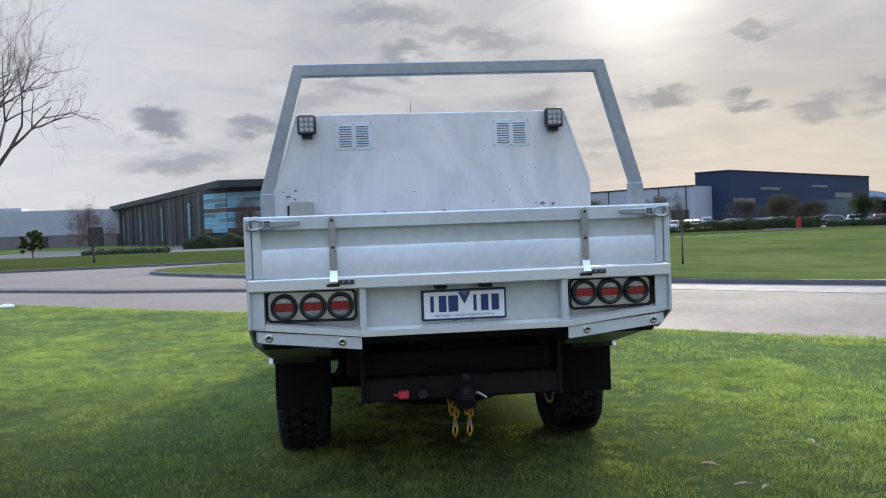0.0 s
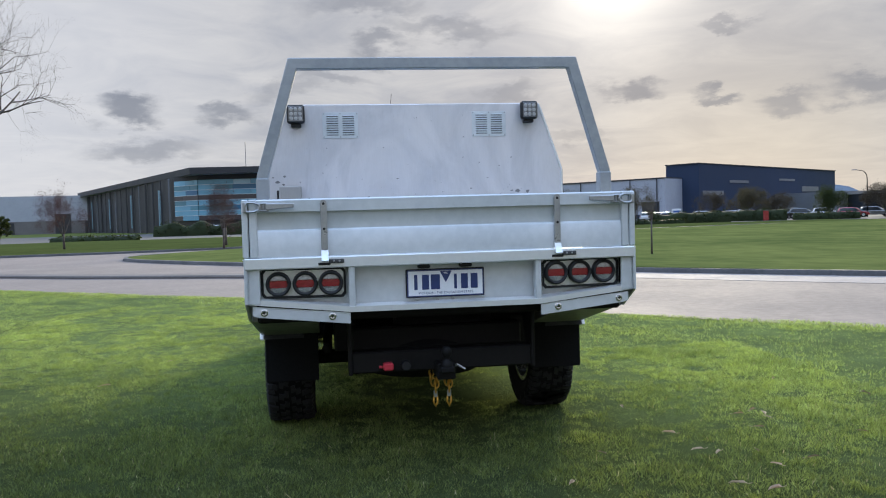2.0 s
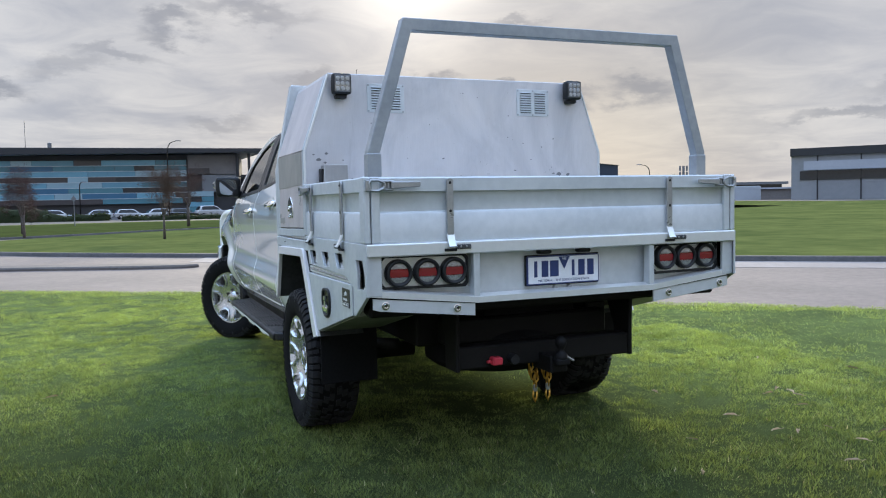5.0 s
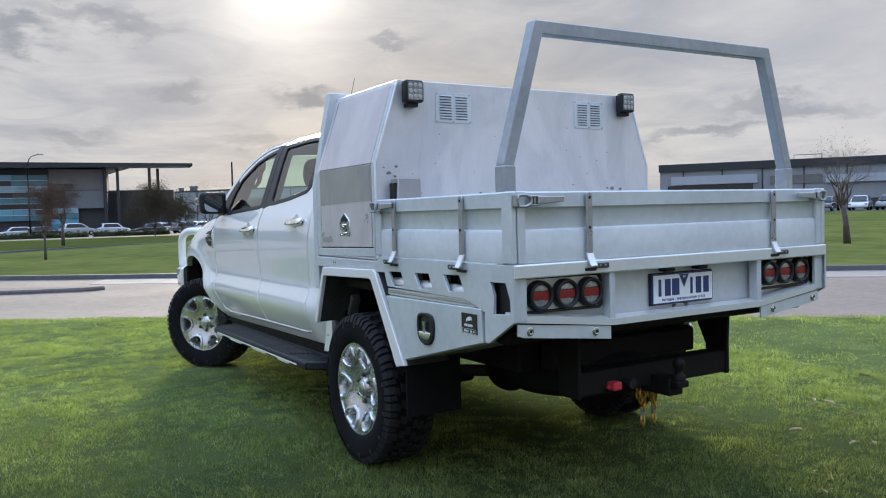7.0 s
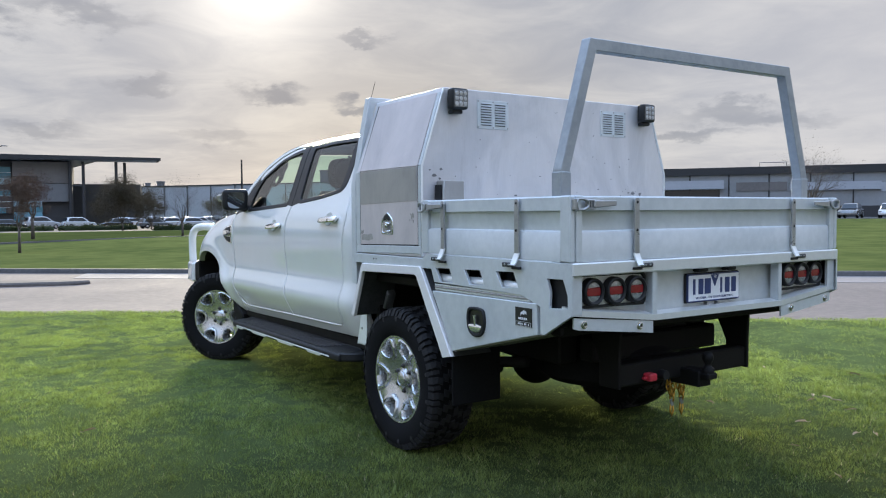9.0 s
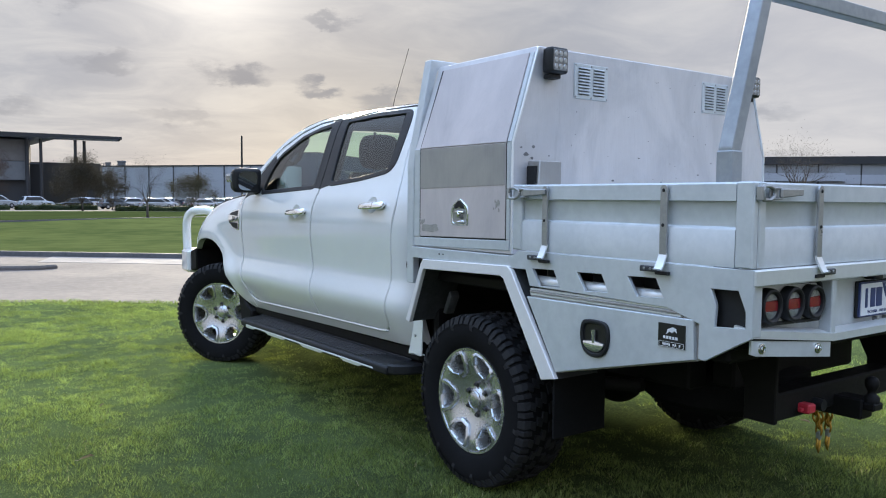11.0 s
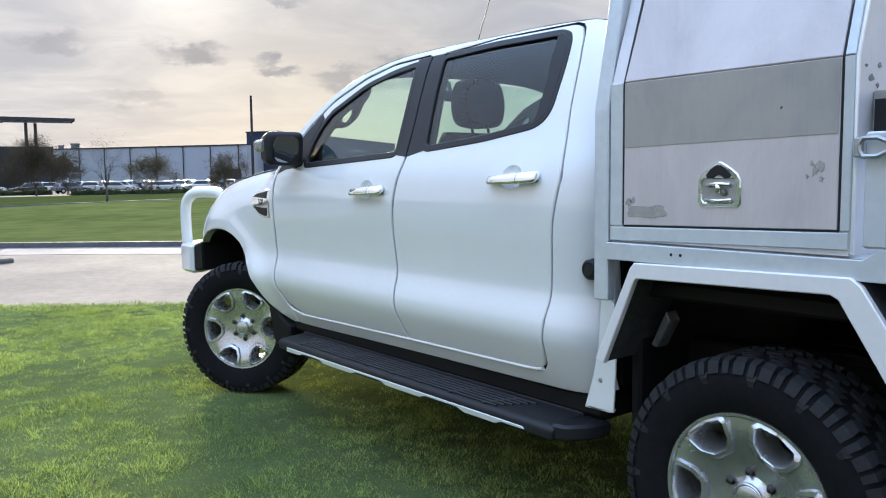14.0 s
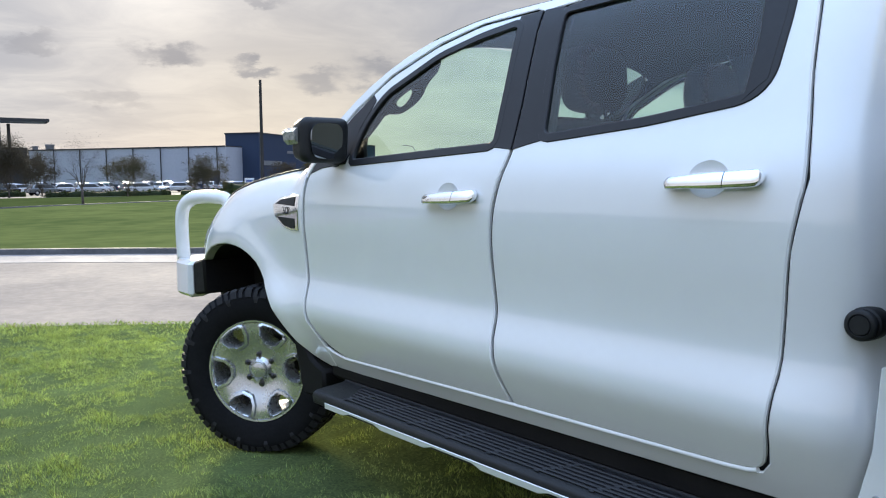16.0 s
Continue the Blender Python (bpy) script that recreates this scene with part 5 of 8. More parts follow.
        lathe(bm, [(0, -0.093), (0.006, -0.092), (0.0095, -0.087), (0.010, -0.080), (0.0140, -0.0785), (0.0150, -0.074), (0.0150, -0.06)], "x", (0, 0.070 * math.cos(a), 0.070 * math.sin(a)), 8)
        part("wheel_nut", bm, NUT, rim, "dark wheel nut", 30)
    bm = bmesh.new()
    lathe(bm, [(0.0, -0.02), (0.155, -0.02), (0.158, -0.005), (0.158, 0.01), (0.0, 0.01)], "x", (0, 0, 0), 32)
    box(bm, -0.045, 0.04, 0.07, 0.16, -0.07, 0.07, 0.012)
    part("brake_disc", bm, STEEL_BLACK, w, "dark brake disc and caliper", 40)
    return w


wheel = build_wheel()
wheel.matrix_basis = pose(-0.812, 0.032, 0.390, -4)
copy_thing(wheel, pose(0.807, 0.032, 0.390, 40, 0, 180))
copy_thing(wheel, pose(-0.795, 3.372, 0.392, 0, 0, 36) @ pose(0, 0, 0, -5))
copy_thing(wheel, pose(0.795, 3.372, 0.392, 0, 0, 180 + 31) @ pose(0, 0, 0, 9))

# ---- tray ----
W = 0.937                              # half width of the tray
REAR = -1.375
bm = bmesh.new()
box(bm, -W + 0.02, W - 0.02, REAR + 0.03, 0.50, 1.045, 1.075, 0.004)
deck = part("tray_deck", bm, ALLOY, ute, "flat aluminium tray deck on cross members")
for y in (-1.15, -0.75, -0.35, 0.05, 0.4):
    part("deck_beam", box(bmesh.new(), -0.80, 0.80, y - 0.03, y + 0.03, 0.96, 1.044, 0.004), ALLOY_DULL, deck)


def gate_panel(bm, length, axis, face, centre, direction):
    """A folded drop-side board: its section runs up, and is pushed along the side."""
    section = ((-0.030, 1.099), (0.0, 1.099), (0.0, 1.214), (-0.004, 1.222), (-0.013, 1.227), (-0.013, 1.296), (-0.009, 1.306), (0.0, 1.309), (0.0, 1.362), (-0.005, 1.368), (-0.026, 1.368), (-0.030, 1.362))
    pts = [(face + direction * o, z) for o, z in section]
    prism(bm, pts, axis, centre - length / 2, centre + length / 2)
    return bm


def strap(parent, at, axis, out, flip=1, foot=True):
    """A flat stainless strap with a bolt at its head and a bent toe, and its catch. at: place along the side."""
    def put(a, o, z):                  # a along, o outwards
        return (a, out[1] + out[0] * o, z) if axis == "x" else (out[1] + out[0] * o, a, z)

    def slab(bm, a0, a1, o0, o1, z0, z1, bev=0.002):
        p, q = put(a0, o0, z0), put(a1, o1, z1)
        box(bm, min(p[0], q[0]), max(p[0], q[0]), min(p[1], q[1]), max(p[1], q[1]), z0, z1, bev)
    bm = bmesh.new()
    slab(bm, at - 0.015, at + 0.015, 0.004, 0.013, 1.125, 1.348)
    head = [put(at + 0.015 * math.cos(a), 0.0045, 1.346 + 0.015 * math.sin(a)) for a in [math.pi * i / 8 for i in range(9)]]
    tip = [put(at + 0.015 * math.cos(a), 0.0125, 1.346 + 0.015 * math.sin(a)) for a in [math.pi * i / 8 for i in range(9)]]
    f = [bm.verts.new(p) for p in head]
    g = [bm.verts.new(p) for p in tip]
    bm.faces.new(g)
    for i in range(8):
        bm.faces.new((f[i], f[i + 1], g[i + 1], g[i]))
    st = part("strap", bm, STEEL, parent, "flat stainless strap with a bolt head")
    bm = bmesh.new()
    a0, a1 = at - 0.0165, at + 0.0165
    prev = None
    for o, z in ((0.010, 1.130), (0.014, 1.118), (0.030, 1.085), (0.040, 1.074), (0.046, 1.078)):
        row = [bm.verts.new(put(a0, o, z)), bm.verts.new(put(a1, o, z)), bm.verts.new(put(a1, o - 0.006, z - 0.002)), bm.verts.new(put(a0, o - 0.006, z - 0.002))]
        if prev:
            for j in range(4):
                bm.faces.new((prev[j], prev[(j + 1) % 4], row[(j + 1) % 4], row[j]))
        else:
            bm.faces.new(row)
        prev = row
    bm.faces.new(prev[::-1])
    bmesh.ops.recalc_face_normals(bm, faces=bm.faces[:])
    part("strap_toe", bm, ALLOY_BRIGHT, st, "bent bright toe")
    bm = bmesh.new()
    slab(bm, at + flip * 0.018, at + flip * 0.088, 0.010, 0.025, 1.064, 1.084, 0.003)
    part("catch", bm, UNDER, st, "small riveted catch")
    for a in (0.040, 0.066):
        p = put(at + flip * a, 0.0250, 1.075)
        bm = bmesh.new()
        lathe(bm, [(0, out[0] * 0.004), (0.004, out[0] * 0.003), (0.005, 0)], "y" if axis == "x" else "x", p, 8)
        part("rivet", bm, STEEL, st)
    p, q = put(at, 0.014, 1.343), put(at, 0.014, 1.225)
    for c in (p, q):
        bm = bmesh.new()
        lathe(bm, [(0, out[0] * 0.003), (0.005, out[0] * 0.002), (0.0065, 0)], "y" if axis == "x" else "x", c, 8)
        part("rivet", bm, BLACK, st)
    bm = bmesh.new()
    slab(bm, at - 0.032, at + 0.024, 0.008, 0.022, 1.056, 1.068, 0.002)
    part("toe_plate", bm, BLACK, st)
    return st


def corner_latch(parent, at, axis, out, away):
    """An over-centre catch: a plate with a loop and a long lever."""
    def slab(bm, a0, a1, o0, o1, z0, z1, bev=0.003):
        a0, a1 = sorted((a0, a1))
        u, v = sorted((out[1] + out[0] * o0, out[1] + out[0] * o1))
        box(bm, *((a0, a1, u, v) if axis == "x" else (u, v, a0, a1)), z0, z1, bev)
    s = away
    bm = bmesh.new()
    slab(bm, at + s * 0.070, at + s * 0.118, 0.0, 0.006, 1.312, 1.354, 0.002)
    slab(bm, at + s * 0.070, at + s * 0.118, 0.0, 0.020, 1.346, 1.352, 0.002)
    slab(bm, at + s * 0.070, at + s * 0.118, 0.0, 0.020, 1.314, 1.320, 0.002)
    slab(bm, at + s * 0.090, at + s * 0.098, 0.004, 0.018, 1.320, 1.346, 0.002)
    lt = part("corner_latch", bm, STEEL, parent, "stainless over-centre latch")
    bm = bmesh.new()
    slab(bm, at, at + s * 0.016, 0.0, 0.020, 1.310, 1.356)
    part("keeper", bm, STEEL, lt, "hooked keeper plate")
    bm = bmesh.new()
    y = out[1] + out[0] * 0.016

    def p3(a, z):
        return (a, y, z) if axis == "x" else (y, a, z)
    tube(bm, [p3(at + s * 0.012, 1.340), p3(at + s * 0.020, 1.354), p3(at + s * 0.052, 1.354), p3(at + s * 0.074, 1.344), p3(at + s * 0.078, 1.333), p3(at + s * 0.074, 1.322), p3(at + s * 0.052, 1.312), p3(at + s * 0.020, 1.312), p3(at + s * 0.012, 1.326), p3(at + s * 0.012, 1.340)], 0.0062, 6)
    part("latch_loop", bm, STEEL, lt)
    bm = bmesh.new()
    slab(bm, at + s * 0.104, at + s * 0.232, 0.012, 0.024, 1.318, 1.350, 0.0045)
    for v in bm.verts:
        u = abs((v.co.x if axis == "x" else v.co.y) - at)
        if u > 0.12:
            v.co.z = 1.338 + (v.co.z - 1.334) * 0.66
    part("latch_lever", bm, STEEL, lt, "long tapered lever", 30)


# tailgate
bm = bmesh.new()
gate_panel(bm, 1.76, "x", REAR + 0.002, -0.003, -1)
tail = part("tailgate", bm, ALLOY, ute, "pressed aluminium tailgate, closed", 30)
for s in (-1, 1):
    bm = bmesh.new()
    box(bm, s * 0.878, s * (W - 0.023), REAR - 0.006, REAR + 0.06, 1.099, 1.369, 0.004)
    part("gate_post", bm, ALLOY, tail, "upright corner post")
    corner_latch(tail, s * (W + 0.002), "x", (-1, REAR - 0.006), -s)
for at in (-0.572, 0.550):
    strap(tail, at, "x", (-1, REAR - 0.001))
# drop sides
for s in (-1, 1):
    bm = bmesh.new()
    gate_panel(bm, 1.00, "y", s * (W + 0.004), -0.815, s)
    board = part("drop_side", bm, ALLOY, ute, "pressed aluminium drop side, closed", 30)
    for y0, y1, deep in ((REAR - 0.006, -1.318, 0.0185), (-0.318, -0.262, 0.03)):
        bm = bmesh.new()
        box(bm, s * (W - deep), s * (W + 0.010), y0, y1, 1.099, 1.369, 0.005)
        part("gate_post", bm, ALLOY, board, "upright end post")
    for at in (-0.463, -1.046):
        strap(board, at, "y", (s, s * (W + 0.004)), 1)
    corner_latch(board, -0.245, "y", (s, s * (W + 0.010)), -1)

# rear rail and lower rear panel
bm = bmesh.new()
box(bm, -W - 0.003, W + 0.003, REAR - 0.017, REAR + 0.05, 1.043, 1.0965, 0.005)
part("rear_rail", bm, ALLOY_BRIGHT, ute, "bright aluminium rear rail")


def rear_y(x):
    return REAR + 0.002 + 0.014 * step01(0.45, 0.94, abs(x))


# light boxes and panel behind them
rear_panel_bm = bmesh.new()
loop = [(-0.890, 0.882), (-0.45, 0.836), (0.45, 0.836), (0.890, 0.882), (0.890, 1.045), (-0.890, 1.045)]
boxes = [[(s * 0.865, 0.912), (s * 0.484, 0.908), (s * 0.484, 1.036), (s * 0.865, 1.038)] for s in (-1, 1)]
skin(rear_panel_bm, lambda p, d: Vector((p[0], rear_y(p[0]) + 0.056 + d, p[1])), loop, boxes, 0.08, 0.003, 0.05)
rear_panel = part("rear_panel", rear_panel_bm, ALLOY, ute, "pale aluminium rear panel with light openings", 30)
bm = bmesh.new()
for s in (-1, 1):
    prev = None
    xs = (0.0, 0.45, 0.70, 0.935)
    for x in xs:
        zb = 0.836 + 0.052 * max(0.0, (x - 0.45) / 0.485)
        y = rear_y(x)
        ring = [bm.verts.new((s * x, yy, zz)) for yy, zz in ((y - 0.012, zb - 0.006), (y - 0.012, zb + 0.020), (y + 0.04, zb + 0.030), (y + 0.05, zb - 0.006))]
        if prev:
            for j in range(4):
                bm.faces.new((prev[j], prev[(j + 1) % 4], ring[(j + 1) % 4], ring[j]))
        prev = ring
    bm.faces.new(prev)
bmesh.ops.remove_doubles(bm, verts=bm.verts[:], dist=0.0005)
bmesh.ops.recalc_face_normals(bm, faces=bm.faces[:])
part("lower_lip", bm, ALLOY_BRIGHT, rear_panel, "bright lower lip, rising to the corners", 30)
for s in (-1, 1):
    bm = bmesh.new()
    box(bm, s * 0.436, s * 0.466, REAR - 0.006, REAR + 0.04, 0.842, 1.045, 0.003)
    part("upright", bm, ALLOY, rear_panel)
    bm = bmesh.new()
    prism(bm, [(s * 0.874, 1.045), (s * 0.937, 1.045), (s * 0.937, 0.884), (s * 0.874, 0.880)], "y", REAR + 0.0, REAR + 0.018, 0.003)
    part("end_upright", bm, ALLOY, rear_panel)
    # bolted plate under the lip
    bm = bmesh.new()
    pts = [(0.912, 0.872), (0.462, 0.828), (0.462, 0.776), (0.885, 0.820), (0.912, 0.828)]
    prev = []
    for d in (-0.006, 0.002):
        prev.append([bm.verts.new((s * x, rear_y(x) + d, z)) for x, z in pts])
    bm.faces.new(prev[0])
    bm.faces.new(prev[1])
    for i in range(5):
        bm.faces.new((prev[0][i], prev[0][(i + 1) % 5], prev[1][(i + 1) % 5], prev[1][i]))
    bmesh.ops.recalc_face_normals(bm, faces=bm.faces[:])
    plate = part("tread_plate", bm, ALLOY, ute, "flat aluminium plate bolted under the rear lip")
    for x, z in ((0.860, 0.842), (0.546, 0.814)):
        bm = bmesh.new()
        lathe(bm, [(0, -0.005), (0.0055, -0.005), (0.0065, -0.0105), (0.0095, -0.011), (0.0105, -0.006), (0.012, -0.0045), (0.017, -0.004), (0.0185, 0.0), (0.0185, 0.004)], "y", (s * x, rear_y(x) - 0.007, z), 16)
        bolt = part("bolt", bm, CHROME, plate, "bright bolt with washer", 40)
        bm = bmesh.new()
        lathe(bm, [(0, -0.0062), (0.0058, -0.0062), (0.0058, -0.004)], "y", (s * x, rear_y(x) - 0.007, z), 6)
        part("socket", bm, BLACK, bolt, "dark hexagon socket", False)
        bm = bmesh.new()
        lathe(bm, [(0.0100, -0.0072), (0.0125, -0.0070), (0.0135, -0.004)], "y", (s * x, rear_y(x) - 0.007, z), 16)
        part("ring", bm, LATCH, bolt, "dark ring round the bolt", 40)
    # recessed bright light tray
    bm = bmesh.new()
    skin(bm, lambda p, d: Vector((p[0], rear_y(p[0]) + 0.032 - d, p[1])), [(s * x, z) for x, z in ((0.872, 0.905), (0.478, 0.902), (0.478, 1.042), (0.872, 1.045))], (), 0.06, 0.002, 0.012)
    tray_box = part("light_box", bm, ALLOY_BRIGHT, ute, "bright metal recess round the rear lamps", 30)
    bm = bmesh.new()
    outer = [(s * x, z) for x, z in ((0.872, 0.904), (0.478, 0.900), (0.478, 1.043), (0.872, 1.046))]
    innr = [(s * x, z) for x, z in ((0.862, 0.915), (0.488, 0.912), (0.488, 1.033), (0.862, 1.035))]
    skin(bm, lambda p, d: Vector((p[0], rear_y(p[0]) + 0.020 + d, p[1])), smooth_loop(spaced(outer, 0.05), 1), [smooth_loop(spaced(innr, 0.05), 1)], 0.05, 0.002, 0.02)
    part("rubber_edge", bm, BLACK, tray_box, "black rubber edging")
    for x in ((-0.793, -0.669, -0.549) if s < 0 else (0.545, 0.666, 0.791)):
        zc = 0.971 if s < 0 else 0.978
        y = rear_y(x)
        bm = bmesh.new()
        lathe(bm, [(0.040, 0.006), (0.043, -0.008), (0.050, -0.012), (0.056, -0.009), (0.0585, 0.0), (0.0585, 0.024), (0.04, 0.024)], "y", (x, y + 0.008, zc), 32, True)
        lamp = part("rear_lamp", bm, BLACK, ute, "round rear lamp with a black ring", 40)
        cap = lambda loop, bmx: skin(bmx, lambda p, d: Vector((x + p[0], y + 0.008 + 0.10 * (p[0] ** 2 + p[1] ** 2) / 0.09 - 0.002 + d, zc + p[1])), loop, (), 0.01, 0.001, 0.006)
        bm = bmesh.new()
        arc = [(0.0425 * math.cos(a), 0.0425 * math.sin(a)) for a in [math.asin(0.43) + (math.pi - 2 * math.asin(0.43)) * i / 12 for i in range(13)]]
        cap(arc, bm)
        cap([(px, -pz) for px, pz in arc[::-1]], bm)
        part("clear_lens", bm, CLEAR, lamp, "clear lens halves", 40)
        bm = bmesh.new()
        a0 = math.asin(0.40)
        band = [(0.0425 * math.cos(a), 0.0425 * math.sin(a)) for a in [-a0 + 2 * a0 * i / 4 for i in range(5)]]
        cap(band + [(-px, -pz) for px, pz in band], bm)
        part("red_lens", bm, RED, lamp, "red centre band", 40)

# plate holder, lamps and number plate
bm = bmesh.new()
box(bm, -0.192, 0.192, REAR + 0.046, REAR + 0.057, 0.879, 1.017, 0.003)
part("plate_backing", bm, BLACK, ute)
bm = bmesh.new()
prism(bm, [(-0.187, 0.888), (-0.182, 0.883), (0.182, 0.883), (0.187, 0.888), (0.187, 1.008), (0.182, 1.013), (-0.182, 1.013), (-0.187, 1.008)], "y", REAR + 0.038, REAR + 0.045)
plate = part("number_plate", bm, INK, ute, "white number plate with dark blue border")
bm = bmesh.new()
box(bm, -0.181, 0.181, REAR + 0.0355, REAR + 0.0385, 0.889, 1.007)
part("plate_face", bm, PLATE, plate, "white plate face")
for x, w in ((-0.145, 0.016), (-0.098, 0.034), (-0.050, 0.044), (0.048, 0.014), (0.092, 0.034), (0.140, 0.034)):
    bm = bmesh.new()
    box(bm, x - w / 2, x + w / 2, REAR + 0.033, REAR + 0.036, 0.918, 0.990, 0.001)
    part("bar", bm, INK, plate)
for name, body, size, x, z, y, mat in (("state_line", "VICTORIA - THE EDUCATION STATE", 0.0155, 0.0, 0.9005, REAR + 0.0345, INK), ("state_code", "VIC", 0.014, 0.001, 0.9955, REAR + 0.0320, PLATE)):
    words = bpy.data.curves.new(name, "FONT")
    words.body, words.size, words.extrude, words.align_x, words.align_y = body, size, 0.0006, "CENTER", "CENTER"
    words.space_character = 1.06
    words.materials.append(mat)
    ob = new(name, words)
    ob.parent = plate
    ob.matrix_basis = pose(x, y, z, 90, 0, 0)
bm = bmesh.new()
prism(bm, [(-0.028, 1.006), (0.030, 1.006), (0.001, 0.950)], "y", REAR + 0.033, REAR + 0.036)
part("triangle", bm, INK, plate, "small blue triangle")
for x in (-0.105, 0.098):
    bm = bmesh.new()
    box(bm, x - 0.030, x + 0.030, REAR + 0.008, REAR + 0.056, 1.022, 1.042, 0.008, 2)
    part("plate_lamp", bm, BLACK, ute, "small black number plate lamp")
for x in (-0.04, 0.035):
    bm = bmesh.new()
    lathe(bm, [(0, -0.008), (0.008, -0.006), (0.010, 0.03)], "y", (x, REAR + 0.045, 0.868), 10)
    part("plate_bolt", bm, STEEL, ute)

# side skirts with slots, tool box and flares
for s in (-1, 1):
    X = W + 0.008
    flat = lambda out: (lambda p, d: Vector((s * (X + out - d), p[0], p[1])))
    slots = [[(y0, z0), (y0 - 0.125, z0 + 0.003), (y0 - 0.160, z0 - 0.062), (y0 - 0.044, z0 - 0.068)] for y0, z0 in ((-0.386, 1.027), (-0.638, 1.032), (-0.888, 1.038))]
    hole = [(-1.236, 1.026), (-1.335, 1.028), (-1.362, 0.966), (-1.364, 0.912), (-1.252, 0.904), (-1.256, 0.975)]
    loop = [(0.499, 1.070), (0.499, 1.017), (-0.345, 1.020), (-0.372, 0.955), (-1.065, 0.945), (-1.12, 0.928), (-1.194, 0.905), (-1.194, 0.79), (-1.22, 0.787), (-1.387, 0.884), (-1.387, 1.096), (-0.30, 1.096), (-0.262, 1.070)]
    bm = bmesh.new()
    skin(bm, flat(0.0), loop, slots + [hole], 0.07, 0.002, 0.014)
    skirt = part("side_skirt", bm, ALLOY, ute, "cut aluminium side skirt with slots and a hand hole", 30)
    for y0 in (-0.386, -0.638, -0.888):
        bm = bmesh.new()
        tube(bm, [(s * (X - 0.040), y0 - 0.175, 0.974), (s * (X - 0.040), y0 + 0.002, 0.974)], 0.024, 16)
        part("slot_roll", bm, ALLOY_BRIGHT, skirt, "rolled bright rail behind a slot", True)
        # black sheet stands in for the shade inside the slot
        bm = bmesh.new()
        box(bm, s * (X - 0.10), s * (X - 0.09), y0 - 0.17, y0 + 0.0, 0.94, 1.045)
        part("slot_shade", bm, BLACK, skirt)
    for hy in (0.263, 0.232):
        bm = bmesh.new()
        lathe(bm, [(0, s * 0.0012), (0.0045, s * 0.001), (0.005, 0)], "x", (s * X, hy, 1.047), 8)
        part("rivet_hole", bm, BLACK, skirt)
    # black sheet put close behind the hand hole as its inner shade
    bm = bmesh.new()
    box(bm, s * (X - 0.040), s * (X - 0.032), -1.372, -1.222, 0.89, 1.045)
    part("hole_shade", bm, BLACK, skirt)
    # tool box under the tray
    door_loop = [(-0.360, 0.910), (-1.174, 0.917), (-1.180, 0.784), (-0.534, 0.626)]
    bm = bmesh.new()
    skin(bm, flat(0.004), door_loop, (), 0.08, 0.003, 0.02)
    tool = part("tool_box_door", bm, ALLOY, ute, "pale aluminium tool box door under the tray", 30)
    bm = bmesh.new()
    prism(bm, [(-0.372, 0.945), (-1.186, 0.945), (-1.186, 0.780), (-0.535, 0.622), (-0.50, 0.63), (-0.36, 0.93)], "x", s * 0.62, s * (X - 0.014))
    part("tool_box_body", bm, ALLOY_DULL, tool, "grey tool box body")
    for i, z in enumerate((0.9225, 0.9325, 0.9425)):
        bm = bmesh.new()
        box(bm, s * (X - 0.02), s * (X - 0.004 + 0.003 * (i % 2)), -1.12, -0.372, z - 0.0045, z + 0.0045, 0.002)
        part("hinge_strip", bm, ALLOY_DULL if i % 2 else ALLOY_BRIGHT, tool)
    # oval black latch with a recessed bowl, a key barrel and a half-moon paddle
    LY, LZ = -0.744, 0.792
    egg = smooth_loop([(LY + y, LZ + z) for y, z in ((0.050, 0.071), (-0.046, 0.071), (-0.070, 0.050), (-0.075, -0.010), (-0.052, -0.058), (0.0, -0.074), (0.052, -0.058), (0.073, -0.010), (0.070, 0.050))], 2)
    bowl = smooth_loop([(LY + y, LZ + z) for y, z in ((0.040, 0.056), (-0.040, 0.056), (-0.055, 0.035), (-0.058, -0.010), (-0.040, -0.044), (0.0, -0.056), (0.040, -0.044), (0.056, -0.010), (0.055, 0.035))], 2)
    bm = bmesh.new()
    skin(bm, flat(0.015), egg, [bowl], 0.03, 0.004, 0.014)
    latch = part("paddle_latch", bm, BLACK, tool, "black oval paddle latch", 40)
    bm = bmesh.new()
    skin(bm, flat(0.0055), ring_of(bowl, 0.004), (), 0.04, 0.001, 0.002)
    part("bowl", bm, STICKER, latch, "glossy black recessed bowl", 40)
    bm = bmesh.new()
    moon = [(LY + 0.052 * math.cos(a), LZ - 0.012 + 0.038 * math.sin(a)) for a in [math.pi + math.pi * i / 14 for i in range(15)]]
    skin(bm, lambda p, d: Vector((s * (X + 0.012 + 0.006 * (1 - abs((p[1] - LZ + 0.026) / 0.022) ** 2) - d), p[0], p[1])), moon + [(LY, LZ - 0.006)], (), 0.01, 0.002, 0.005)
    part("paddle", bm, SATIN, latch, "polished half-moon paddle", 40)
    bm = bmesh.new()
    tube(bm, [(s * (X + 0.012), LY, LZ - 0.014), (s * (X + 0.015), LY - 0.001, LZ + 0.012), (s * (X + 0.014), LY + 0.001, LZ + 0.034)], [0.008, 0.007, 0.011], 10)
    part("key_barrel", bm, SATIN, latch, "steel key barrel", 40)
    bm = bmesh.new()
    box(bm, s * (X + 0.004), s * (X + 0.008), -1.147, -1.037, 0.812, 0.893)
    label_plate = part("maker_sticker", bm, STICKER, tool, "black rectangular maker sticker")
    bm = bmesh.new()
    yy, zz = -1.092, 0.8525
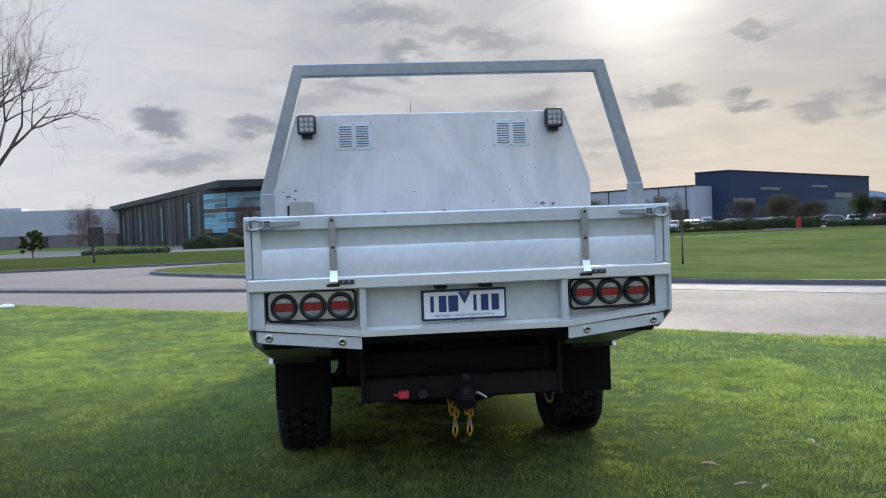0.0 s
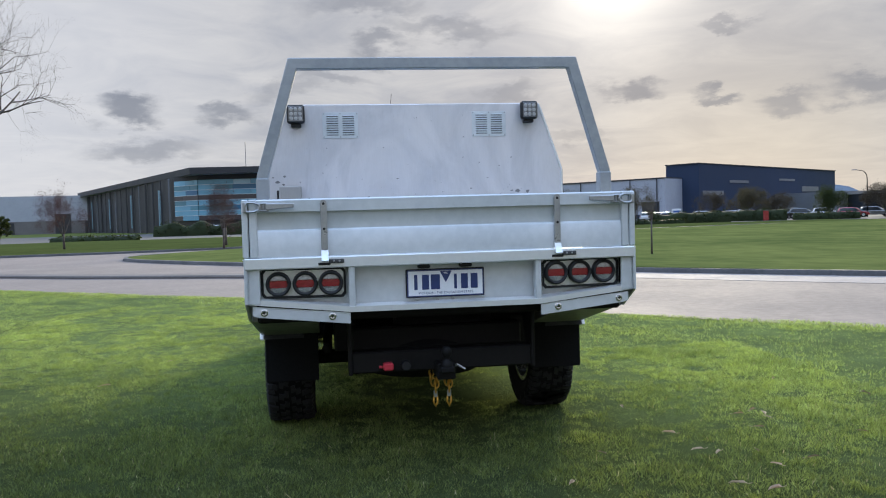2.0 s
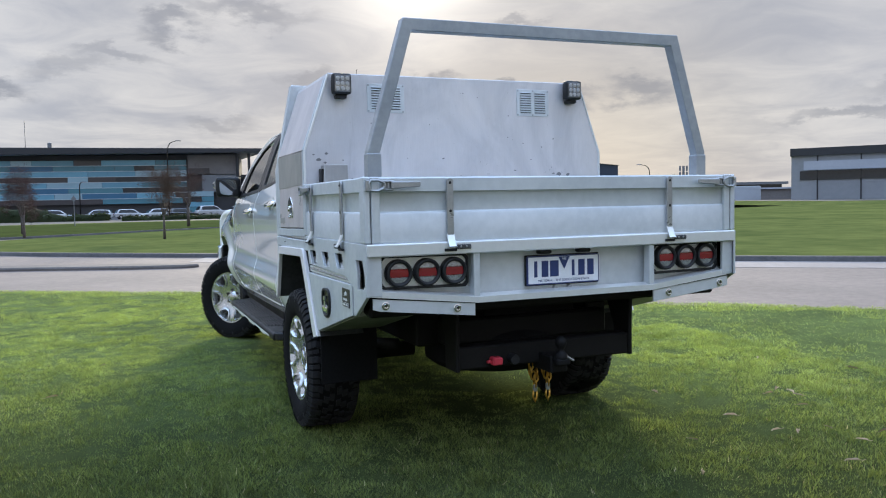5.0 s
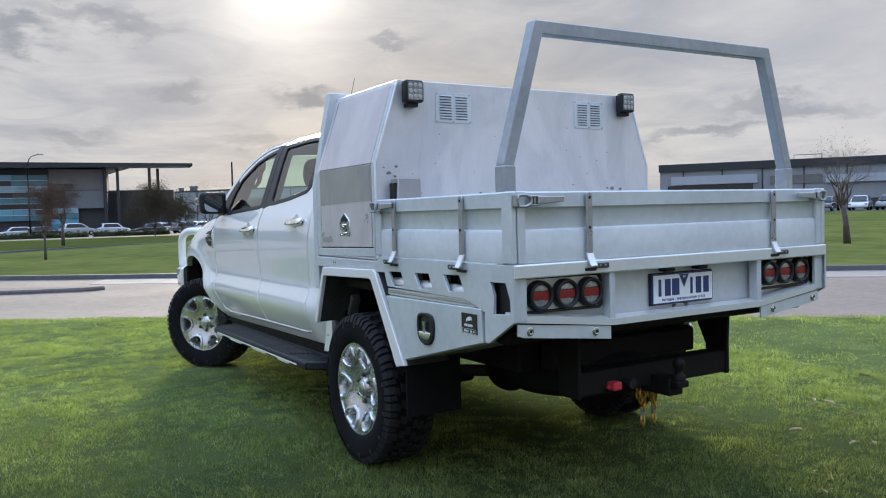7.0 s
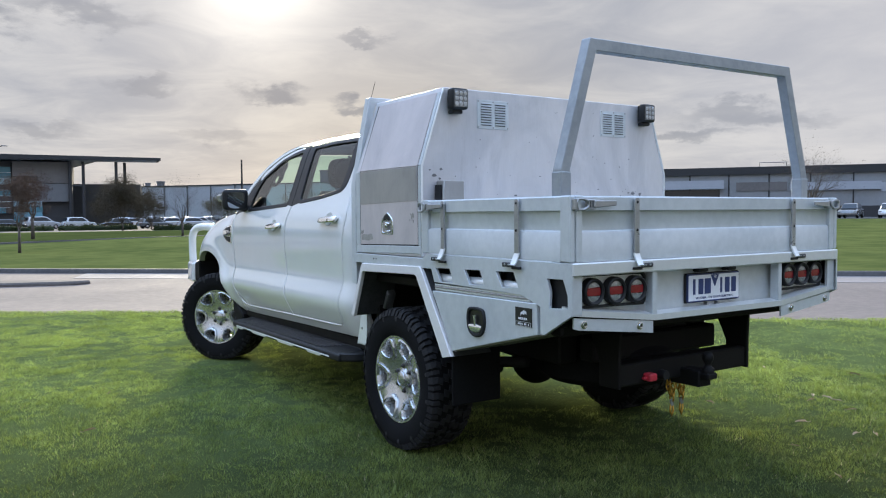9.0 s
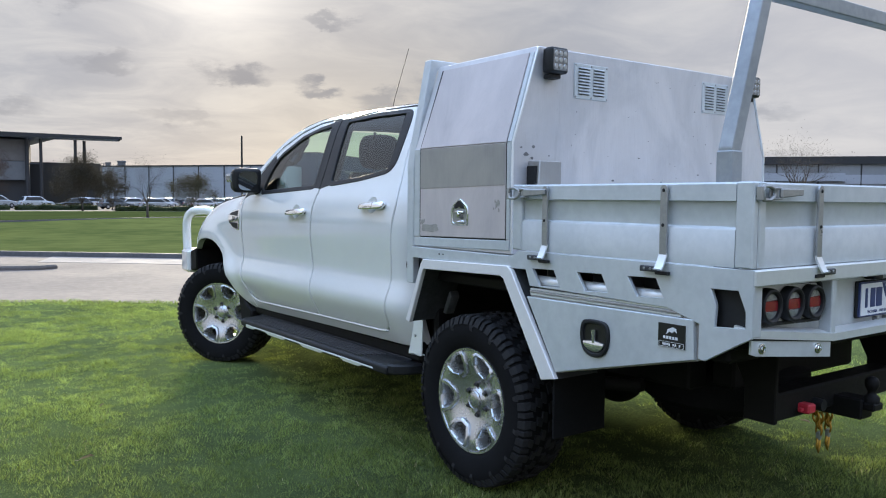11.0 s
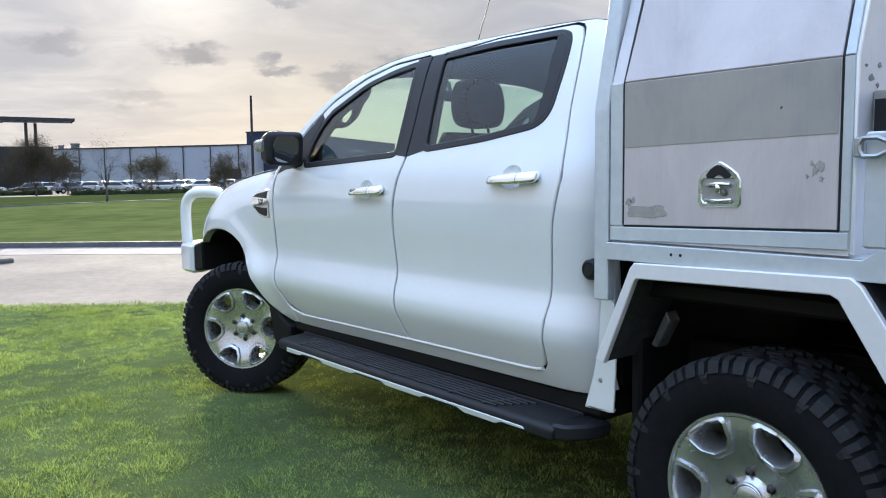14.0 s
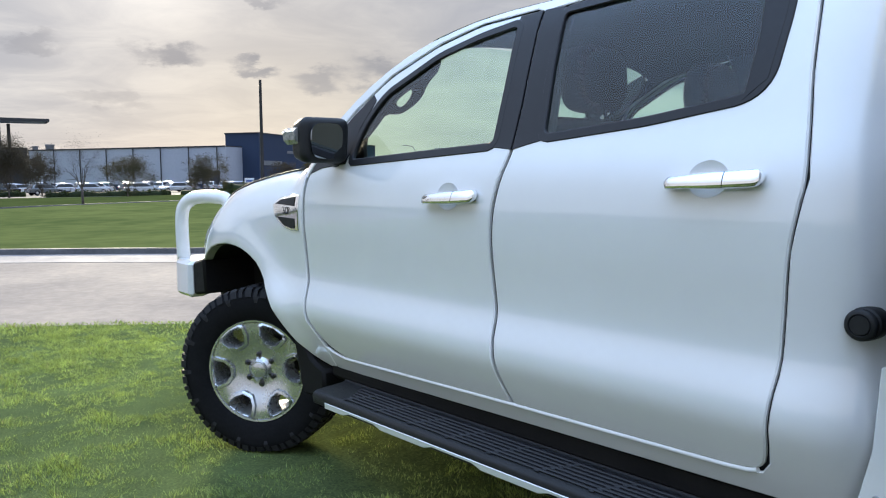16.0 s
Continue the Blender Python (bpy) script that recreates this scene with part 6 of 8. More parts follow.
    prism(bm, [(yy + 0.020, zz + 0.004), (yy + 0.016, zz + 0.020), (yy - 0.004, zz + 0.030), (yy - 0.020, zz + 0.026), (yy - 0.022, zz + 0.012), (yy - 0.012, zz + 0.018), (yy - 0.004, zz + 0.010), (yy + 0.008, zz + 0.014)], "x", s * (X + 0.0082), s * (X + 0.009))
    for k in range(5):
        box(bm, s * (X + 0.0082), s * (X + 0.009), yy + 0.024 - 0.0125 * k, yy + 0.033 - 0.0125 * k, zz - 0.012, zz - 0.002)
    for k in range(9):
        if k not in (4, 7):
            box(bm, s * (X + 0.0082), s * (X + 0.009), yy + 0.030 - 0.0085 * k, yy + 0.036 - 0.0085 * k, zz - 0.034, zz - 0.026)
    for z in (zz - 0.0215, zz - 0.0385):
        box(bm, s * (X + 0.0082), s * (X + 0.009), yy - 0.050, yy + 0.050, z - 0.0006, z + 0.0006)
    for e in (-0.0505, 0.0505):
        box(bm, s * (X + 0.0082), s * (X + 0.009), yy + e - 0.0006, yy + e + 0.0006, zz - 0.0385, zz - 0.0215)
    part("bar", bm, PLATE, label_plate)
    # flare over the rear wheel
    prof_out = [(0.531, 0.702), (0.402, 0.996), (0.386, 1.015), (-0.243, 1.028), (-0.268, 1.010), (-0.540, 0.600)]
    prof_in = [(0.498, 0.692), (0.384, 0.960), (0.376, 0.968), (-0.196, 0.982), (-0.216, 0.972), (-0.460, 0.583)]
    bm = bmesh.new()
    skin(bm, flat(0.012), prof_out + prof_in[::-1], (), 0.06, 0.003, 0.02)
    flare = part("wheel_flare", bm, FLARE, ute, "folded bright aluminium flare over the rear wheel", 30)
    # inner faces take a dark colour that carries the shade under the flare
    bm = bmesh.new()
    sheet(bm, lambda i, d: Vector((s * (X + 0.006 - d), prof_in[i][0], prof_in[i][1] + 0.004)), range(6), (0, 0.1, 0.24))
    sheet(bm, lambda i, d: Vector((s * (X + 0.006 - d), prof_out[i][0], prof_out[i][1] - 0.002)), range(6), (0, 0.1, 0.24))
    part("flare_underside", bm, UNDER, flare, "inner face of the flare, coloured dark for its shade")
    bm = bmesh.new()
    prism(bm, [(0.445, 0.735), (0.42, 0.728), (0.372, 0.82), (0.39, 0.85)], "x", s * 0.735, s * 0.79, 0.004)
    part("flare_stay", bm, LATCH, flare)
    # mud flap behind the wheel
    bm = bmesh.new()
    box(bm, s * 0.632, s * 0.930, -0.512, -0.500, 0.345, 0.640, 0.003)
    part("mud_flap", bm, RUBBER, ute, "black rubber mud flap")
    # underside of the rear corner
    bm = bmesh.new()
    prism(bm, [(-1.30, 0.83), (-1.20, 0.79), (-0.56, 0.79), (-0.56, 0.90), (-1.27, 0.90)], "x", s * 0.55, s * 0.90, 0.004)
    part("corner_underside", bm, STEEL_BLACK, ute, "dark underside of the tray corner")

# ---- canopy ----
C0, C1, CK, CT = -0.226, 0.499, 1.548, 1.966      # back, front, knee and top
CX, CTX = 0.925, 0.785                            # half widths below the knee and at the top
bm = bmesh.new()
body_section = [(-CX, 1.072), (-CX, CK), (-CTX, CT), (CTX, CT), (CX, CK), (CX, 1.072)]
prism(bm, body_section, "y", C0, C1, 0.004)
canopy = part("canopy", bm, ALLOY_SHEET, ute, "weathered aluminium canopy box with sloping upper sides", 30)
bm = bmesh.new()
sec = [(-CX - 0.008, 0.885), (-CX - 0.008, 1.475), (-CTX - 0.045, 2.0), (CTX + 0.045, 2.0), (CX + 0.008, 1.475), (CX + 0.008, 0.885), (CX - 0.03, 0.885), (CX - 0.03, 1.465), (CTX, 1.955), (-CTX, 1.955), (-CX + 0.03, 1.465), (-CX + 0.03, 0.885)]
prism(bm, sec, "y", C1 + 0.005, C1 + 0.060, 0.004)
part("front_frame", bm, ALLOY, canopy, "square aluminium frame in front of the canopy", 30)
for s in (-1, 1):
    slope = Vector((s * (CTX - CX), 0, CT - CK)).normalized()
    outn = Vector((s * abs(slope.z), 0, abs(slope.x)))

    def can_face(p, d):
        """Canopy side: p is (y, way up along the side)."""
        y, h = p
        if h <= CK:
            return Vector((s * (CX + 0.007 - d), y, h))
        q = Vector((s * CX, y, CK)) + slope * (h - CK) + outn * (0.007 - d)
        return q
    bm = bmesh.new()
    for loop in ([(0.443, 1.125), (-0.196, 1.138), (-0.196, CK - 0.001), (0.443, CK - 0.001)], [(0.443, CK + 0.001), (-0.196, CK + 0.001), (-0.190, CK + 0.412), (0.436, CK + 0.412)]):
        skin(bm, can_face, loop, (), 0.07, 0.002, 0.012)
    door = part("canopy_door", bm, ALLOY_DOOR, canopy, "aluminium canopy side door, closed, with scuffed corner", 30)
    bm = bmesh.new()
    skin(bm, lambda p, d: can_face(p, d - 0.0015), [(0.441, 1.356), (-0.194, 1.369), (-0.194, CK - 0.002), (0.441, CK - 0.002)], (), 0.1, 0.0005, 0.001)
    part("bare_band", bm, ALLOY_DULL, door, "dull bare metal band", 30)
    bm = bmesh.new()
    rng = random.Random(4)
    blob = smooth_loop([(0.363 + 0.072 * math.copysign(abs(math.cos(a)) ** 0.5, math.cos(a)) * rng.uniform(0.75, 1.12), 1.168 + 0.019 * math.copysign(abs(math.sin(a)) ** 0.5, math.sin(a)) * rng.uniform(0.7, 1.2)) for a in [2 * math.pi * i / 22 for i in range(22)]], 1)
    skin(bm, lambda p, d: can_face(p, d - 0.0015), blob, (), 0.03, 0.0005, 0.001)
    part("scuff", bm, SCUFF, door, "bare scuff mark", 30)
    for cy, cz, r in ((-0.152, 1.292, 0.011), (-0.138, 1.280, 0.008), (-0.156, 1.262, 0.007), (-0.130, 1.300, 0.005), (0.424, 1.192, 0.010), (0.410, 1.200, 0.007), (-0.12, 1.268, 0.004), (-0.05, 1.44, 0.003)):
        bm = bmesh.new()
        skin(bm, lambda p, d: can_face(p, d - 0.0015), [(cy + r * rng.uniform(0.35, 1.5) * math.cos(a), cz + r * rng.uniform(0.5, 2.1) * math.sin(a)) for a in [2 * math.pi * i / 13 for i in range(13)]], (), 0.03, 0.0003, 0.001)
        part("scuff", bm, SCUFF, door, "small bare scuff mark", 30)
    # black shut line round the door
    bm = bmesh.new()
    for y, zb in ((0.4465, 1.123), (-0.1995, 1.136)):
        for z0, z1 in ((zb, CK), (CK, CK + 0.412)):
            a, b = can_face((y, z0), 0.006), can_face((y, z1), 0.006)
            tube(bm, [a, b], 0.0032, 4, True)
    tube(bm, [can_face((0.446, 1.1222), 0.006), can_face((-0.199, 1.1352), 0.006)], 0.0032, 4, True)
    part("shut_line", bm, BLACK, door)
    bm = bmesh.new()
    skin(bm, can_face, [(0.496, 1.076), (-0.224, 1.090), (-0.224, 1.132), (0.496, 1.118)], (), 0.1, 0.003, 0.01)
    for loop in ([(0.496, 1.122), (0.450, 1.122), (0.450, CK), (0.496, CK)], [(-0.203, 1.136), (-0.226, 1.136), (-0.226, CK), (-0.203, CK)], [(-0.203, CK + 0.002), (-0.226, CK + 0.002), (-0.220, CK + 0.412), (-0.197, CK + 0.412)]):
        skin(bm, can_face, loop, (), 0.1, 0.002, 0.01)
    part("door_frame", bm, ALLOY, canopy, "aluminium frame below the canopy door")
    # T-latch
    bm = bmesh.new()
    lp = smooth_loop(spaced([(0.186, 1.186), (0.186, 1.268), (0.150, 1.296), (0.121, 1.312), (0.092, 1.296), (0.056, 1.268), (0.056, 1.186)], 0.03), 1)
    well = smooth_loop(spaced([(0.172, 1.198), (0.172, 1.262), (0.070, 1.262), (0.070, 1.198)], 0.025), 1)
    skin(bm, lambda p, d: can_face(p, d - 0.005), lp, [well], 0.03, 0.003, 0.010)
    tl = part("door_latch", bm, SATIN, door, "stainless recessed folding latch", 30)
    bm = bmesh.new()
    skin(bm, lambda p, d: can_face(p, d - 0.001), ring_of(well, 0.003), (), 0.05, 0.001, 0.002)
    part("latch_bowl", bm, STEEL, tl, "steel latch bowl")
    bm = bmesh.new()
    skin(bm, lambda p, d: can_face(p, d - 0.008), smooth_loop([(0.162, 1.268), (0.148, 1.288), (0.121, 1.303), (0.094, 1.288), (0.080, 1.268), (0.100, 1.262), (0.121, 1.274), (0.142, 1.262)], 1), (), 0.03, 0.002, 0.006)
    part("latch_cover", bm, BLACK, tl, "black pointed cover above the latch")
    bm = bmesh.new()
    tube(bm, [(s * (CX + 0.014), 0.156, 1.246), (s * (CX + 0.017), 0.121, 1.249), (s * (CX + 0.014), 0.086, 1.246)], 0.0065, 8)
    tube(bm, [(s * (CX + 0.013), 0.160, 1.206), (s * (CX + 0.015), 0.121, 1.203), (s * (CX + 0.013), 0.082, 1.206)], 0.005, 8)
    tube(bm, [(s * (CX + 0.015), 0.121, 1.249), (s * (CX + 0.013), 0.119, 1.225)], 0.009, 8)
    part("latch_bar", bm, CHROME, tl, "chrome folding handle", True)
    bm = bmesh.new()
    lathe(bm, [(0, s * 0.011), (0.009, s * 0.009), (0.011, 0)], "x", (s * (CX + 0.006), 0.106, 1.226), 12)
    part("key_barrel", bm, LATCH, tl, "dark key barrel")
    # edge trim of the back face
    bm = bmesh.new()
    tube(bm, [(s * (CX - 0.004), C0 - 0.002, 1.08), (s * (CX - 0.004), C0 - 0.002, CK), (s * (CTX - 0.003), C0 - 0.002, CT - 0.004)], 0.006, 6)
    part("corner_bead", bm, ALLOY_BRIGHT, canopy)

# back face: louvres, lamps, power box and scratches
for vx in (-0.458, 0.462):
    zc = 1.839
    bm = bmesh.new()
    box(bm, vx - 0.108, vx + 0.108, C0 - 0.004, C0 + 0.0, zc - 0.078, zc + 0.078, 0.0015)
    vent = part("louvre_vent", bm, ALLOY, canopy, "riveted aluminium louvre vent")
    for col in (-0.048, 0.048):
        for r in range(9):
            z = zc - 0.056 + 0.014 * r
            bm = bmesh.new()
            sheet(bm, lambda a, xx: Vector((xx, C0 - 0.004 - 0.007 * math.sin(a), z + 0.0065 - 0.005 * (1 - math.cos(a)))), (0.0, 0.5, 1.0, 1.57), (vx + col - 0.036, vx + col + 0.036))
            part("louvre", bm, ALLOY, vent, "", False)
            # dark strip painted in for the shaded opening below each louvre
            bm = bmesh.new()
            box(bm, vx + col - 0.035, vx + col + 0.035, C0 - 0.0052, C0 - 0.0035, z - 0.0042, z - 0.0004)
            part("slot", bm, UNDER, vent, "", False)
    for px in (-0.1, 0, 0.1):
        for pz in (-0.07, 0.07):
            bm = bmesh.new()
            lathe(bm, [(0, -0.003), (0.004, -0.002), (0.005, 0)], "y", (vx + px, C0 - 0.004, zc + pz), 8)
            part("rivet", bm, STEEL, vent)
for lx, zc in ((-0.722, 1.902), (0.708, 1.915)):
    bm = bmesh.new()
    box(bm, lx - 0.052, lx + 0.052, C0 - 0.075, C0 - 0.022, zc - 0.055, zc + 0.055, 0.014, 3)
    box(bm, lx - 0.03, lx + 0.03, C0 - 0.05, C0 + 0.0, zc - 0.075, zc - 0.055, 0.004)
    box(bm, lx - 0.045, lx + 0.045, C0 - 0.024, C0 - 0.012, zc - 0.05, zc + 0.05, 0.004)
    lamp = part("work_light", bm, BLACK, ute, "square black work light on the canopy")
    bm = bmesh.new()
    box(bm, lx - 0.042, lx + 0.042, C0 - 0.0775, C0 - 0.0745, zc - 0.044, zc + 0.044, 0.0012)
    face = part("lens", bm, LED, lamp, "grey ribbed lens")
    for i in range(3):
        for j in range(3):
            bm = bmesh.new()
            lathe(bm, [(0.0, -0.003), (0.009, -0.0025), (0.0115, 0.0)], "y", (lx - 0.026 + 0.026 * i, C0 - 0.0775, zc - 0.027 + 0.027 * j), 10)
            part("reflector", bm, STEEL, face, "", 40)
bm = bmesh.new()
prism(bm, [(-0.842, 1.30), (-0.704, 1.30), (-0.704, 1.472), (-0.832, 1.472)], "y", C0 - 0.075, C0, 0.004)
pb = part("cable_box", bm, ALLOY_DULL, canopy, "small grey folded cable box on the canopy")
# black block on the box's side, in place of a shaded opening
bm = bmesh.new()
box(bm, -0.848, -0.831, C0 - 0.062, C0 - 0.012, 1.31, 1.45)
part("opening_shade", bm, BLACK, pb)
bm = bmesh.new()
rng = random.Random(9)
for cx, cz, r in ((-0.845, 1.500, 0.018), (-0.80, 1.535, 0.012), (-0.81, 1.485, 0.010), (-0.87, 1.53, 0.008), (-0.71, 1.50, 0.006), (-0.12, 1.51, 0.008), (0.60, 1.42, 0.012), (0.64, 1.417, 0.02), (0.70, 1.412, 0.018), (0.60, 1.63, 0.006),
                  (-0.20, 1.70, 0.005), (0.30, 1.76, 0.006), (0.52, 1.58, 0.008), (-0.30, 1.40, 0.01), (0.05, 1.395, 0.012), (-0.55, 1.60, 0.004), (0.34, 1.44, 0.007), (-0.66, 1.40, 0.006), (0.10, 1.86, 0.004)) + tuple((rng.uniform(-0.72, 0.72), rng.uniform(1.40, 1.92), rng.uniform(0.002, 0.006)) for _ in range(26)):
    loop = smooth_loop([(cx + r * math.cos(a) * rng.uniform(0.4, 1.2), cz + r * 0.6 * math.sin(a) * rng.uniform(0.3, 1.3)) for a in [2 * math.pi * i / 9 for i in range(9)]], 1)
    bm = bmesh.new()
    prism(bm, loop, "y", C0 - 0.0014, C0 + 0.0006)
    part("scratch", bm, DENT, canopy, "dark bare scratch", False)

# rear ladder rack
bm = bmesh.new()
y = -1.228
frame_line = [(-0.856, y, 1.08), (-0.856, y, 1.478), (-0.698, y, 2.016), (0.684, y, 2.024), (0.844, y, 1.480), (0.844, y, 1.08)]
prev = None
t = 0.026
sides = []
for i, p in enumerate(frame_line):
    q = Vector((p[0], p[2]))
    a = (q - Vector((frame_line[i - 1][0], frame_line[i - 1][2]))).normalized() if i else None
    b = (Vector((frame_line[i + 1][0], frame_line[i + 1][2])) - q).normalized() if i + 1 < len(frame_line) else None
    d = ((a or b) + (b or a)).normalized()
    nrm = Vector((-d.y, d.x)) * (t / max(0.4, d.dot(a or b)))
    sides.append((q + nrm, q - nrm))
for k, (o, i2) in enumerate(sides):
    ring = [bm.verts.new((o.x, y - t, o.y)), bm.verts.new((o.x, y + t, o.y)), bm.verts.new((i2.x, y + t, i2.y)), bm.verts.new((i2.x, y - t, i2.y))]
    if prev:
        for j in range(4):
            bm.faces.new((prev[j], prev[(j + 1) % 4], ring[(j + 1) % 4], ring[j]))
    else:
        bm.faces.new(ring)
    prev = ring
bm.faces.new(prev[::-1])
bmesh.ops.recalc_face_normals(bm, faces=bm.faces[:])
bmesh.ops.bevel(bm, geom=bm.edges[:], offset=0.003, segments=1, affect="EDGES", profile=0.5)
rack = part("ladder_rack", bm, RACK, ute, "square tube aluminium ladder rack hoop", False)
for x in (-0.856, 0.844):
    bm = bmesh.new()
    box(bm, x - 0.030, x + 0.030, y - 0.030, y + 0.030, 1.08, 1.472, 0.004)
    part("rack_sleeve", bm, RACK, rack, "square sleeve for the rack post")

# ---- underside ----
for s in (-1, 1):
    bm = bmesh.new()
    box(bm, s * 0.42, s * 0.54, -0.86, 3.9, 0.56, 0.72, 0.01)
    part("chassis_rail", bm, STEEL_BLACK, ute, "black chassis rail")
for yy in (-0.95, -0.2, 0.6, 1.6, 2.6, 3.4):
    bm = bmesh.new()
    box(bm, -0.45, 0.45, yy - 0.05, yy + 0.05, 0.58, 0.70, 0.01)
    part("cross_member", bm, STEEL_BLACK, ute, "black cross member")
bm = bmesh.new()
box(bm, -0.9, 0.9, -1.28, -1.2, 0.78, 0.94, 0.01)
part("rear_beam", bm, STEEL_BLACK, ute, "black rear beam under the tray")
bm = bmesh.new()
box(bm, -0.85, 0.85, -1.15, 0.5, 0.90, 0.955, 0.01)
part("under_tray", bm, STEEL_BLACK, ute, "dark underside of the tray")
bm = bmesh.new()
tube(bm, [(-0.72, 0, 0.395), (-0.25, 0, 0.395)], 0.045, 12)
tube(bm, [(0.25, 0, 0.395), (0.72, 0, 0.395)], 0.045, 12)
bmesh.ops.create_uvsphere(bm, u_segments=20, v_segments=12, radius=0.15, matrix=pose(0.05, 0.02, 0.40))
tube(bm, [(0.05, 0.1, 0.42), (0.05, 1.9, 0.52)], 0.04, 10)
for s in (-1, 1):
    tube(bm, [(s * 0.58, -0.66, 0.55), (s * 0.58, 0, 0.46), (s * 0.58, 0.66, 0.55)], 0.03, 6)
part("rear_axle", bm, STEEL_BLACK, ute, "black rear axle with leaf springs", True)
bm = bmesh.new()
tube(bm, [(-0.72, 3.34, 0.38), (0.72, 3.34, 0.38)], 0.035, 10)
box(bm, -0.3, 0.3, 2.5, 3.6, 0.35, 0.62, 0.05, 2)
part("front_axle", bm, STEEL_BLACK, ute, "dark front axle and gearbox")
bm = bmesh.new()
lathe(bm, [(0, -0.40), (0.13, -0.39), (0.15, -0.36), (0.15, 0.10), (0.13, 0.125), (0, 0.13)], "x", (0.18, -0.80, 0.66), 24)
part("water_tank", bm, STEEL_BLACK, ute, "black round tank under the tray", 40)
bm = bmesh.new()
lathe(bm, [(0.18, -0.10), (0.31, -0.105), (0.355, -0.07), (0.36, 0.0), (0.355, 0.07), (0.31, 0.105), (0.18, 0.10)], "z", (-0.05, -0.68, 0.53), 40, True)
lathe(bm, [(0.0, -0.03), (0.17, -0.03), (0.19, -0.08), (0.2, 0.06), (0, 0.06)], "z", (-0.05, -0.68, 0.53), 32)
part("spare_wheel", bm, RUBBER, ute, "black spare wheel slung under the tray", 40)
# tow bar
bm = bmesh.new()
box(bm, -0.46, 0.46, -1.18, -1.08, 0.495, 0.600, 0.008)
tow = part("tow_bar", bm, STEEL_BLACK, ute, "black steel tow bar")
for s in (-1, 1):
    bm = bmesh.new()
    prism(bm, [(-1.20, 0.84), (-1.02, 0.84), (-1.00, 0.74), (-1.06, 0.62), (-1.06, 0.490), (-1.19, 0.490), (-1.19, 0.655)], "x", s * 0.455, s * 0.475, 0.004)
    part("side_plate", bm, STEEL_BLACK, tow, "folded side plate")
bm = bmesh.new()
box(bm, -0.045, 0.045, -1.29, -1.10, 0.465, 0.545, 0.006)
box(bm, -0.035, 0.035, -1.335, -1.28, 0.505, 0.535, 0.006)
part("tongue", bm, STEEL_BLACK, tow, "square tongue")
bm = bmesh.new()
lathe(bm, [(0, 0.10), (0.015, 0.098), (0.025, 0.085), (0.027, 0.068), (0.02, 0.05), (0.014, 0.04), (0.018, 0.03), (0.03, 0.02), (0.03, 0.0)], "z", (0.0, -1.305, 0.535), 20)
part("tow_ball", bm, STEEL_BLACK, tow, "black covered tow ball", True)
bm = bmesh.new()
tube(bm, [(0.03, -1.24, 0.515), (0.06, -1.25, 0.53), (0.10, -1.25, 0.505)], 0.006, 6)
part("hitch_pin", bm, STEEL, tow)
bm = bmesh.new()
box(bm, -0.305, -0.255, -1.225, -1.17, 0.512, 0.548, 0.006)
box(bm, -0.325, -0.305, -1.205, -1.19, 0.522, 0.534, 0.002)
part("trailer_plug", bm, PINK, tow, "red trailer plug")
bm = bmesh.new()
lathe(bm, [(0, -0.03), (0.022, -0.03), (0.025, 0.0), (0.025, 0.06), (0, 0.06)], "y", (-0.19, -1.19, 0.53), 16)
part("trailer_socket", bm, BLACK, tow)


def ring_link(bm, at, flip, long=0.021, wide=0.012, wire=0.0045):
    pts = []
    for i in range(13):
        a = 2 * math.pi * i / 12
        c, d = math.cos(a) * wide, math.sin(a) * long
        pts.append((at[0] + (c if flip else 0), at[1] + (0 if flip else c), at[2] + d))
    tube(bm, pts, wire, 6, cap=False)


for x in (-0.040, 0.030):
    bm = bmesh.new()
    pts = [(x - 0.014, -1.115, 0.470), (x - 0.020, -1.118, 0.445), (x - 0.006, -1.12, 0.422), (x + 0.012, -1.12, 0.435), (x + 0.010, -1.12, 0.410), (x + 0.004, -1.12, 0.384)]
    for i, p in enumerate(pts):
        ring_link(bm, p, i % 2 == 0)
    chain = part("safety_chain", bm, GOLD, tow, "yellow zinc safety chain", True)
    bm = bmesh.new()
    box(bm, x - 0.006, x + 0.014, -1.128, -1.112, 0.345, 0.378, 0.003)
    part("shackle_pin", bm, STEEL, chain, "bright shackle")
    bm = bmesh.new()
    tube(bm, [(x - 0.004, -1.12, 0.352), (x - 0.008, -1.12, 0.32), (x + 0.004, -1.12, 0.298), (x + 0.014, -1.12, 0.318), (x + 0.012, -1.12, 0.352)], 0.005, 8)
    part("hook", bm, GOLD, chain, "yellow hook", True)
bm = bmesh.new()
tube(bm, [(0.70, -1.30, 0.86), (0.74, -1.27, 0.80), (0.80, -1.22, 0.815), (0.84, -1.1, 0.86)], 0.006, 6)
part("loose_cable", bm, BLACK, ute, "thin black cable hanging under the tray", True)

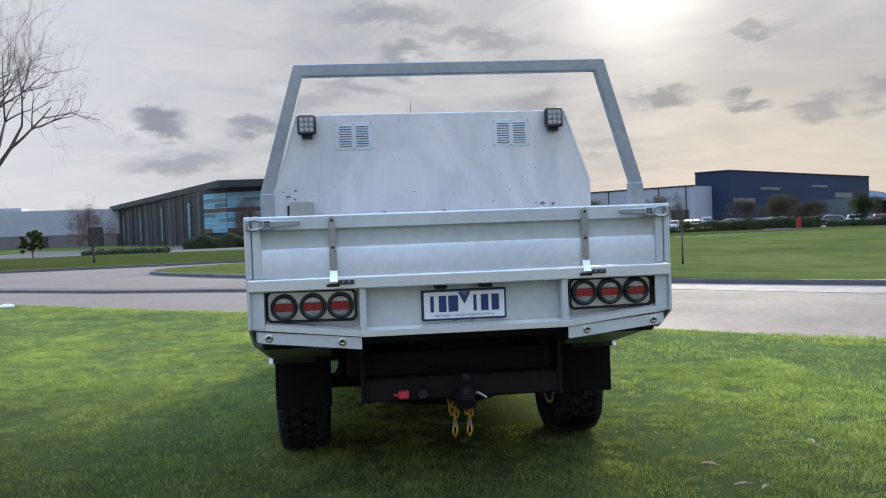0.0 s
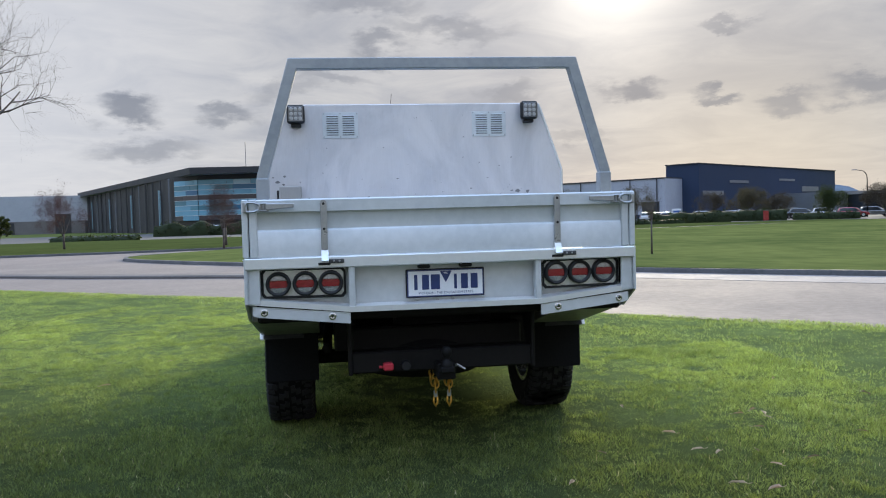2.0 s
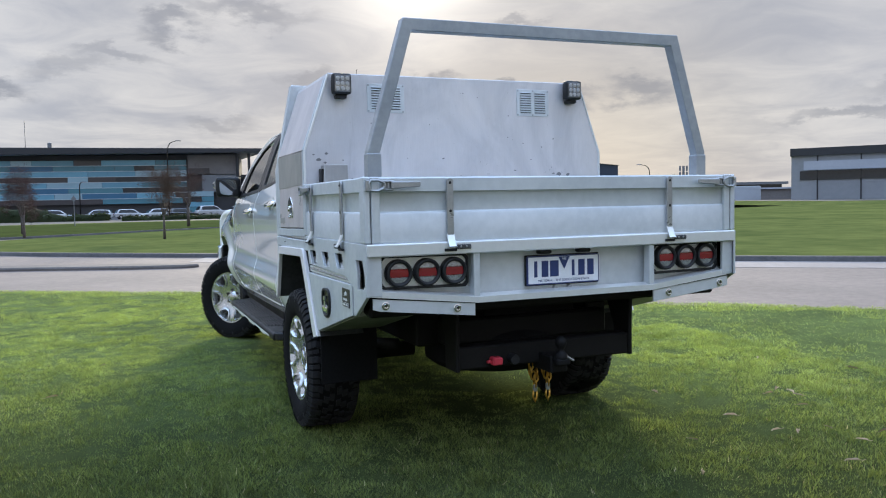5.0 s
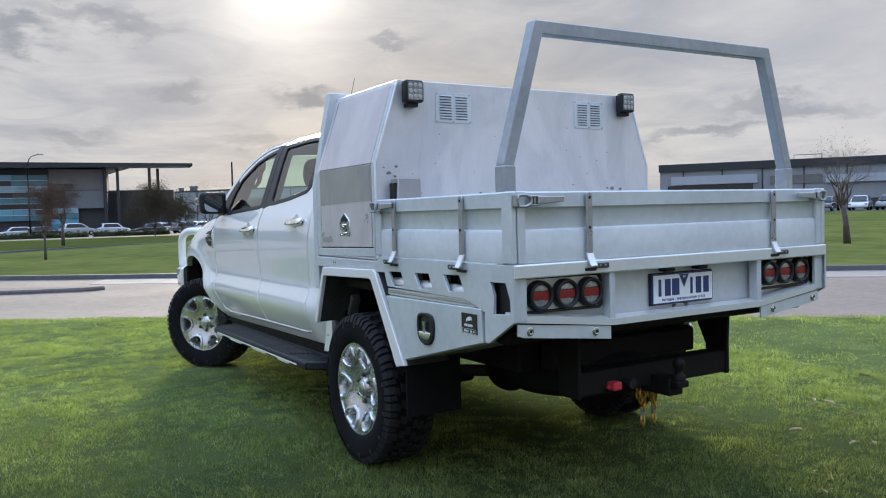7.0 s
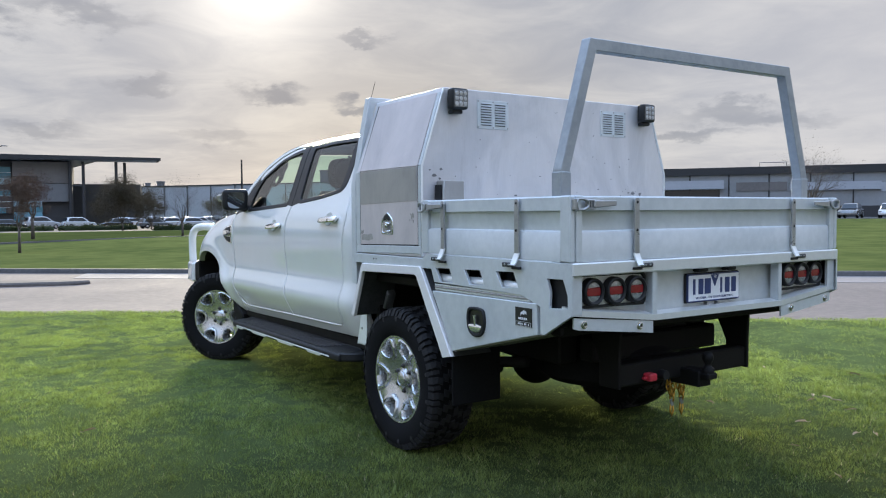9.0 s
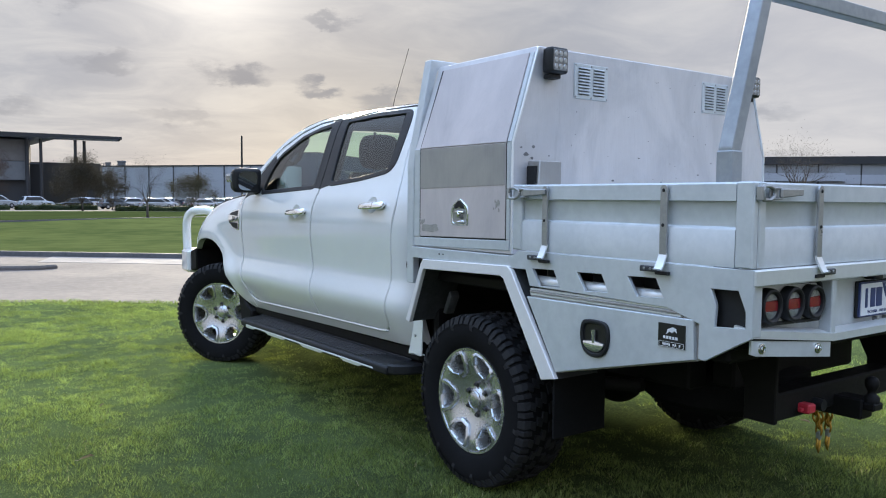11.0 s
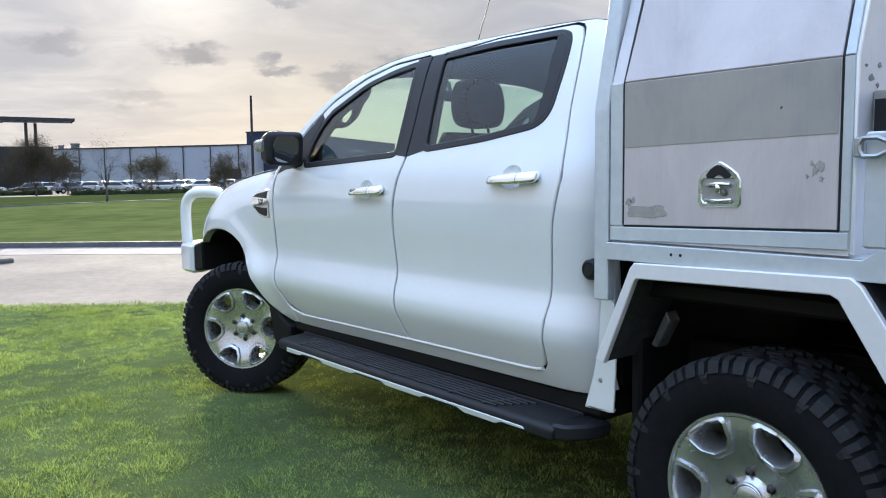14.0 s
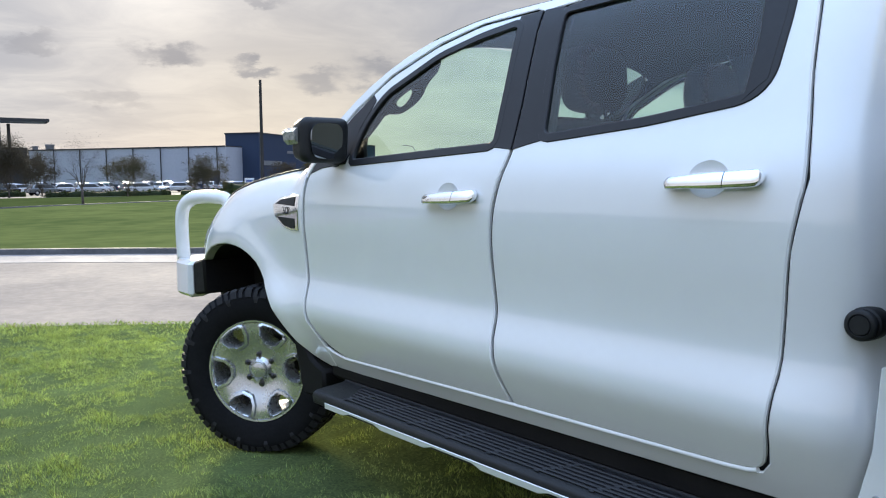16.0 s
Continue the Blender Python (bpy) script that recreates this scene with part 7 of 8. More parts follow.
# ---- trees and hedges ----
def branches(bm, start, way, length, radius, depth, rng, spread, tips, seg=5, taper=0.66):
    pts, radii = [Vector(start)], [radius]
    d = Vector(way).normalized()
    steps = 4
    for i in range(steps):
        d = (d + Vector((rng.gauss(0, 0.11), rng.gauss(0, 0.11), rng.gauss(0.03, 0.06)))).normalized()
        pts.append(pts[-1] + d * length / steps)
        radii.append(radius * (1 - 0.16 * (i + 1)))
    tube(bm, pts, radii, seg if depth > 1 else 4)
    tips.append(pts[-1])
    if depth == 0:
        return
    for i in range(3 if depth > 1 else 4):
        k = rng.choice((2, 3, 4, 4))
        a = rng.uniform(0, 2 * math.pi)
        side = d.cross(Vector((math.cos(a), math.sin(a), 0.2))).normalized()
        branches(bm, pts[k], d * (1 - spread * 0.35) + side * spread, length * rng.uniform(0.58, 0.8), radii[k] * taper, depth - 1, rng, spread, tips, 4, taper)
        if depth > 1:
            tips.append(pts[k])


def leaf_cloud(name, centres, count, scatter, size, mat, parent, rng, flat=0.8, label=""):
    """Many small leaves gathered round branch ends."""
    r = np.random.default_rng(rng.randrange(10 ** 6))
    c = np.array([tuple(p) for p in centres])[r.integers(0, len(centres), count)]
    c = c + r.normal(0, 1, (count, 3)) * np.array((scatter, scatter, scatter * flat))
    u = r.normal(0, 1, (count, 3))
    v = r.normal(0, 1, (count, 3))
    u *= (size * r.uniform(0.6, 1.3, count) / np.linalg.norm(u, axis=1))[:, None]
    v *= (size * r.uniform(0.5, 1.0, count) / np.linalg.norm(v, axis=1))[:, None]
    verts = np.empty((count * 3, 3))
    verts[0::3], verts[1::3], verts[2::3] = c - u, c + u, c + v * 1.4
    data = bpy.data.meshes.new(name)
    data.from_pydata(verts.tolist(), [], [(3 * i, 3 * i + 1, 3 * i + 2) for i in range(count)])
    data.materials.append(mat)
    ob = new(name, data)
    ob.parent = parent
    return tagged(ob, label)


def tree(at, height, spread, label, seed, leaves=None, count=0, leaf=0.05, trunk=0.28, depth=3, wide=0.55, lean=(0, 0), limbs=5, thick=0.022, taper=0.66):
    rng = random.Random(seed)
    root = thing("tree", label, "tree", at, group="trees on the lawns")
    bm = bmesh.new()
    h = height * trunk
    foot = [(0, 0, -0.05), (lean[0] * 0.3, lean[1] * 0.3, h * 0.5), (lean[0], lean[1], h)]
    r = height * thick
    tube(bm, foot, [r * 1.3, r, r * 0.9], 8)
    tips = []
    for i in range(limbs):
        a = 2 * math.pi * (i + rng.uniform(-0.3, 0.3)) / limbs
        out = 0.18 if i == 0 else wide * rng.uniform(0.75, 1.1)
        branches(bm, (lean[0], lean[1], h * rng.uniform(0.8, 1.0)), (math.cos(a) * out, math.sin(a) * out, 1.0), (height - h) * 0.46, r * 0.62, depth - 1, rng, wide, tips, 5, taper)
    top = max(t.z for t in tips)
    broad = max(max(abs(t.x - lean[0]), abs(t.y - lean[1])) for t in tips)
    fit_z, fit_x = (height - h) / max(top - h, 0.01), (spread / 2) / broad
    for v in bm.verts:
        if v.co.z > h:
            s = min(1.0, (v.co.z - h) / (0.12 * height))
            v.co.z = h + (v.co.z - h) * fit_z
            v.co.x += (v.co.x - lean[0]) * (fit_x - 1) * s
            v.co.y += (v.co.y - lean[1]) * (fit_x - 1) * s
    part("trunk", bm, BARK, root, "", True)
    if leaves:
        cen = [((t.x - lean[0]) * fit_x + lean[0], (t.y - lean[1]) * fit_x + lean[1], h + (t.z - h) * fit_z) for t in tips]
        leaf_cloud("crown", cen, count, spread * 0.034, leaf, leaves, root, rng)
    return root


tree((-20.6, 40.5, 0.05), 19.0, 25.0, "tall bare winter tree with fine grey twigs", 3, None, depth=6, wide=0.60, limbs=10, trunk=0.16, thick=0.021, taper=0.86)
tree((-15.2, 42.2, 0.08), 3.8, 3.0, "small tree with sparse dark red leaves", 5, LEAF_RED, 9500, 0.028, trunk=0.22, depth=5, wide=0.8, limbs=6, thick=0.016)
tree((-5.5, 34.3, 0.10), 3.15, 2.3, "small street tree with thin purple brown leaves", 6, LEAF_PLUM, 11000, 0.022, trunk=0.30, depth=5, wide=0.7, limbs=6, thick=0.015)
tree((-6.1, 40.0, 0.10), 2.9, 1.8, "small street tree with thin red leaves", 16, LEAF_PLUM, 6000, 0.026, trunk=0.32, depth=4, wide=0.7, limbs=5)
tree((8.43, 16.2, 0.10), 2.05, 0.9, "thin bare sapling on the lawn", 7, None, trunk=0.45, depth=3, wide=0.5, limbs=4, thick=0.012)
tree((-0.2, 26.5, 0.10), 2.75, 2.2, "small street tree with rusty brown leaves", 8, LEAF_RUST, 15000, 0.019, trunk=0.32, depth=5, wide=0.7, limbs=6, thick=0.015)
tree((1.95, 42.3, 0.2), 3.4, 2.4, "small street tree with red brown leaves", 9, LEAF_PLUM, 8000, 0.025, trunk=0.35, depth=4, wide=0.7, limbs=5)
tree((20.3, 10.6, 0.12), 3.72, 2.9, "bare brown vase shaped tree with a leaning trunk", 10, LEAF_PLUM, 500, 0.020, trunk=0.34, depth=6, wide=0.60, lean=(-0.12, 0.1), limbs=8, thick=0.023, taper=0.76)
tree((10.6, 46.0, 0.0), 4.15, 3.5, "bare grey street tree", 11, LEAF_BROWN, 900, 0.025, trunk=0.24, depth=6, wide=0.62, limbs=8, thick=0.015, taper=0.74)
for x, y, h, w, mat, seed, n_leaf in ((17.2, 95.0, 6.4, 7.6, LEAF_BROWN, 21, 4200), (21.4, 99.0, 4.9, 3.4, LEAF_BROWN, 22, 1500), (25.9, 84.0, 4.2, 5.0, LEAF_OLIVE, 23, 1500), (38.2, 92.0, 4.9, 4.4, LEAF_OLIVE, 24, 2000),
                                      (60.0, 104.0, 4.6, 5.4, LEAF_OLIVE, 25, 2600), (64.5, 103.0, 4.0, 4.6, LEAF_BROWN, 26, 1400), (69.0, 98.0, 4.6, 4.4, LEAF_GREEN, 27, 2400), (75.5, 95.0, 4.8, 5.0, LEAF_BROWN, 28, 2200),
                                      (51.5, 98.0, 4.2, 3.6, LEAF_BROWN, 29, 900), (88.0, 106.0, 4.4, 6.0, LEAF_GREEN, 30, 2600)):
    tree((x, y, -0.35), h, w * 1.3, "rounded autumn tree beside the car park" if mat is not LEAF_GREEN else "dense green tree beside the car park", seed, mat, n_leaf * 9, 0.060, trunk=0.14, depth=5, wide=0.8, limbs=6, thick=0.014)


def hedge(at, turn, length, height, deep, label, seed, mat=None):
    rng = random.Random(seed)
    root = thing("hedge", label, "hedge", at, turn, group="hedges along the car park")
    cen = []
    for i in range(int(length * 14)):
        x = rng.uniform(-0.5, 0.5) * length
        top = height * (0.72 + 0.28 * noise.noise(Vector((x * 0.5 + seed, 0, 0))))
        a = rng.uniform(0, math.pi)
        cen.append((x, math.cos(a) * deep * 0.42, abs(math.sin(a)) ** 0.6 * top * rng.uniform(0.6, 0.95)))
    leaf_cloud("foliage", cen, int(length * 130), 0.12, 0.13, mat or LEAF_GREEN, root, rng)
    bm = bmesh.new()
    sheet(bm, lambda x, a: Vector((x, math.cos(a) * deep * 0.4, math.sin(a) * height * (0.60 + 0.28 * noise.noise(Vector((x * 0.5 + seed, 0, 0)))))), [length * (-0.5 + i / 24) for i in range(25)], [math.pi * i / 6 for i in range(7)])
    part("inner_growth", bm, LEAF_GREEN, root, "", True)
    return root


hedge((-17.5, 114, -0.45), 2, 15, 3.0, 3.4, "long dark green clipped shrubs before the glass wall", 1)
hedge((-6.5, 112, -0.45), 0, 8, 1.5, 2.2, "low dark green shrubs by parked cars", 2)
hedge((5.0, 104, -0.45), -3, 12, 0.95, 1.6, "low green hedge in front of the car park", 3)
hedge((16.0, 103, -0.45), -4, 9, 1.0, 1.6, "low green hedge in front of the car park", 4)
hedge((27.0, 93, -0.45), -10, 13, 0.95, 1.6, "low green hedge in front of the car park", 5)
hedge((38.0, 88, -0.45), -16, 9, 0.95, 1.6, "low green hedge in front of the car park", 15)
hedge((46.0, 93, -0.45), -25, 10, 2.2, 2.2, "low green shrubs beside the blue sign", 6)
hedge((55.0, 97, -0.45), -30, 12, 2.4, 2.4, "dark green hedge before the navy warehouse", 7)
hedge((64.5, 92, -0.45), -30, 8, 1.5, 2.0, "dark green hedge before the navy warehouse", 8)
hedge((-26.0, 88, -0.35), 8, 9, 0.9, 3.0, "low dark shrubs on the corner lawn", 9)
tree((-36.0, 88.0, -0.3), 2.8, 2.6, "round dark green shrub by the white warehouse", 31, LEAF_GREEN, 2600, 0.13, trunk=0.12, depth=3, wide=0.8)


# ---- parked cars ----
def build_car(paint, at, turn, tall=1.48, long=4.5, label="parked car"):
    car = thing("car", label, "car", at, turn, group="cars in the car park")
    h, l = tall, long / 2
    low = [(-l, 0.32), (-l, 0.62), (-l + 0.05, h * 0.60), (-l + 0.35, h * 0.62), (l - 1.15, h * 0.60), (l - 0.25, h * 0.50), (l, 0.55), (l, 0.30)]
    bm = bmesh.new()
    prism(bm, low, "y", -0.88, 0.88, 0.07)
    cabin = [(-l + 0.25, h * 0.6), (-l + 0.55, h * 0.93), (-l + 0.95, h), (0.15, h), (0.55, h * 0.93), (l - 1.10, h * 0.6)]
    prism(bm, cabin, "y", -0.80, 0.80, 0.06)
    for v in bm.verts:
        if v.co.z > h * 0.62:
            v.co.y *= 1 - 0.22 * (v.co.z - h * 0.6) / (h * 0.4)
    part("body", bm, paint, car, "", 40)
    for s in (-1, 1):
        bm = bmesh.new()
        pts = [(-l + 0.50, h * 0.64), (-l + 0.72, h * 0.90), (-l + 1.0, h * 0.94), (0.12, h * 0.94), (0.42, h * 0.90), (l - 1.35, h * 0.64)]
        vs = [bm.verts.new((x, s * (0.815 * (1 - 0.22 * (z - h * 0.6) / (h * 0.4)) + 0.004), z)) for x, z in pts]
        bm.faces.new(vs)
        part("side_window", bm, DARK_GLASS, car)
    for x0, z0, x1, z1 in ((l - 1.02, 0.63, 0.56, 0.93), (-l + 0.22, 0.64, -l + 0.52, 0.92)):
        bm = bmesh.new()
        vs = [bm.verts.new((x + (0.03 if x > 0 else -0.03), y, h * z + 0.02)) for x, y, z in ((x0, -0.70, z0), (x0, 0.70, z0), (x1, 0.60, z1), (x1, -0.60, z1))]
        bm.faces.new(vs)
        part("screen", bm, DARK_GLASS, car)
    for x in (-l + 0.85, l - 0.85):
        for s in (-1, 1):
            bm = bmesh.new()
            lathe(bm, [(0, 0.02), (0.19, 0.02), (0.21, 0.0), (0.31, 0.0), (0.33, 0.03), (0.33, 0.2), (0, 0.2)] if s < 0 else [(0, -0.02), (0.19, -0.02), (0.21, 0.0), (0.31, 0.0), (0.33, -0.03), (0.33, -0.2), (0, -0.2)], "y", (x, s * 0.90, 0.33), 18)
            w = part("wheel", bm, RUBBER, car, "", 40)
            bm = bmesh.new()
            lathe(bm, [(0, s * 0.01), (0.19, s * 0.008), (0.2, -s * 0.01)], "y", (x, s * 0.905, 0.33), 12)
            part("hub", bm, RIM, w)
    for s in (-1, 1):
        bm = bmesh.new()
        box(bm, -l - 0.015, -l + 0.06, s * 0.60, s * 0.85, 0.66, 0.82, 0.02)
        part("tail_lamp", bm, RED, car)
        bm = bmesh.new()
        box(bm, l - 0.20, l - 0.02, s * 0.58, s * 0.84, 0.56, 0.70, 0.03)
        part("headlamp", bm, CLEAR, car)
    return car


PAINT_NAMES = ("white", "silver", "black", "dark grey", "blue", "red")
car_models = {}
Z_PARK = -0.42
for k, (x, y, turn, paint, tall) in enumerate((
        (-17.2, 121, 12, 0, 1.45), (-9.4, 120.5, 10, 0, 1.5), (-4.1, 121, 172, 0, 1.45), (0.3, 121, 8, 1, 1.45), (3.6, 117, 190, 0, 1.45), (7.2, 117, 20, 2, 1.42),
        (11.8, 121, 14, 1, 1.75), (16.6, 121, 12, 0, 1.62), (21.0, 118, 185, 2, 1.45), (24.5, 110, 10, 3, 1.42), (-12.8, 126, 5, 3, 1.45), (26.4, 136, 15, 0, 1.5), (29.6, 133, 60, 0, 1.6), (32.6, 131, 60, 1, 1.5),
        (35.2, 130, 62, 0, 1.5), (38.0, 129, 60, 3, 1.5), (40.6, 127, 60, 0, 1.55), (30.5, 112, 8, 1, 1.42), (36.0, 108, 6, 0, 1.42), (45.0, 125, 55, 0, 1.5), (49.0, 123, 55, 0, 1.5), (53.5, 120, 58, 1, 1.5),
        (50.5, 108, -30, 0, 1.45), (57.5, 112, -28, 0, 1.5), (61.0, 109, -30, 1, 1.45), (63.8, 108, -30, 5, 1.45), (66.8, 107, -28, 0, 1.45), (69.5, 105, -30, 2, 1.5), (72.0, 103, -30, 0, 1.5), (74.6, 101, -28, 5, 1.45),
        (77.5, 100, -30, 3, 1.5), (80.5, 97, -30, 0, 1.45), (84.5, 92, -35, 1, 1.45), (66.0, 114, -30, 0, 1.6), (71.5, 110, -30, 3, 1.6),
        (24.8, 122, 12, 0, 1.45), (29.0, 121, 190, 1, 1.45), (33.4, 119, 12, 0, 1.5), (38.2, 117, 10, 2, 1.45), (43.0, 115, -170, 0, 1.45), (41.5, 141, 55, 1, 1.5), (44.4, 139, 57, 0, 1.5), (47.4, 137, 55, 3, 1.5), (50.2, 135, 55, 0, 1.6),
        (53.2, 133, 58, 2, 1.5), (56.0, 131, 55, 0, 1.5), (35.5, 147, 55, 0, 1.5), (38.6, 144, 57, 2, 1.5), (59.0, 129, 55, 1, 1.5))):
    m = pose(x, y, Z_PARK, 0, 0, turn)
    key = (paint, round(tall, 1))
    if key in car_models:
        made = copy_thing(car_models[key], m)
    else:
        made = build_car(CAR_PAINTS[paint], (0, 0, 0), 0, tall, 4.5 if tall < 1.7 else 4.8)
        made.matrix_basis = m
        car_models[key] = made
    tagged(made, PAINT_NAMES[paint] + (" wagon parked in the car park" if tall > 1.55 else " car parked in the car park"))
for x, y, turn, paint in ((72.8, 45.6, 200, 2), (74.4, 43.0, 205, 0), (75.6, 40.8, 200, 3), (77.2, 37.8, 205, 0), (78.4, 35.0, 200, 0), (70.6, 48.8, 200, 1), (79.6, 32.0, 202, 2)):
    key = (paint, 1.5)
    if key in car_models:
        made = copy_thing(car_models[key], pose(x, y, 0.55, 0, 0, turn))
    else:
        made = build_car(CAR_PAINTS[paint], (0, 0, 0), 0, 1.5)
        made.matrix_basis = pose(x, y, 0.55, 0, 0, turn)
        car_models[key] = made
    tagged(made, PAINT_NAMES[paint] + " car parked in front of the grey warehouse")
bm = bmesh.new()
prism(bm, [(64, 54), (73, 35), (80, 18), (110, 10), (118, 40), (80, 90)], "z", -0.6, 0.545)
bank = bmesh.new()
top = [(63.4, 53.6), (72.3, 34.6), (79.2, 17.2), (111, 8.6), (119.5, 40), (80, 91.5)]
low_ring = [(60.0, 53.0), (69.2, 33.2), (77.0, 13.8), (112, 4.0), (124, 40), (80, 96)]
v0, v1 = [bank.verts.new((x, y, 0.10)) for x, y in low_ring], [bank.verts.new((x, y, 0.53)) for x, y in top]
for i in range(6):
    bank.faces.new((v0[i], v0[(i + 1) % 6], v1[(i + 1) % 6], v1[i]))
bank.faces.new(v1)
bmesh.ops.recalc_face_normals(bank, faces=bank.faces[:])
tagged(mesh_object("grass_bank", bank, LAWN, False), "low mown grass bank below the forecourt", "lawn", kind="structure")
tagged(mesh_object("forecourt", bm, ASPHALT, False), "raised grey asphalt forecourt of the grey warehouse", "forecourt", kind="structure")


# ---- buildings ----
def wall_slab(bm, a, b, z0, z1, deep=0.4, out=0.0):
    """An upright wall from a to b; out moves its face towards the viewer's side (right of a to b)."""
    a, b = Vector(a), Vector(b)
    d = (b - a).normalized()
    nrm = Vector((d.y, -d.x))
    pts = [a + nrm * out, b + nrm * out, b + nrm * (out - deep), a + nrm * (out - deep)]
    prism(bm, [tuple(p) for p in pts], "z", z0, z1)
    return bm


def pane_row(parent, a, b, z0, rows, row_h, seed, widths):
    a, b = Vector(a), Vector(b)
    length = (b - a).length
    d = (b - a) / length
    nrm = Vector((d.y, -d.x))
    ang = math.degrees(math.atan2(d.y, d.x))
    rng = random.Random(seed)
    meshes = {}
    for r in range(rows):
        x = 0.0
        while x < length - 0.3:
            w = min(rng.choice(widths), length - x)
            kind = rng.choices(range(6), ((2, 2, 0, 3, 1, 3), (5, 3, 1, 1, 1, 1), (1, 5, 2, 1, 0, 1), (6, 1, 0, 0, 4, 0), (1, 1, 0, 7, 1, 1), (6, 2, 1, 0, 3, 0), (1, 5, 2, 2, 0, 1), (5, 3, 1, 1, 1, 0))[r % 8])[0]
            key = (round(w, 2), kind)
            if key not in meshes:
                bm = bmesh.new()
                box(bm, 0.03, w - 0.03, -0.12, 0.0, 0.03, row_h - 0.03)
                data = bpy.data.meshes.new("facade_pane")
                bm.to_mesh(data)
                bm.free()
                data.materials.append(PANES[kind])
                meshes[key] = data
            p = a + d * x + nrm * 0.05
            ob = new("facade_pane", meshes[key])
            ob.parent = parent
            ob.matrix_basis = pose(p.x, p.y, z0 + r * row_h, 0, 0, ang)
            x += w
        if r and rows > 4:
            bm = bmesh.new()
            wall_slab(bm, a, b, z0 + r * row_h - 0.045, z0 + r * row_h + 0.045, 0.1, 0.20)
            part("transom", bm, TRANSOM, parent)


G_C, G_L, G_R = (-25.2, 156.0), (-30.6, 161.5), (10.8, 150.2)       # corner, left end and right end of the glass
office = thing("office_building", "two storey office with a blue glass wall and overhanging dark roof", "building")
bm = bmesh.new()
prism(bm, [(-26.3, 153.4), (33.9, 143.5), (34.9, 149.6), (24.6, 151.4), (24, 172), (-20, 260), (-79, 264)], "z", 10.75, 12.05)
for v in bm.verts:
    if v.co.y < 200:
        f = step01(-26, 34, v.co.x)
        v.co.z += (-0.45 if v.co.z > 11.4 else 0.42) * f
part("roof", bm, ROOFING, office, "dark flat roof with a deep overhang")
bm = bmesh.new()
prism(bm, [(-25.9, 153.8), (33.5, 144.0), (34.4, 149.2), (24.0, 151.0), (23.5, 171), (-20, 259), (-78, 263)], "z", 10.70, 10.746)
for v in bm.verts:
    if v.co.y < 200:
        v.co.z += 0.42 * step01(-26, 34, v.co.x)
part("soffit", bm, CLAD_WHITE, office, "pale soffit under the roof")
bm = bmesh.new()
prism(bm, [(-25.0, 156.4), (10.8, 150.6), (20.0, 149.2), (24, 172), (-18, 250), (-76, 262), (-30.4, 161.9)], "z", -1.2, 10.8)
part("wall", bm, CLAD_DARK, office, "charcoal wall")
pane_row(office, G_C, G_R, 1.9, 8, 0.99, 3, (3.4, 4.6, 6.9, 9.2))
pane_row(office, G_L, G_C, 1.9, 8, 0.99, 8, (2.6, 3.8, 5.2))
bm = bmesh.new()
wall_slab(bm, G_C, G_R, 9.9, 10.7, 0.3, 0.04)
wall_slab(bm, G_L, G_C, 9.9, 10.7, 0.3, 0.04)
part("soffit_band", bm, ROOFING, office)
side_a, side_b = Vector(G_L), Vector((-76, 262))
for i in range(15):
    p = side_a + (side_b - side_a) * (i + 0.6) / 15.5
    bm = bmesh.new()
    tall_fin = i % 3 != 1
    tube(bm, [(p.x, p.y - 0.5, -1), (p.x, p.y - 0.5, 10.6)], 0.16 if tall_fin else 0.10, 4, True)
    part("fin", bm, CLAD_GREY if i % 4 == 0 else CLAD_DARK, office, "upright fin on the side wall")
    if i % 4 == 1:
        bm = bmesh.new()
        q = p + (side_b - side_a) * 0.02
        wall_slab(bm, p + (side_b - side_a).normalized() * 1.2, p + (side_b - side_a).normalized() * 1.55, 0.6, 8.6, 0.2, -0.15)
        wall_slab(bm, p + (side_b - side_a).normalized() * 1.2, p + (side_b - side_a).normalized() * 1.55, 0.6, 8.6, 0.2, 0.15)
        part("slot_window", bm, PANES[4], office, "tall narrow window")
bm = bmesh.new()
wall_slab(bm, (11.0, 149.9), (20.0, 148.5), 7.1, 10.7, 0.5, 0.3)
part("upper_wall", bm, CLAD_FAWN, office, "fawn upper wall")
bm = bmesh.new()
wall_slab(bm, (13.4, 149.5), (20.0, 148.5), 3.9, 7.0, 0.5, 0.25)
part("middle_wall", bm, CLAD_GREY, office, "grey middle wall")
pane_row(office, (11.0, 149.7), (15.4, 149.0), 0.2, 4, 0.95, 12, (2.2, 4.4))
pane_row(office, (11.0, 149.6), (14.8, 149.0), 7.3, 1, 0.95, 14, (3.8,))
for (x, y), r in (((19.6, 147.6), 0.30), ((21.6, 146.8), 0.26), ((26.8, 145.8), 0.26), ((28.4, 146.6), 0.26)):
    bm = bmesh.new()
    tube(bm, [(x, y, -0.6), (x, y, 10.8)], r, 8)
    part("column", bm, CLAD_DARK, office, "slim dark column under the roof")
bm = bmesh.new()
tube(bm, [(19.6, 147.6, 6.6), (21.6, 146.8, 6.6)], 0.14, 6)
part("column_tie", bm, CLAD_DARK, office)
bm = bmesh.new()
prism(bm, [(20.5, 163), (34.2, 160.6), (37, 172), (22, 174)], "z", -0.8, 7.5)
part("low_wing", bm, CLAD_DARK, office, "low dark wing")
bm = bmesh.new()
lathe(bm, [(0, 0.0), (0.35, 0.0), (0.35, 0.9), (0, 1.0)], "z", (-12.0, 154.0, 12.05), 10)
part("roof_vent", bm, CLAD_GREY, office)
bm = bmesh.new()
tube(bm, [(-16.0, 156.0, 12), (-16.0, 156.0, 17.0)], 0.06, 5)
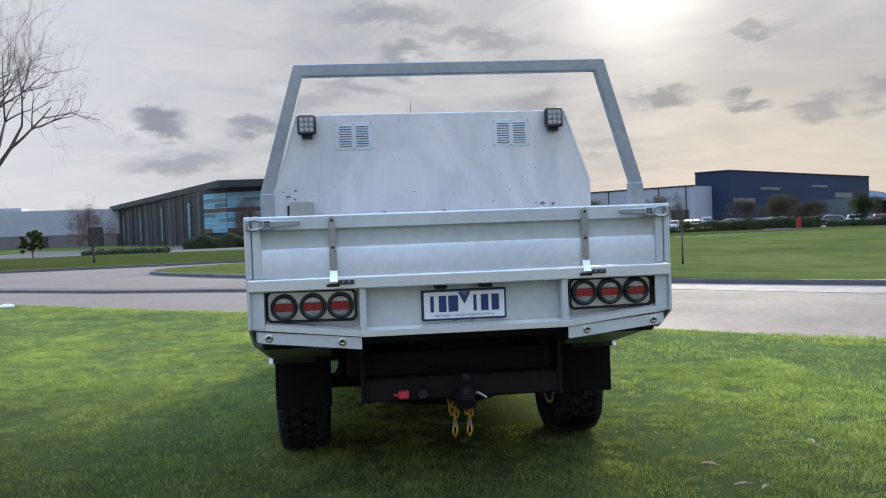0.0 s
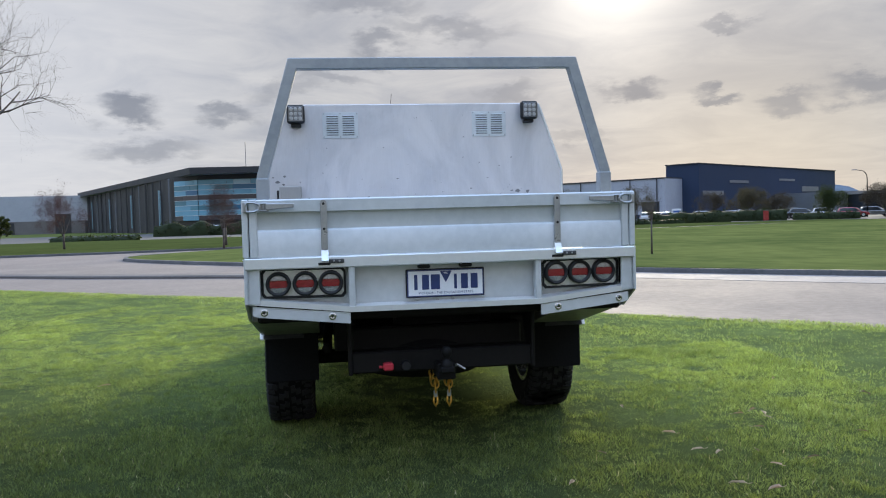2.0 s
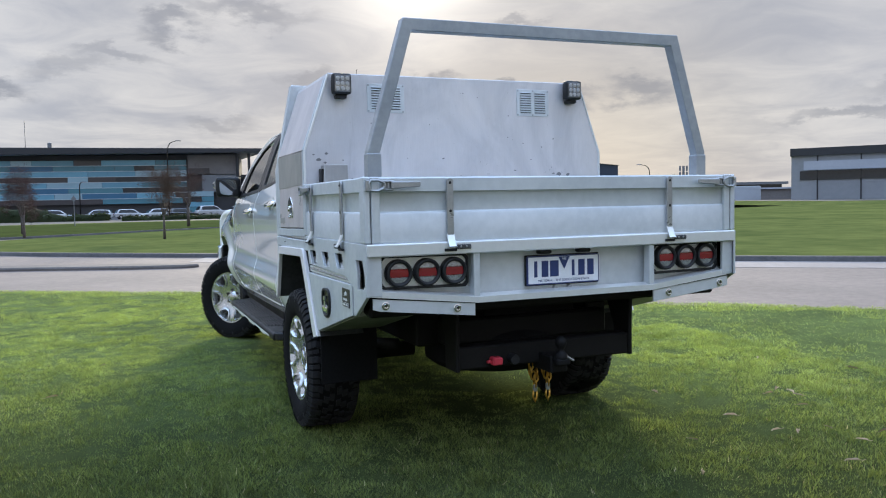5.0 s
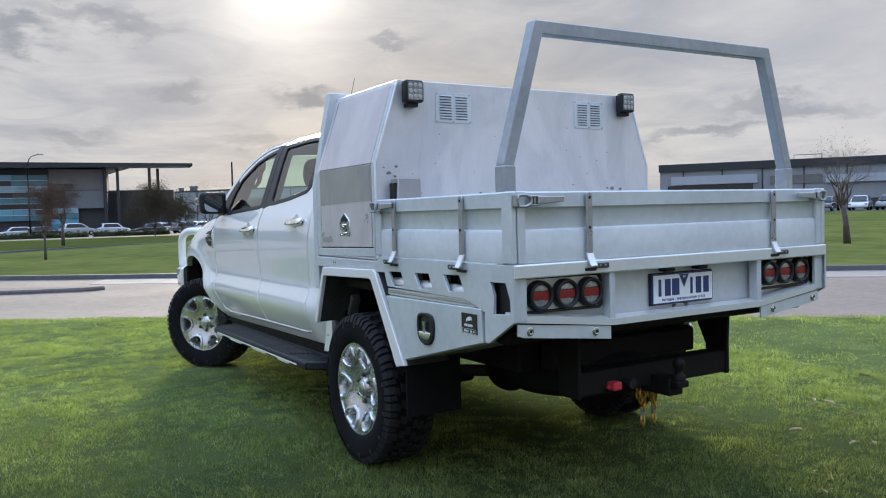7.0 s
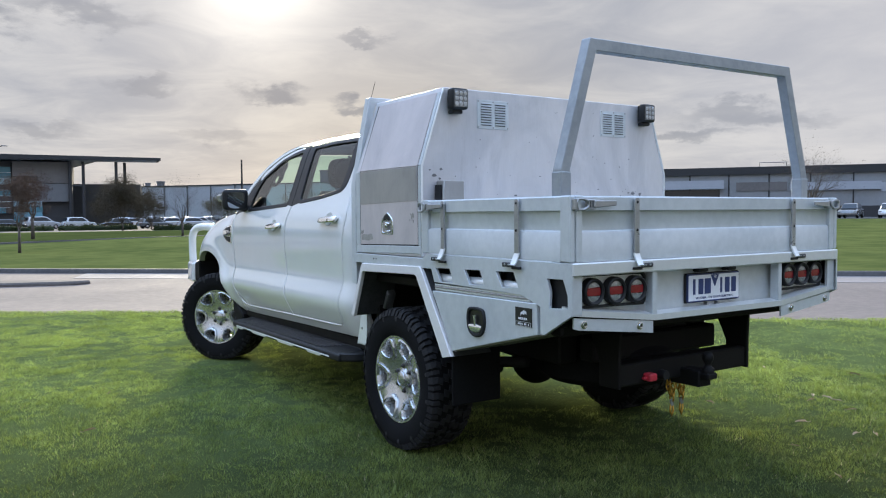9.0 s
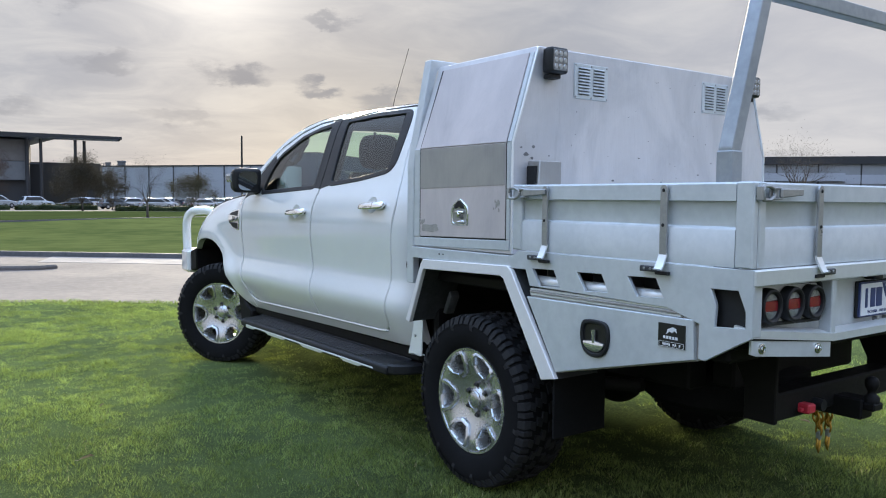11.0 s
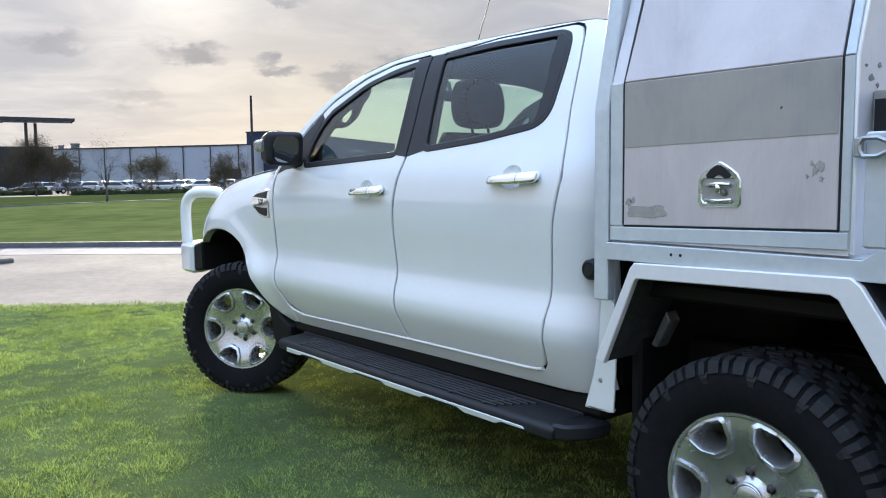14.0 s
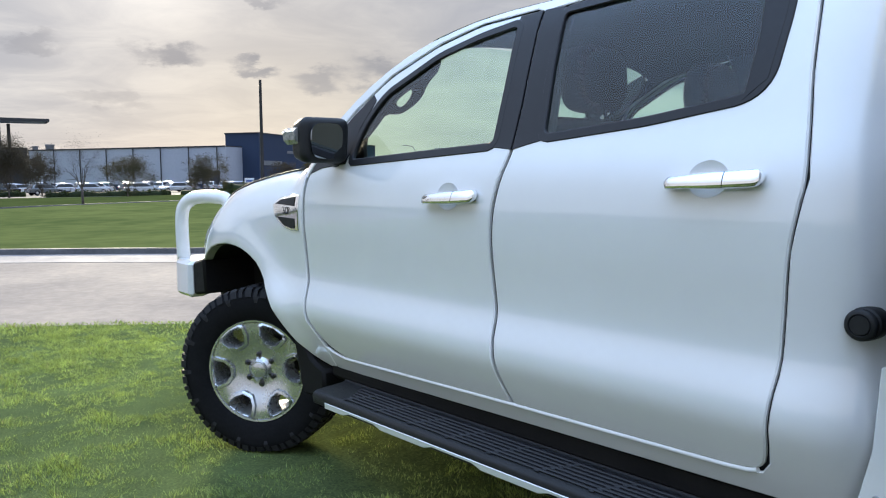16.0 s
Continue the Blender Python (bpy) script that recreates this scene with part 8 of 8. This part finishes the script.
part("flag_pole", bm, CLAD_GREY, office)

store = thing("white_warehouse", "long white warehouse with dark posts and roof fans", "building")
A0, B0 = (37.5, 198.0), (69.2, 153.2)
bm = bmesh.new()
wall_slab(bm, A0, B0, -1.0, 8.0, 30)
part("wall", bm, CLAD_WHITE, store, "white sheet wall")
bm = bmesh.new()
wall_slab(bm, A0, B0, 8.0, 8.25, 30.2, 0.15)
part("roof_edge", bm, ROOFING, store, "dark roof edge")
bm = bmesh.new()
wall_slab(bm, A0, B0, -1.0, 0.55, 0.3, 0.12)
part("plinth", bm, CLAD_BLUE, store, "blue grey plinth")
for i in range(9):
    p = Vector(A0) + (Vector(B0) - Vector(A0)) * (i + 0.1) / 8.4
    bm = bmesh.new()
    tube(bm, [(p.x - 0.1, p.y - 0.25, -0.8), (p.x - 0.1, p.y - 0.25, 8.2)], 0.085, 4, True)
    part("post", bm, CLAD_DARK, store, "dark post")
for i, (f, r, hgt) in enumerate(((0.06, 0.55, 0.7), (0.14, 0.6, 1.0), (0.21, 0.9, 1.3), (0.115, 0.08, 0.9))):
    p = Vector(A0) + (Vector(B0) - Vector(A0)) * f + Vector((2, 4))
    bm = bmesh.new()
    lathe(bm, [(0, 0), (r, 0), (r, hgt * 0.7), (r * 1.15, hgt * 0.72), (r * 1.15, hgt), (0, hgt)], "z", (p.x, p.y, 8.2), 12)
    part("roof_fan", bm, CLAD_GREY, store, "round roof fan")
bm = bmesh.new()
wall_slab(bm, Vector(A0).lerp(Vector(B0), 0.90), Vector(A0).lerp(Vector(B0), 0.975), -0.2, 3.2, 0.3, 0.16)
part("roller_door", bm, CLAD_DARK, store, "dark doorway")

navy = thing("navy_warehouse", "large navy blue warehouse with a flat roof", "building")
NC, NL, NR = Vector((77.1, 154.0)), Vector((72.6, 160.3)), Vector((140.0, 200.5))
bm = bmesh.new()
prism(bm, [tuple(NC), tuple(NR), (118, 230), tuple(NL)], "z", -1.2, 11.0)
part("wall", bm, CLAD_BLUE, navy, "navy sheet wall")
bm = bmesh.new()
prism(bm, [(NC.x - 0.1, NC.y - 0.25), (NR.x + 0.2, NR.y - 0.2), (118.2, 230.2), (NL.x - 0.2, NL.y + 0.1)], "z", 11.0, 11.18)
part("roof_edge", bm, CLAD_DARK, navy)
for f0, f1, z0, z1 in ((0.02, 0.14, 4.3, 5.3), (0.18, 0.30, 7.1, 7.7), (0.52, 0.64, 7.9, 8.4), (0.70, 0.84, 5.3, 6.6)):
    bm = bmesh.new()
    wall_slab(bm, NC + (NR - NC) * f0, NC + (NR - NC) * f1, z0, z1, 0.3, 0.12)
    part("window", bm, CLAD_GREY, navy, "long pale window strip")
bm = bmesh.new()
wall_slab(bm, NC + (NR - NC) * 0.66, NC + (NR - NC) * 0.98, -0.5, 3.0, 0.3, 0.14)
part("loading_door", bm, CLAD_DARK, navy, "dark loading doors")

grey = thing("grey_warehouse", "long grey warehouse with a black roof band", "building")
E0, E1 = Vector((77.0, 72.1)), Vector((112.0, 25.0))
bm = bmesh.new()
wall_slab(bm, E0, E1, -0.5, 6.0, 40)
part("wall", bm, CLAD_PALE, grey, "grey panel wall")
bm = bmesh.new()
wall_slab(bm, E0 - (E1 - E0) * 0.002, E1, 6.0, 6.95, 40.4, 0.3)
part("roof_band", bm, ROOFING, grey, "black roof band")
ed = (E1 - E0).normalized()
for name, s0, s1, z0, z1, out, mat, lab in (("white_box", 1.5, 12.0, 4.2, 5.3, 0.7, CLAD_WHITE, "white projecting band"), ("window_strip", 1.0, 11.5, 3.0, 4.1, 0.1, DARK_GLASS, "dark window strip"), ("window_strip", 13.5, 19.5, 3.9, 5.0, 0.1, CLAD_FAWN, "fawn window strip"),
                                             ("white_band", 19.8, 30.0, 3.9, 4.9, 0.35, CLAD_WHITE, "white wall band"), ("pale_band", 30.0, 58.0, 3.6, 4.7, 0.08, CLAD_WHITE, "pale wall band"), ("loading_bay", 24.0, 58.0, -0.4, 1.9, 0.12, CLAD_DARK, "dark loading bay")):
    bm = bmesh.new()
    wall_slab(bm, E0 + ed * s0, E0 + ed * s1, z0, z1, 0.3, out)
    part(name, bm, mat, grey, lab)
for i in range(12):
    bm = bmesh.new()
    p = E0 + ed * (3 + 4.8 * i) + Vector((-ed.y, ed.x)) * 0.0 + Vector((ed.y, -ed.x)) * 0.05
    tube(bm, [(p.x, p.y, 0), (p.x, p.y, 6.0)], 0.06, 4, True)
    part("panel_joint", bm, CLAD_DARK, grey)
bm = bmesh.new()
p = E0 + ed * 17
tube(bm, [(p.x + 3, p.y + 3, 6.9), (p.x + 3, p.y + 3, 7.7), (p.x + 5, p.y + 0.4, 7.7), (p.x + 5, p.y + 0.4, 6.9)], 0.05, 4)
part("roof_rail", bm, CLAD_GREY, grey)

shed = thing("white_factory", "long pale factory behind the corner lawn", "building")
bm = bmesh.new()
wall_slab(bm, (-150, 250), (-62, 262), 3.4, 11.2, 30)
part("wall", bm, CLAD_WHITE, shed, "pale sheet wall")
bm = bmesh.new()
wall_slab(bm, (-150, 250), (-62, 262), -2.0, 3.4, 29.6, -0.1)
part("base_wall", bm, CLAD_FAWN, shed, "fawn concrete base wall")
for x0, x1, z1 in ((-84.5, -80, 5.6), (-76, -73.5, 3.2), (-99, -96, 3.0)):
    bm = bmesh.new()
    f = lambda x: 250 + (x + 150) * 12 / 88
    wall_slab(bm, (x0, f(x0)), (x1, f(x1)), -1.5, z1, 0.3, 0.15)
    part("door", bm, CLAD_DARK, shed, "dark roller door")
bm = bmesh.new()
prism(bm, [(-112, 260), (-105, 261), (-105, 268), (-112, 268)], "z", 11.2, 12.4)
part("roof_unit", bm, CLAD_WHITE, shed)

low = thing("low_offices", "low pale offices with a dark glass strip", "building")
bm = bmesh.new()
prism(bm, [(112, 158), (128, 166), (122, 190), (106, 185)], "z", -1, 4.6)
part("wall", bm, CLAD_GREY, low)
bm = bmesh.new()
prism(bm, [(111, 148), (142, 138), (146, 150), (116, 162)], "z", -1, 3.7)
part("glass_wing", bm, DARK_GLASS, low, "dark glass wing")
bm = bmesh.new()
prism(bm, [(110, 147), (143, 137), (147, 151), (116, 163)], "z", 3.7, 4.3)
part("flat_roof", bm, CLAD_GREY, low)

depot = thing("pale_depot", "low pale depot behind the lawn", "building")
bm = bmesh.new()
prism(bm, [(111, 122), (150, 88), (160, 100), (120, 134)], "z", -1.5, 2.4)
part("wall", bm, CLAD_FAWN, depot)
bm = bmesh.new()
prism(bm, [(110.6, 121.6), (150.4, 87.5), (161, 100), (120, 135)], "z", 2.4, 2.7)
part("roof", bm, CLAD_WHITE, depot)

lorry = thing("lorry", "white cab lorry with a pale box body", "lorry", (84.0, 94.5, -0.55), 150)
bm = bmesh.new()
prism(bm, [(-1.1, 0.5), (1.0, 0.5), (1.1, 1.3), (0.95, 2.35), (0.5, 2.9), (-1.1, 3.1)], "y", -1.1, 1.1, 0.06)
cab_l = part("cab", bm, CAR_PAINTS[0], lorry, "white lorry cab", 40)
bm = bmesh.new()
prism(bm, [(0.98, 2.30), (1.12, 1.5), (1.14, 1.5), (1.0, 2.32)], "y", -0.98, 0.98)
for s in (-1, 1):
    box(bm, 0.05, 0.85, s * 1.11 - 0.01, s * 1.11 + 0.01, 1.5, 2.2)
part("windscreen", bm, DARK_GLASS, cab_l)
bm = bmesh.new()
box(bm, -6.9, -1.3, -1.2, 1.2, 0.9, 3.2, 0.05)
part("box_body", bm, CLAD_WHITE, lorry, "pale box body")
for x in (0.1, -4.6, -5.8):
    for s in (-1, 1):
        bm = bmesh.new()
        lathe(bm, [(0, -0.14), (0.48, -0.14), (0.5, 0), (0.48, 0.14), (0, 0.14)], "y", (x, s * 1.0, 0.5), 16)
        part("wheel", bm, RUBBER, lorry)


# ---- street furniture ----
def street_lamp(at, height, arm, turn, label):
    root = thing("street_lamp", label, "street lamp", at, turn, group="street lamps")
    bm = bmesh.new()
    tube(bm, [(0, 0, 0), (0, 0, height * 0.45), (0, 0, height * 0.82)] + [(arm * (1 - math.cos(a)) * 0.55, 0, height * 0.82 + height * 0.16 * math.sin(a)) for a in (0.4, 0.8, 1.2, 1.5)] + [(arm, 0, height)], [0.10, 0.085, 0.07, 0.06, 0.06, 0.055, 0.05, 0.05], 8)
    part("pole", bm, STEEL_BLACK, root, "", True)
    bm = bmesh.new()
    prism(bm, [(arm - 0.1, height + 0.07), (arm + 0.6, height + 0.05), (arm + 0.65, height - 0.02), (arm - 0.1, height - 0.06)], "y", -0.14, 0.14, 0.02)
    head = part("lamp_head", bm, CLAD_GREY, root, "flat lamp head")
    bm = bmesh.new()
    box(bm, arm + 0.1, arm + 0.55, -0.1, 0.1, height - 0.045, height - 0.022)
    part("lamp_glass", bm, CLEAR, head)
    return root


street_lamp((76.2, 99.8, -1.0), 7.4, 1.4, 145, "dark street lamp with a curved arm beside the lawn")
street_lamp((5.1, 110.9, -0.45), 10.7, 1.3, 10, "dark slim street lamp by the car park")
street_lamp((-6.0, 112.0, -0.45), 5.2, 0.3, 0, "dark slim car park lamp")
mast = thing("phone_mast", "grey phone mast with a crown of antennas", "mast", (137, 166.6, -1.0))
bm = bmesh.new()
tube(bm, [(0, 0, 0), (0, 0, 10.0)], [0.35, 0.25], 8)
part("pole", bm, CLAD_GREY, mast)
for i in range(6):
    a = math.pi * i / 3
    for z in (7.4, 9.0):
        bm = bmesh.new()
        box(bm, 1.0 * math.cos(a) - 0.15, 1.0 * math.cos(a) + 0.15, 1.0 * math.sin(a) - 0.1, 1.0 * math.sin(a) + 0.1, z, z + 1.3)
        part("antenna", bm, CLAD_GREY, mast)
sign = thing("entrance_sign", "blue and white entrance sign board on the lawn edge", "sign", (45.2, 95.2, -0.55), -25)
bm = bmesh.new()
box(bm, -0.55, 0.55, -0.08, 0.08, 0, 1.35, 0.01)
part("lower_panel", bm, SIGN_BLUE, sign, "blue lower panel")
bm = bmesh.new()
box(bm, -0.6, 0.6, -0.10, 0.10, 1.35, 2.05, 0.01)
top_panel = part("upper_panel", bm, PLATE, sign, "white upper panel")
bm = bmesh.new()
box(bm, -0.4, 0.4, -0.112, -0.10, 1.55, 1.80)
part("bar", bm, SIGN_BLUE, top_panel)
red_sign = thing("red_sign", "small red sign board by the hedge", "sign", (57.2, 94.0, -0.5), -30)
bm = bmesh.new()
box(bm, -0.33, 0.33, -0.06, 0.06, 0.1, 1.4, 0.01)
part("panel", bm, CAR_PAINTS[5], red_sign)
for x in (-0.25, 0.25):
    bm = bmesh.new()
    box(bm, x - 0.03, x + 0.03, -0.03, 0.03, -0.2, 0.1)
    part("post", bm, CLAD_GREY, red_sign)
small_sign = thing("sign_post", "thin grey sign post on the lawn", "sign", (-4.66, 62.0, -0.05))
bm = bmesh.new()
tube(bm, [(0, 0, 0), (0, 0, 2.3)], 0.03, 6)
part("pole", bm, CLAD_GREY, small_sign)
bm = bmesh.new()
prism(bm, [(0, 1.8), (0.19, 2.05), (0, 2.3), (-0.19, 2.05)], "y", -0.05, -0.035)
part("sign_face", bm, CLAD_GREY, small_sign, "grey diamond sign")

# distant belt of trees on the horizon
belt = new("distant_woods")
belt_bm = bmesh.new()
prev = None
rng = random.Random(12)
for i in range(181):
    az = -60 + i
    d = 420
    h = 3.2 + 2.6 * noise.noise(Vector((i * 0.31, 0, 0))) + 1.4 * noise.noise(Vector((i * 1.3, 5, 0)))
    p = heading(az, 0) * d
    ring = [belt_bm.verts.new((p.x, p.y, -3)), belt_bm.verts.new((p.x, p.y, h * 0.8)), belt_bm.verts.new((p.x * 1.03, p.y * 1.03, h)), belt_bm.verts.new((p.x * 1.06, p.y * 1.06, -3))]
    if prev:
        for j in range(3):
            belt_bm.faces.new((prev[j], prev[j + 1], ring[j + 1], ring[j]))
    prev = ring
bpy.data.objects.remove(belt)
tagged(mesh_object("backdrop", belt_bm, LEAF_GREEN, False), "distant dark belt of trees on the horizon", "backdrop", kind="structure")


# hazy ridge far off behind the navy warehouse
ridge = bmesh.new()
prev = None
for i in range(61):
    az = 24 + 0.8 * i
    h = 62 * step01(28, 33, az) * (1 - step01(34.5, 38, az)) * (0.85 + 0.25 * noise.noise(Vector((i * 0.12, 2, 0)))) + 2
    p = heading(az, 0) * 2300
    ring = [ridge.verts.new((p.x, p.y, -5)), ridge.verts.new((p.x * 1.06, p.y * 1.06, h))]
    if prev:
        ridge.faces.new((prev[0], ring[0], ring[1], prev[1]))
    prev = ring
tagged(mesh_object("backdrop", ridge, HILL, True), "hazy blue hill on the horizon", "backdrop", kind="structure")


# ---- fallen leaves and litter on the verge ----
def fallen_leaf(at, turn, size, label, mat=None):
    bm = bmesh.new()
    mid = [bm.verts.new((x * size, 0, 0.25 * size * (1 - x * x) * 0.3)) for x in (-1.0, -0.5, 0.0, 0.5, 1.0)]
    up_side = [bm.verts.new((x * size, y * size, 0.22 * size + 0.10 * size * x)) for x, y in ((-0.6, 0.2), (0.0, 0.27), (0.6, 0.16))]
    dn_side = [bm.verts.new((x * size, y * size, 0.26 * size - 0.06 * size * x)) for x, y in ((-0.6, -0.2), (0.0, -0.27), (0.6, -0.16))]
    for s in (up_side, dn_side):
        bm.faces.new((mid[0], mid[1], s[0]))
        bm.faces.new((mid[1], mid[2], s[1], s[0]))
        bm.faces.new((mid[2], mid[3], s[2], s[1]))
        bm.faces.new((mid[3], mid[4], s[2]))
    tube(bm, [(-size, 0, 0), (-size * 1.4, 0.05 * size, 0.12 * size)], size * 0.035, 4)
    bmesh.ops.solidify(bm, geom=bm.faces[:], thickness=0.0012)
    ob = mesh_object("leaf", bm, mat or DRY_LEAF, True)
    ob.matrix_basis = pose(*at, random.Random(turn).uniform(-18, 18), 0, turn)
    return tagged(ob, label, "leaf", "fallen leaves")


leaf_rng = random.Random(17)
for i, (x, y) in enumerate(((1.85, -0.69), (1.98, -0.62), (2.00, -0.71), (1.97, -0.80), (1.28, -0.98), (1.29, -1.31), (1.37, -1.38), (1.57, -1.39), (0.80, -1.25), (1.81, -0.99), (1.77, -1.56),
                            (2.60, 0.19), (1.25, -0.34), (1.54, -1.62), (1.23, -1.83), (1.35, -1.93), (0.51, -1.66), (2.9, -0.4), (2.3, -1.2), (-1.95, -1.7), (-2.3, 1.3), (-2.0, 2.3))):
    fallen_leaf((x, y, 0.034), 37 * i, leaf_rng.uniform(0.028, 0.046), "curled dry pale brown leaf lying on the grass")
stone = thing("white_marker", "small white painted marker stone at the road edge", "marker", (-7.6, 12.3, 0.0))
bm = bmesh.new()
bmesh.ops.create_icosphere(bm, subdivisions=2, radius=0.13, matrix=Matrix.Diagonal((1.2, 0.9, 0.55, 1)))
part("stone", bm, PLATE, stone, "", True)
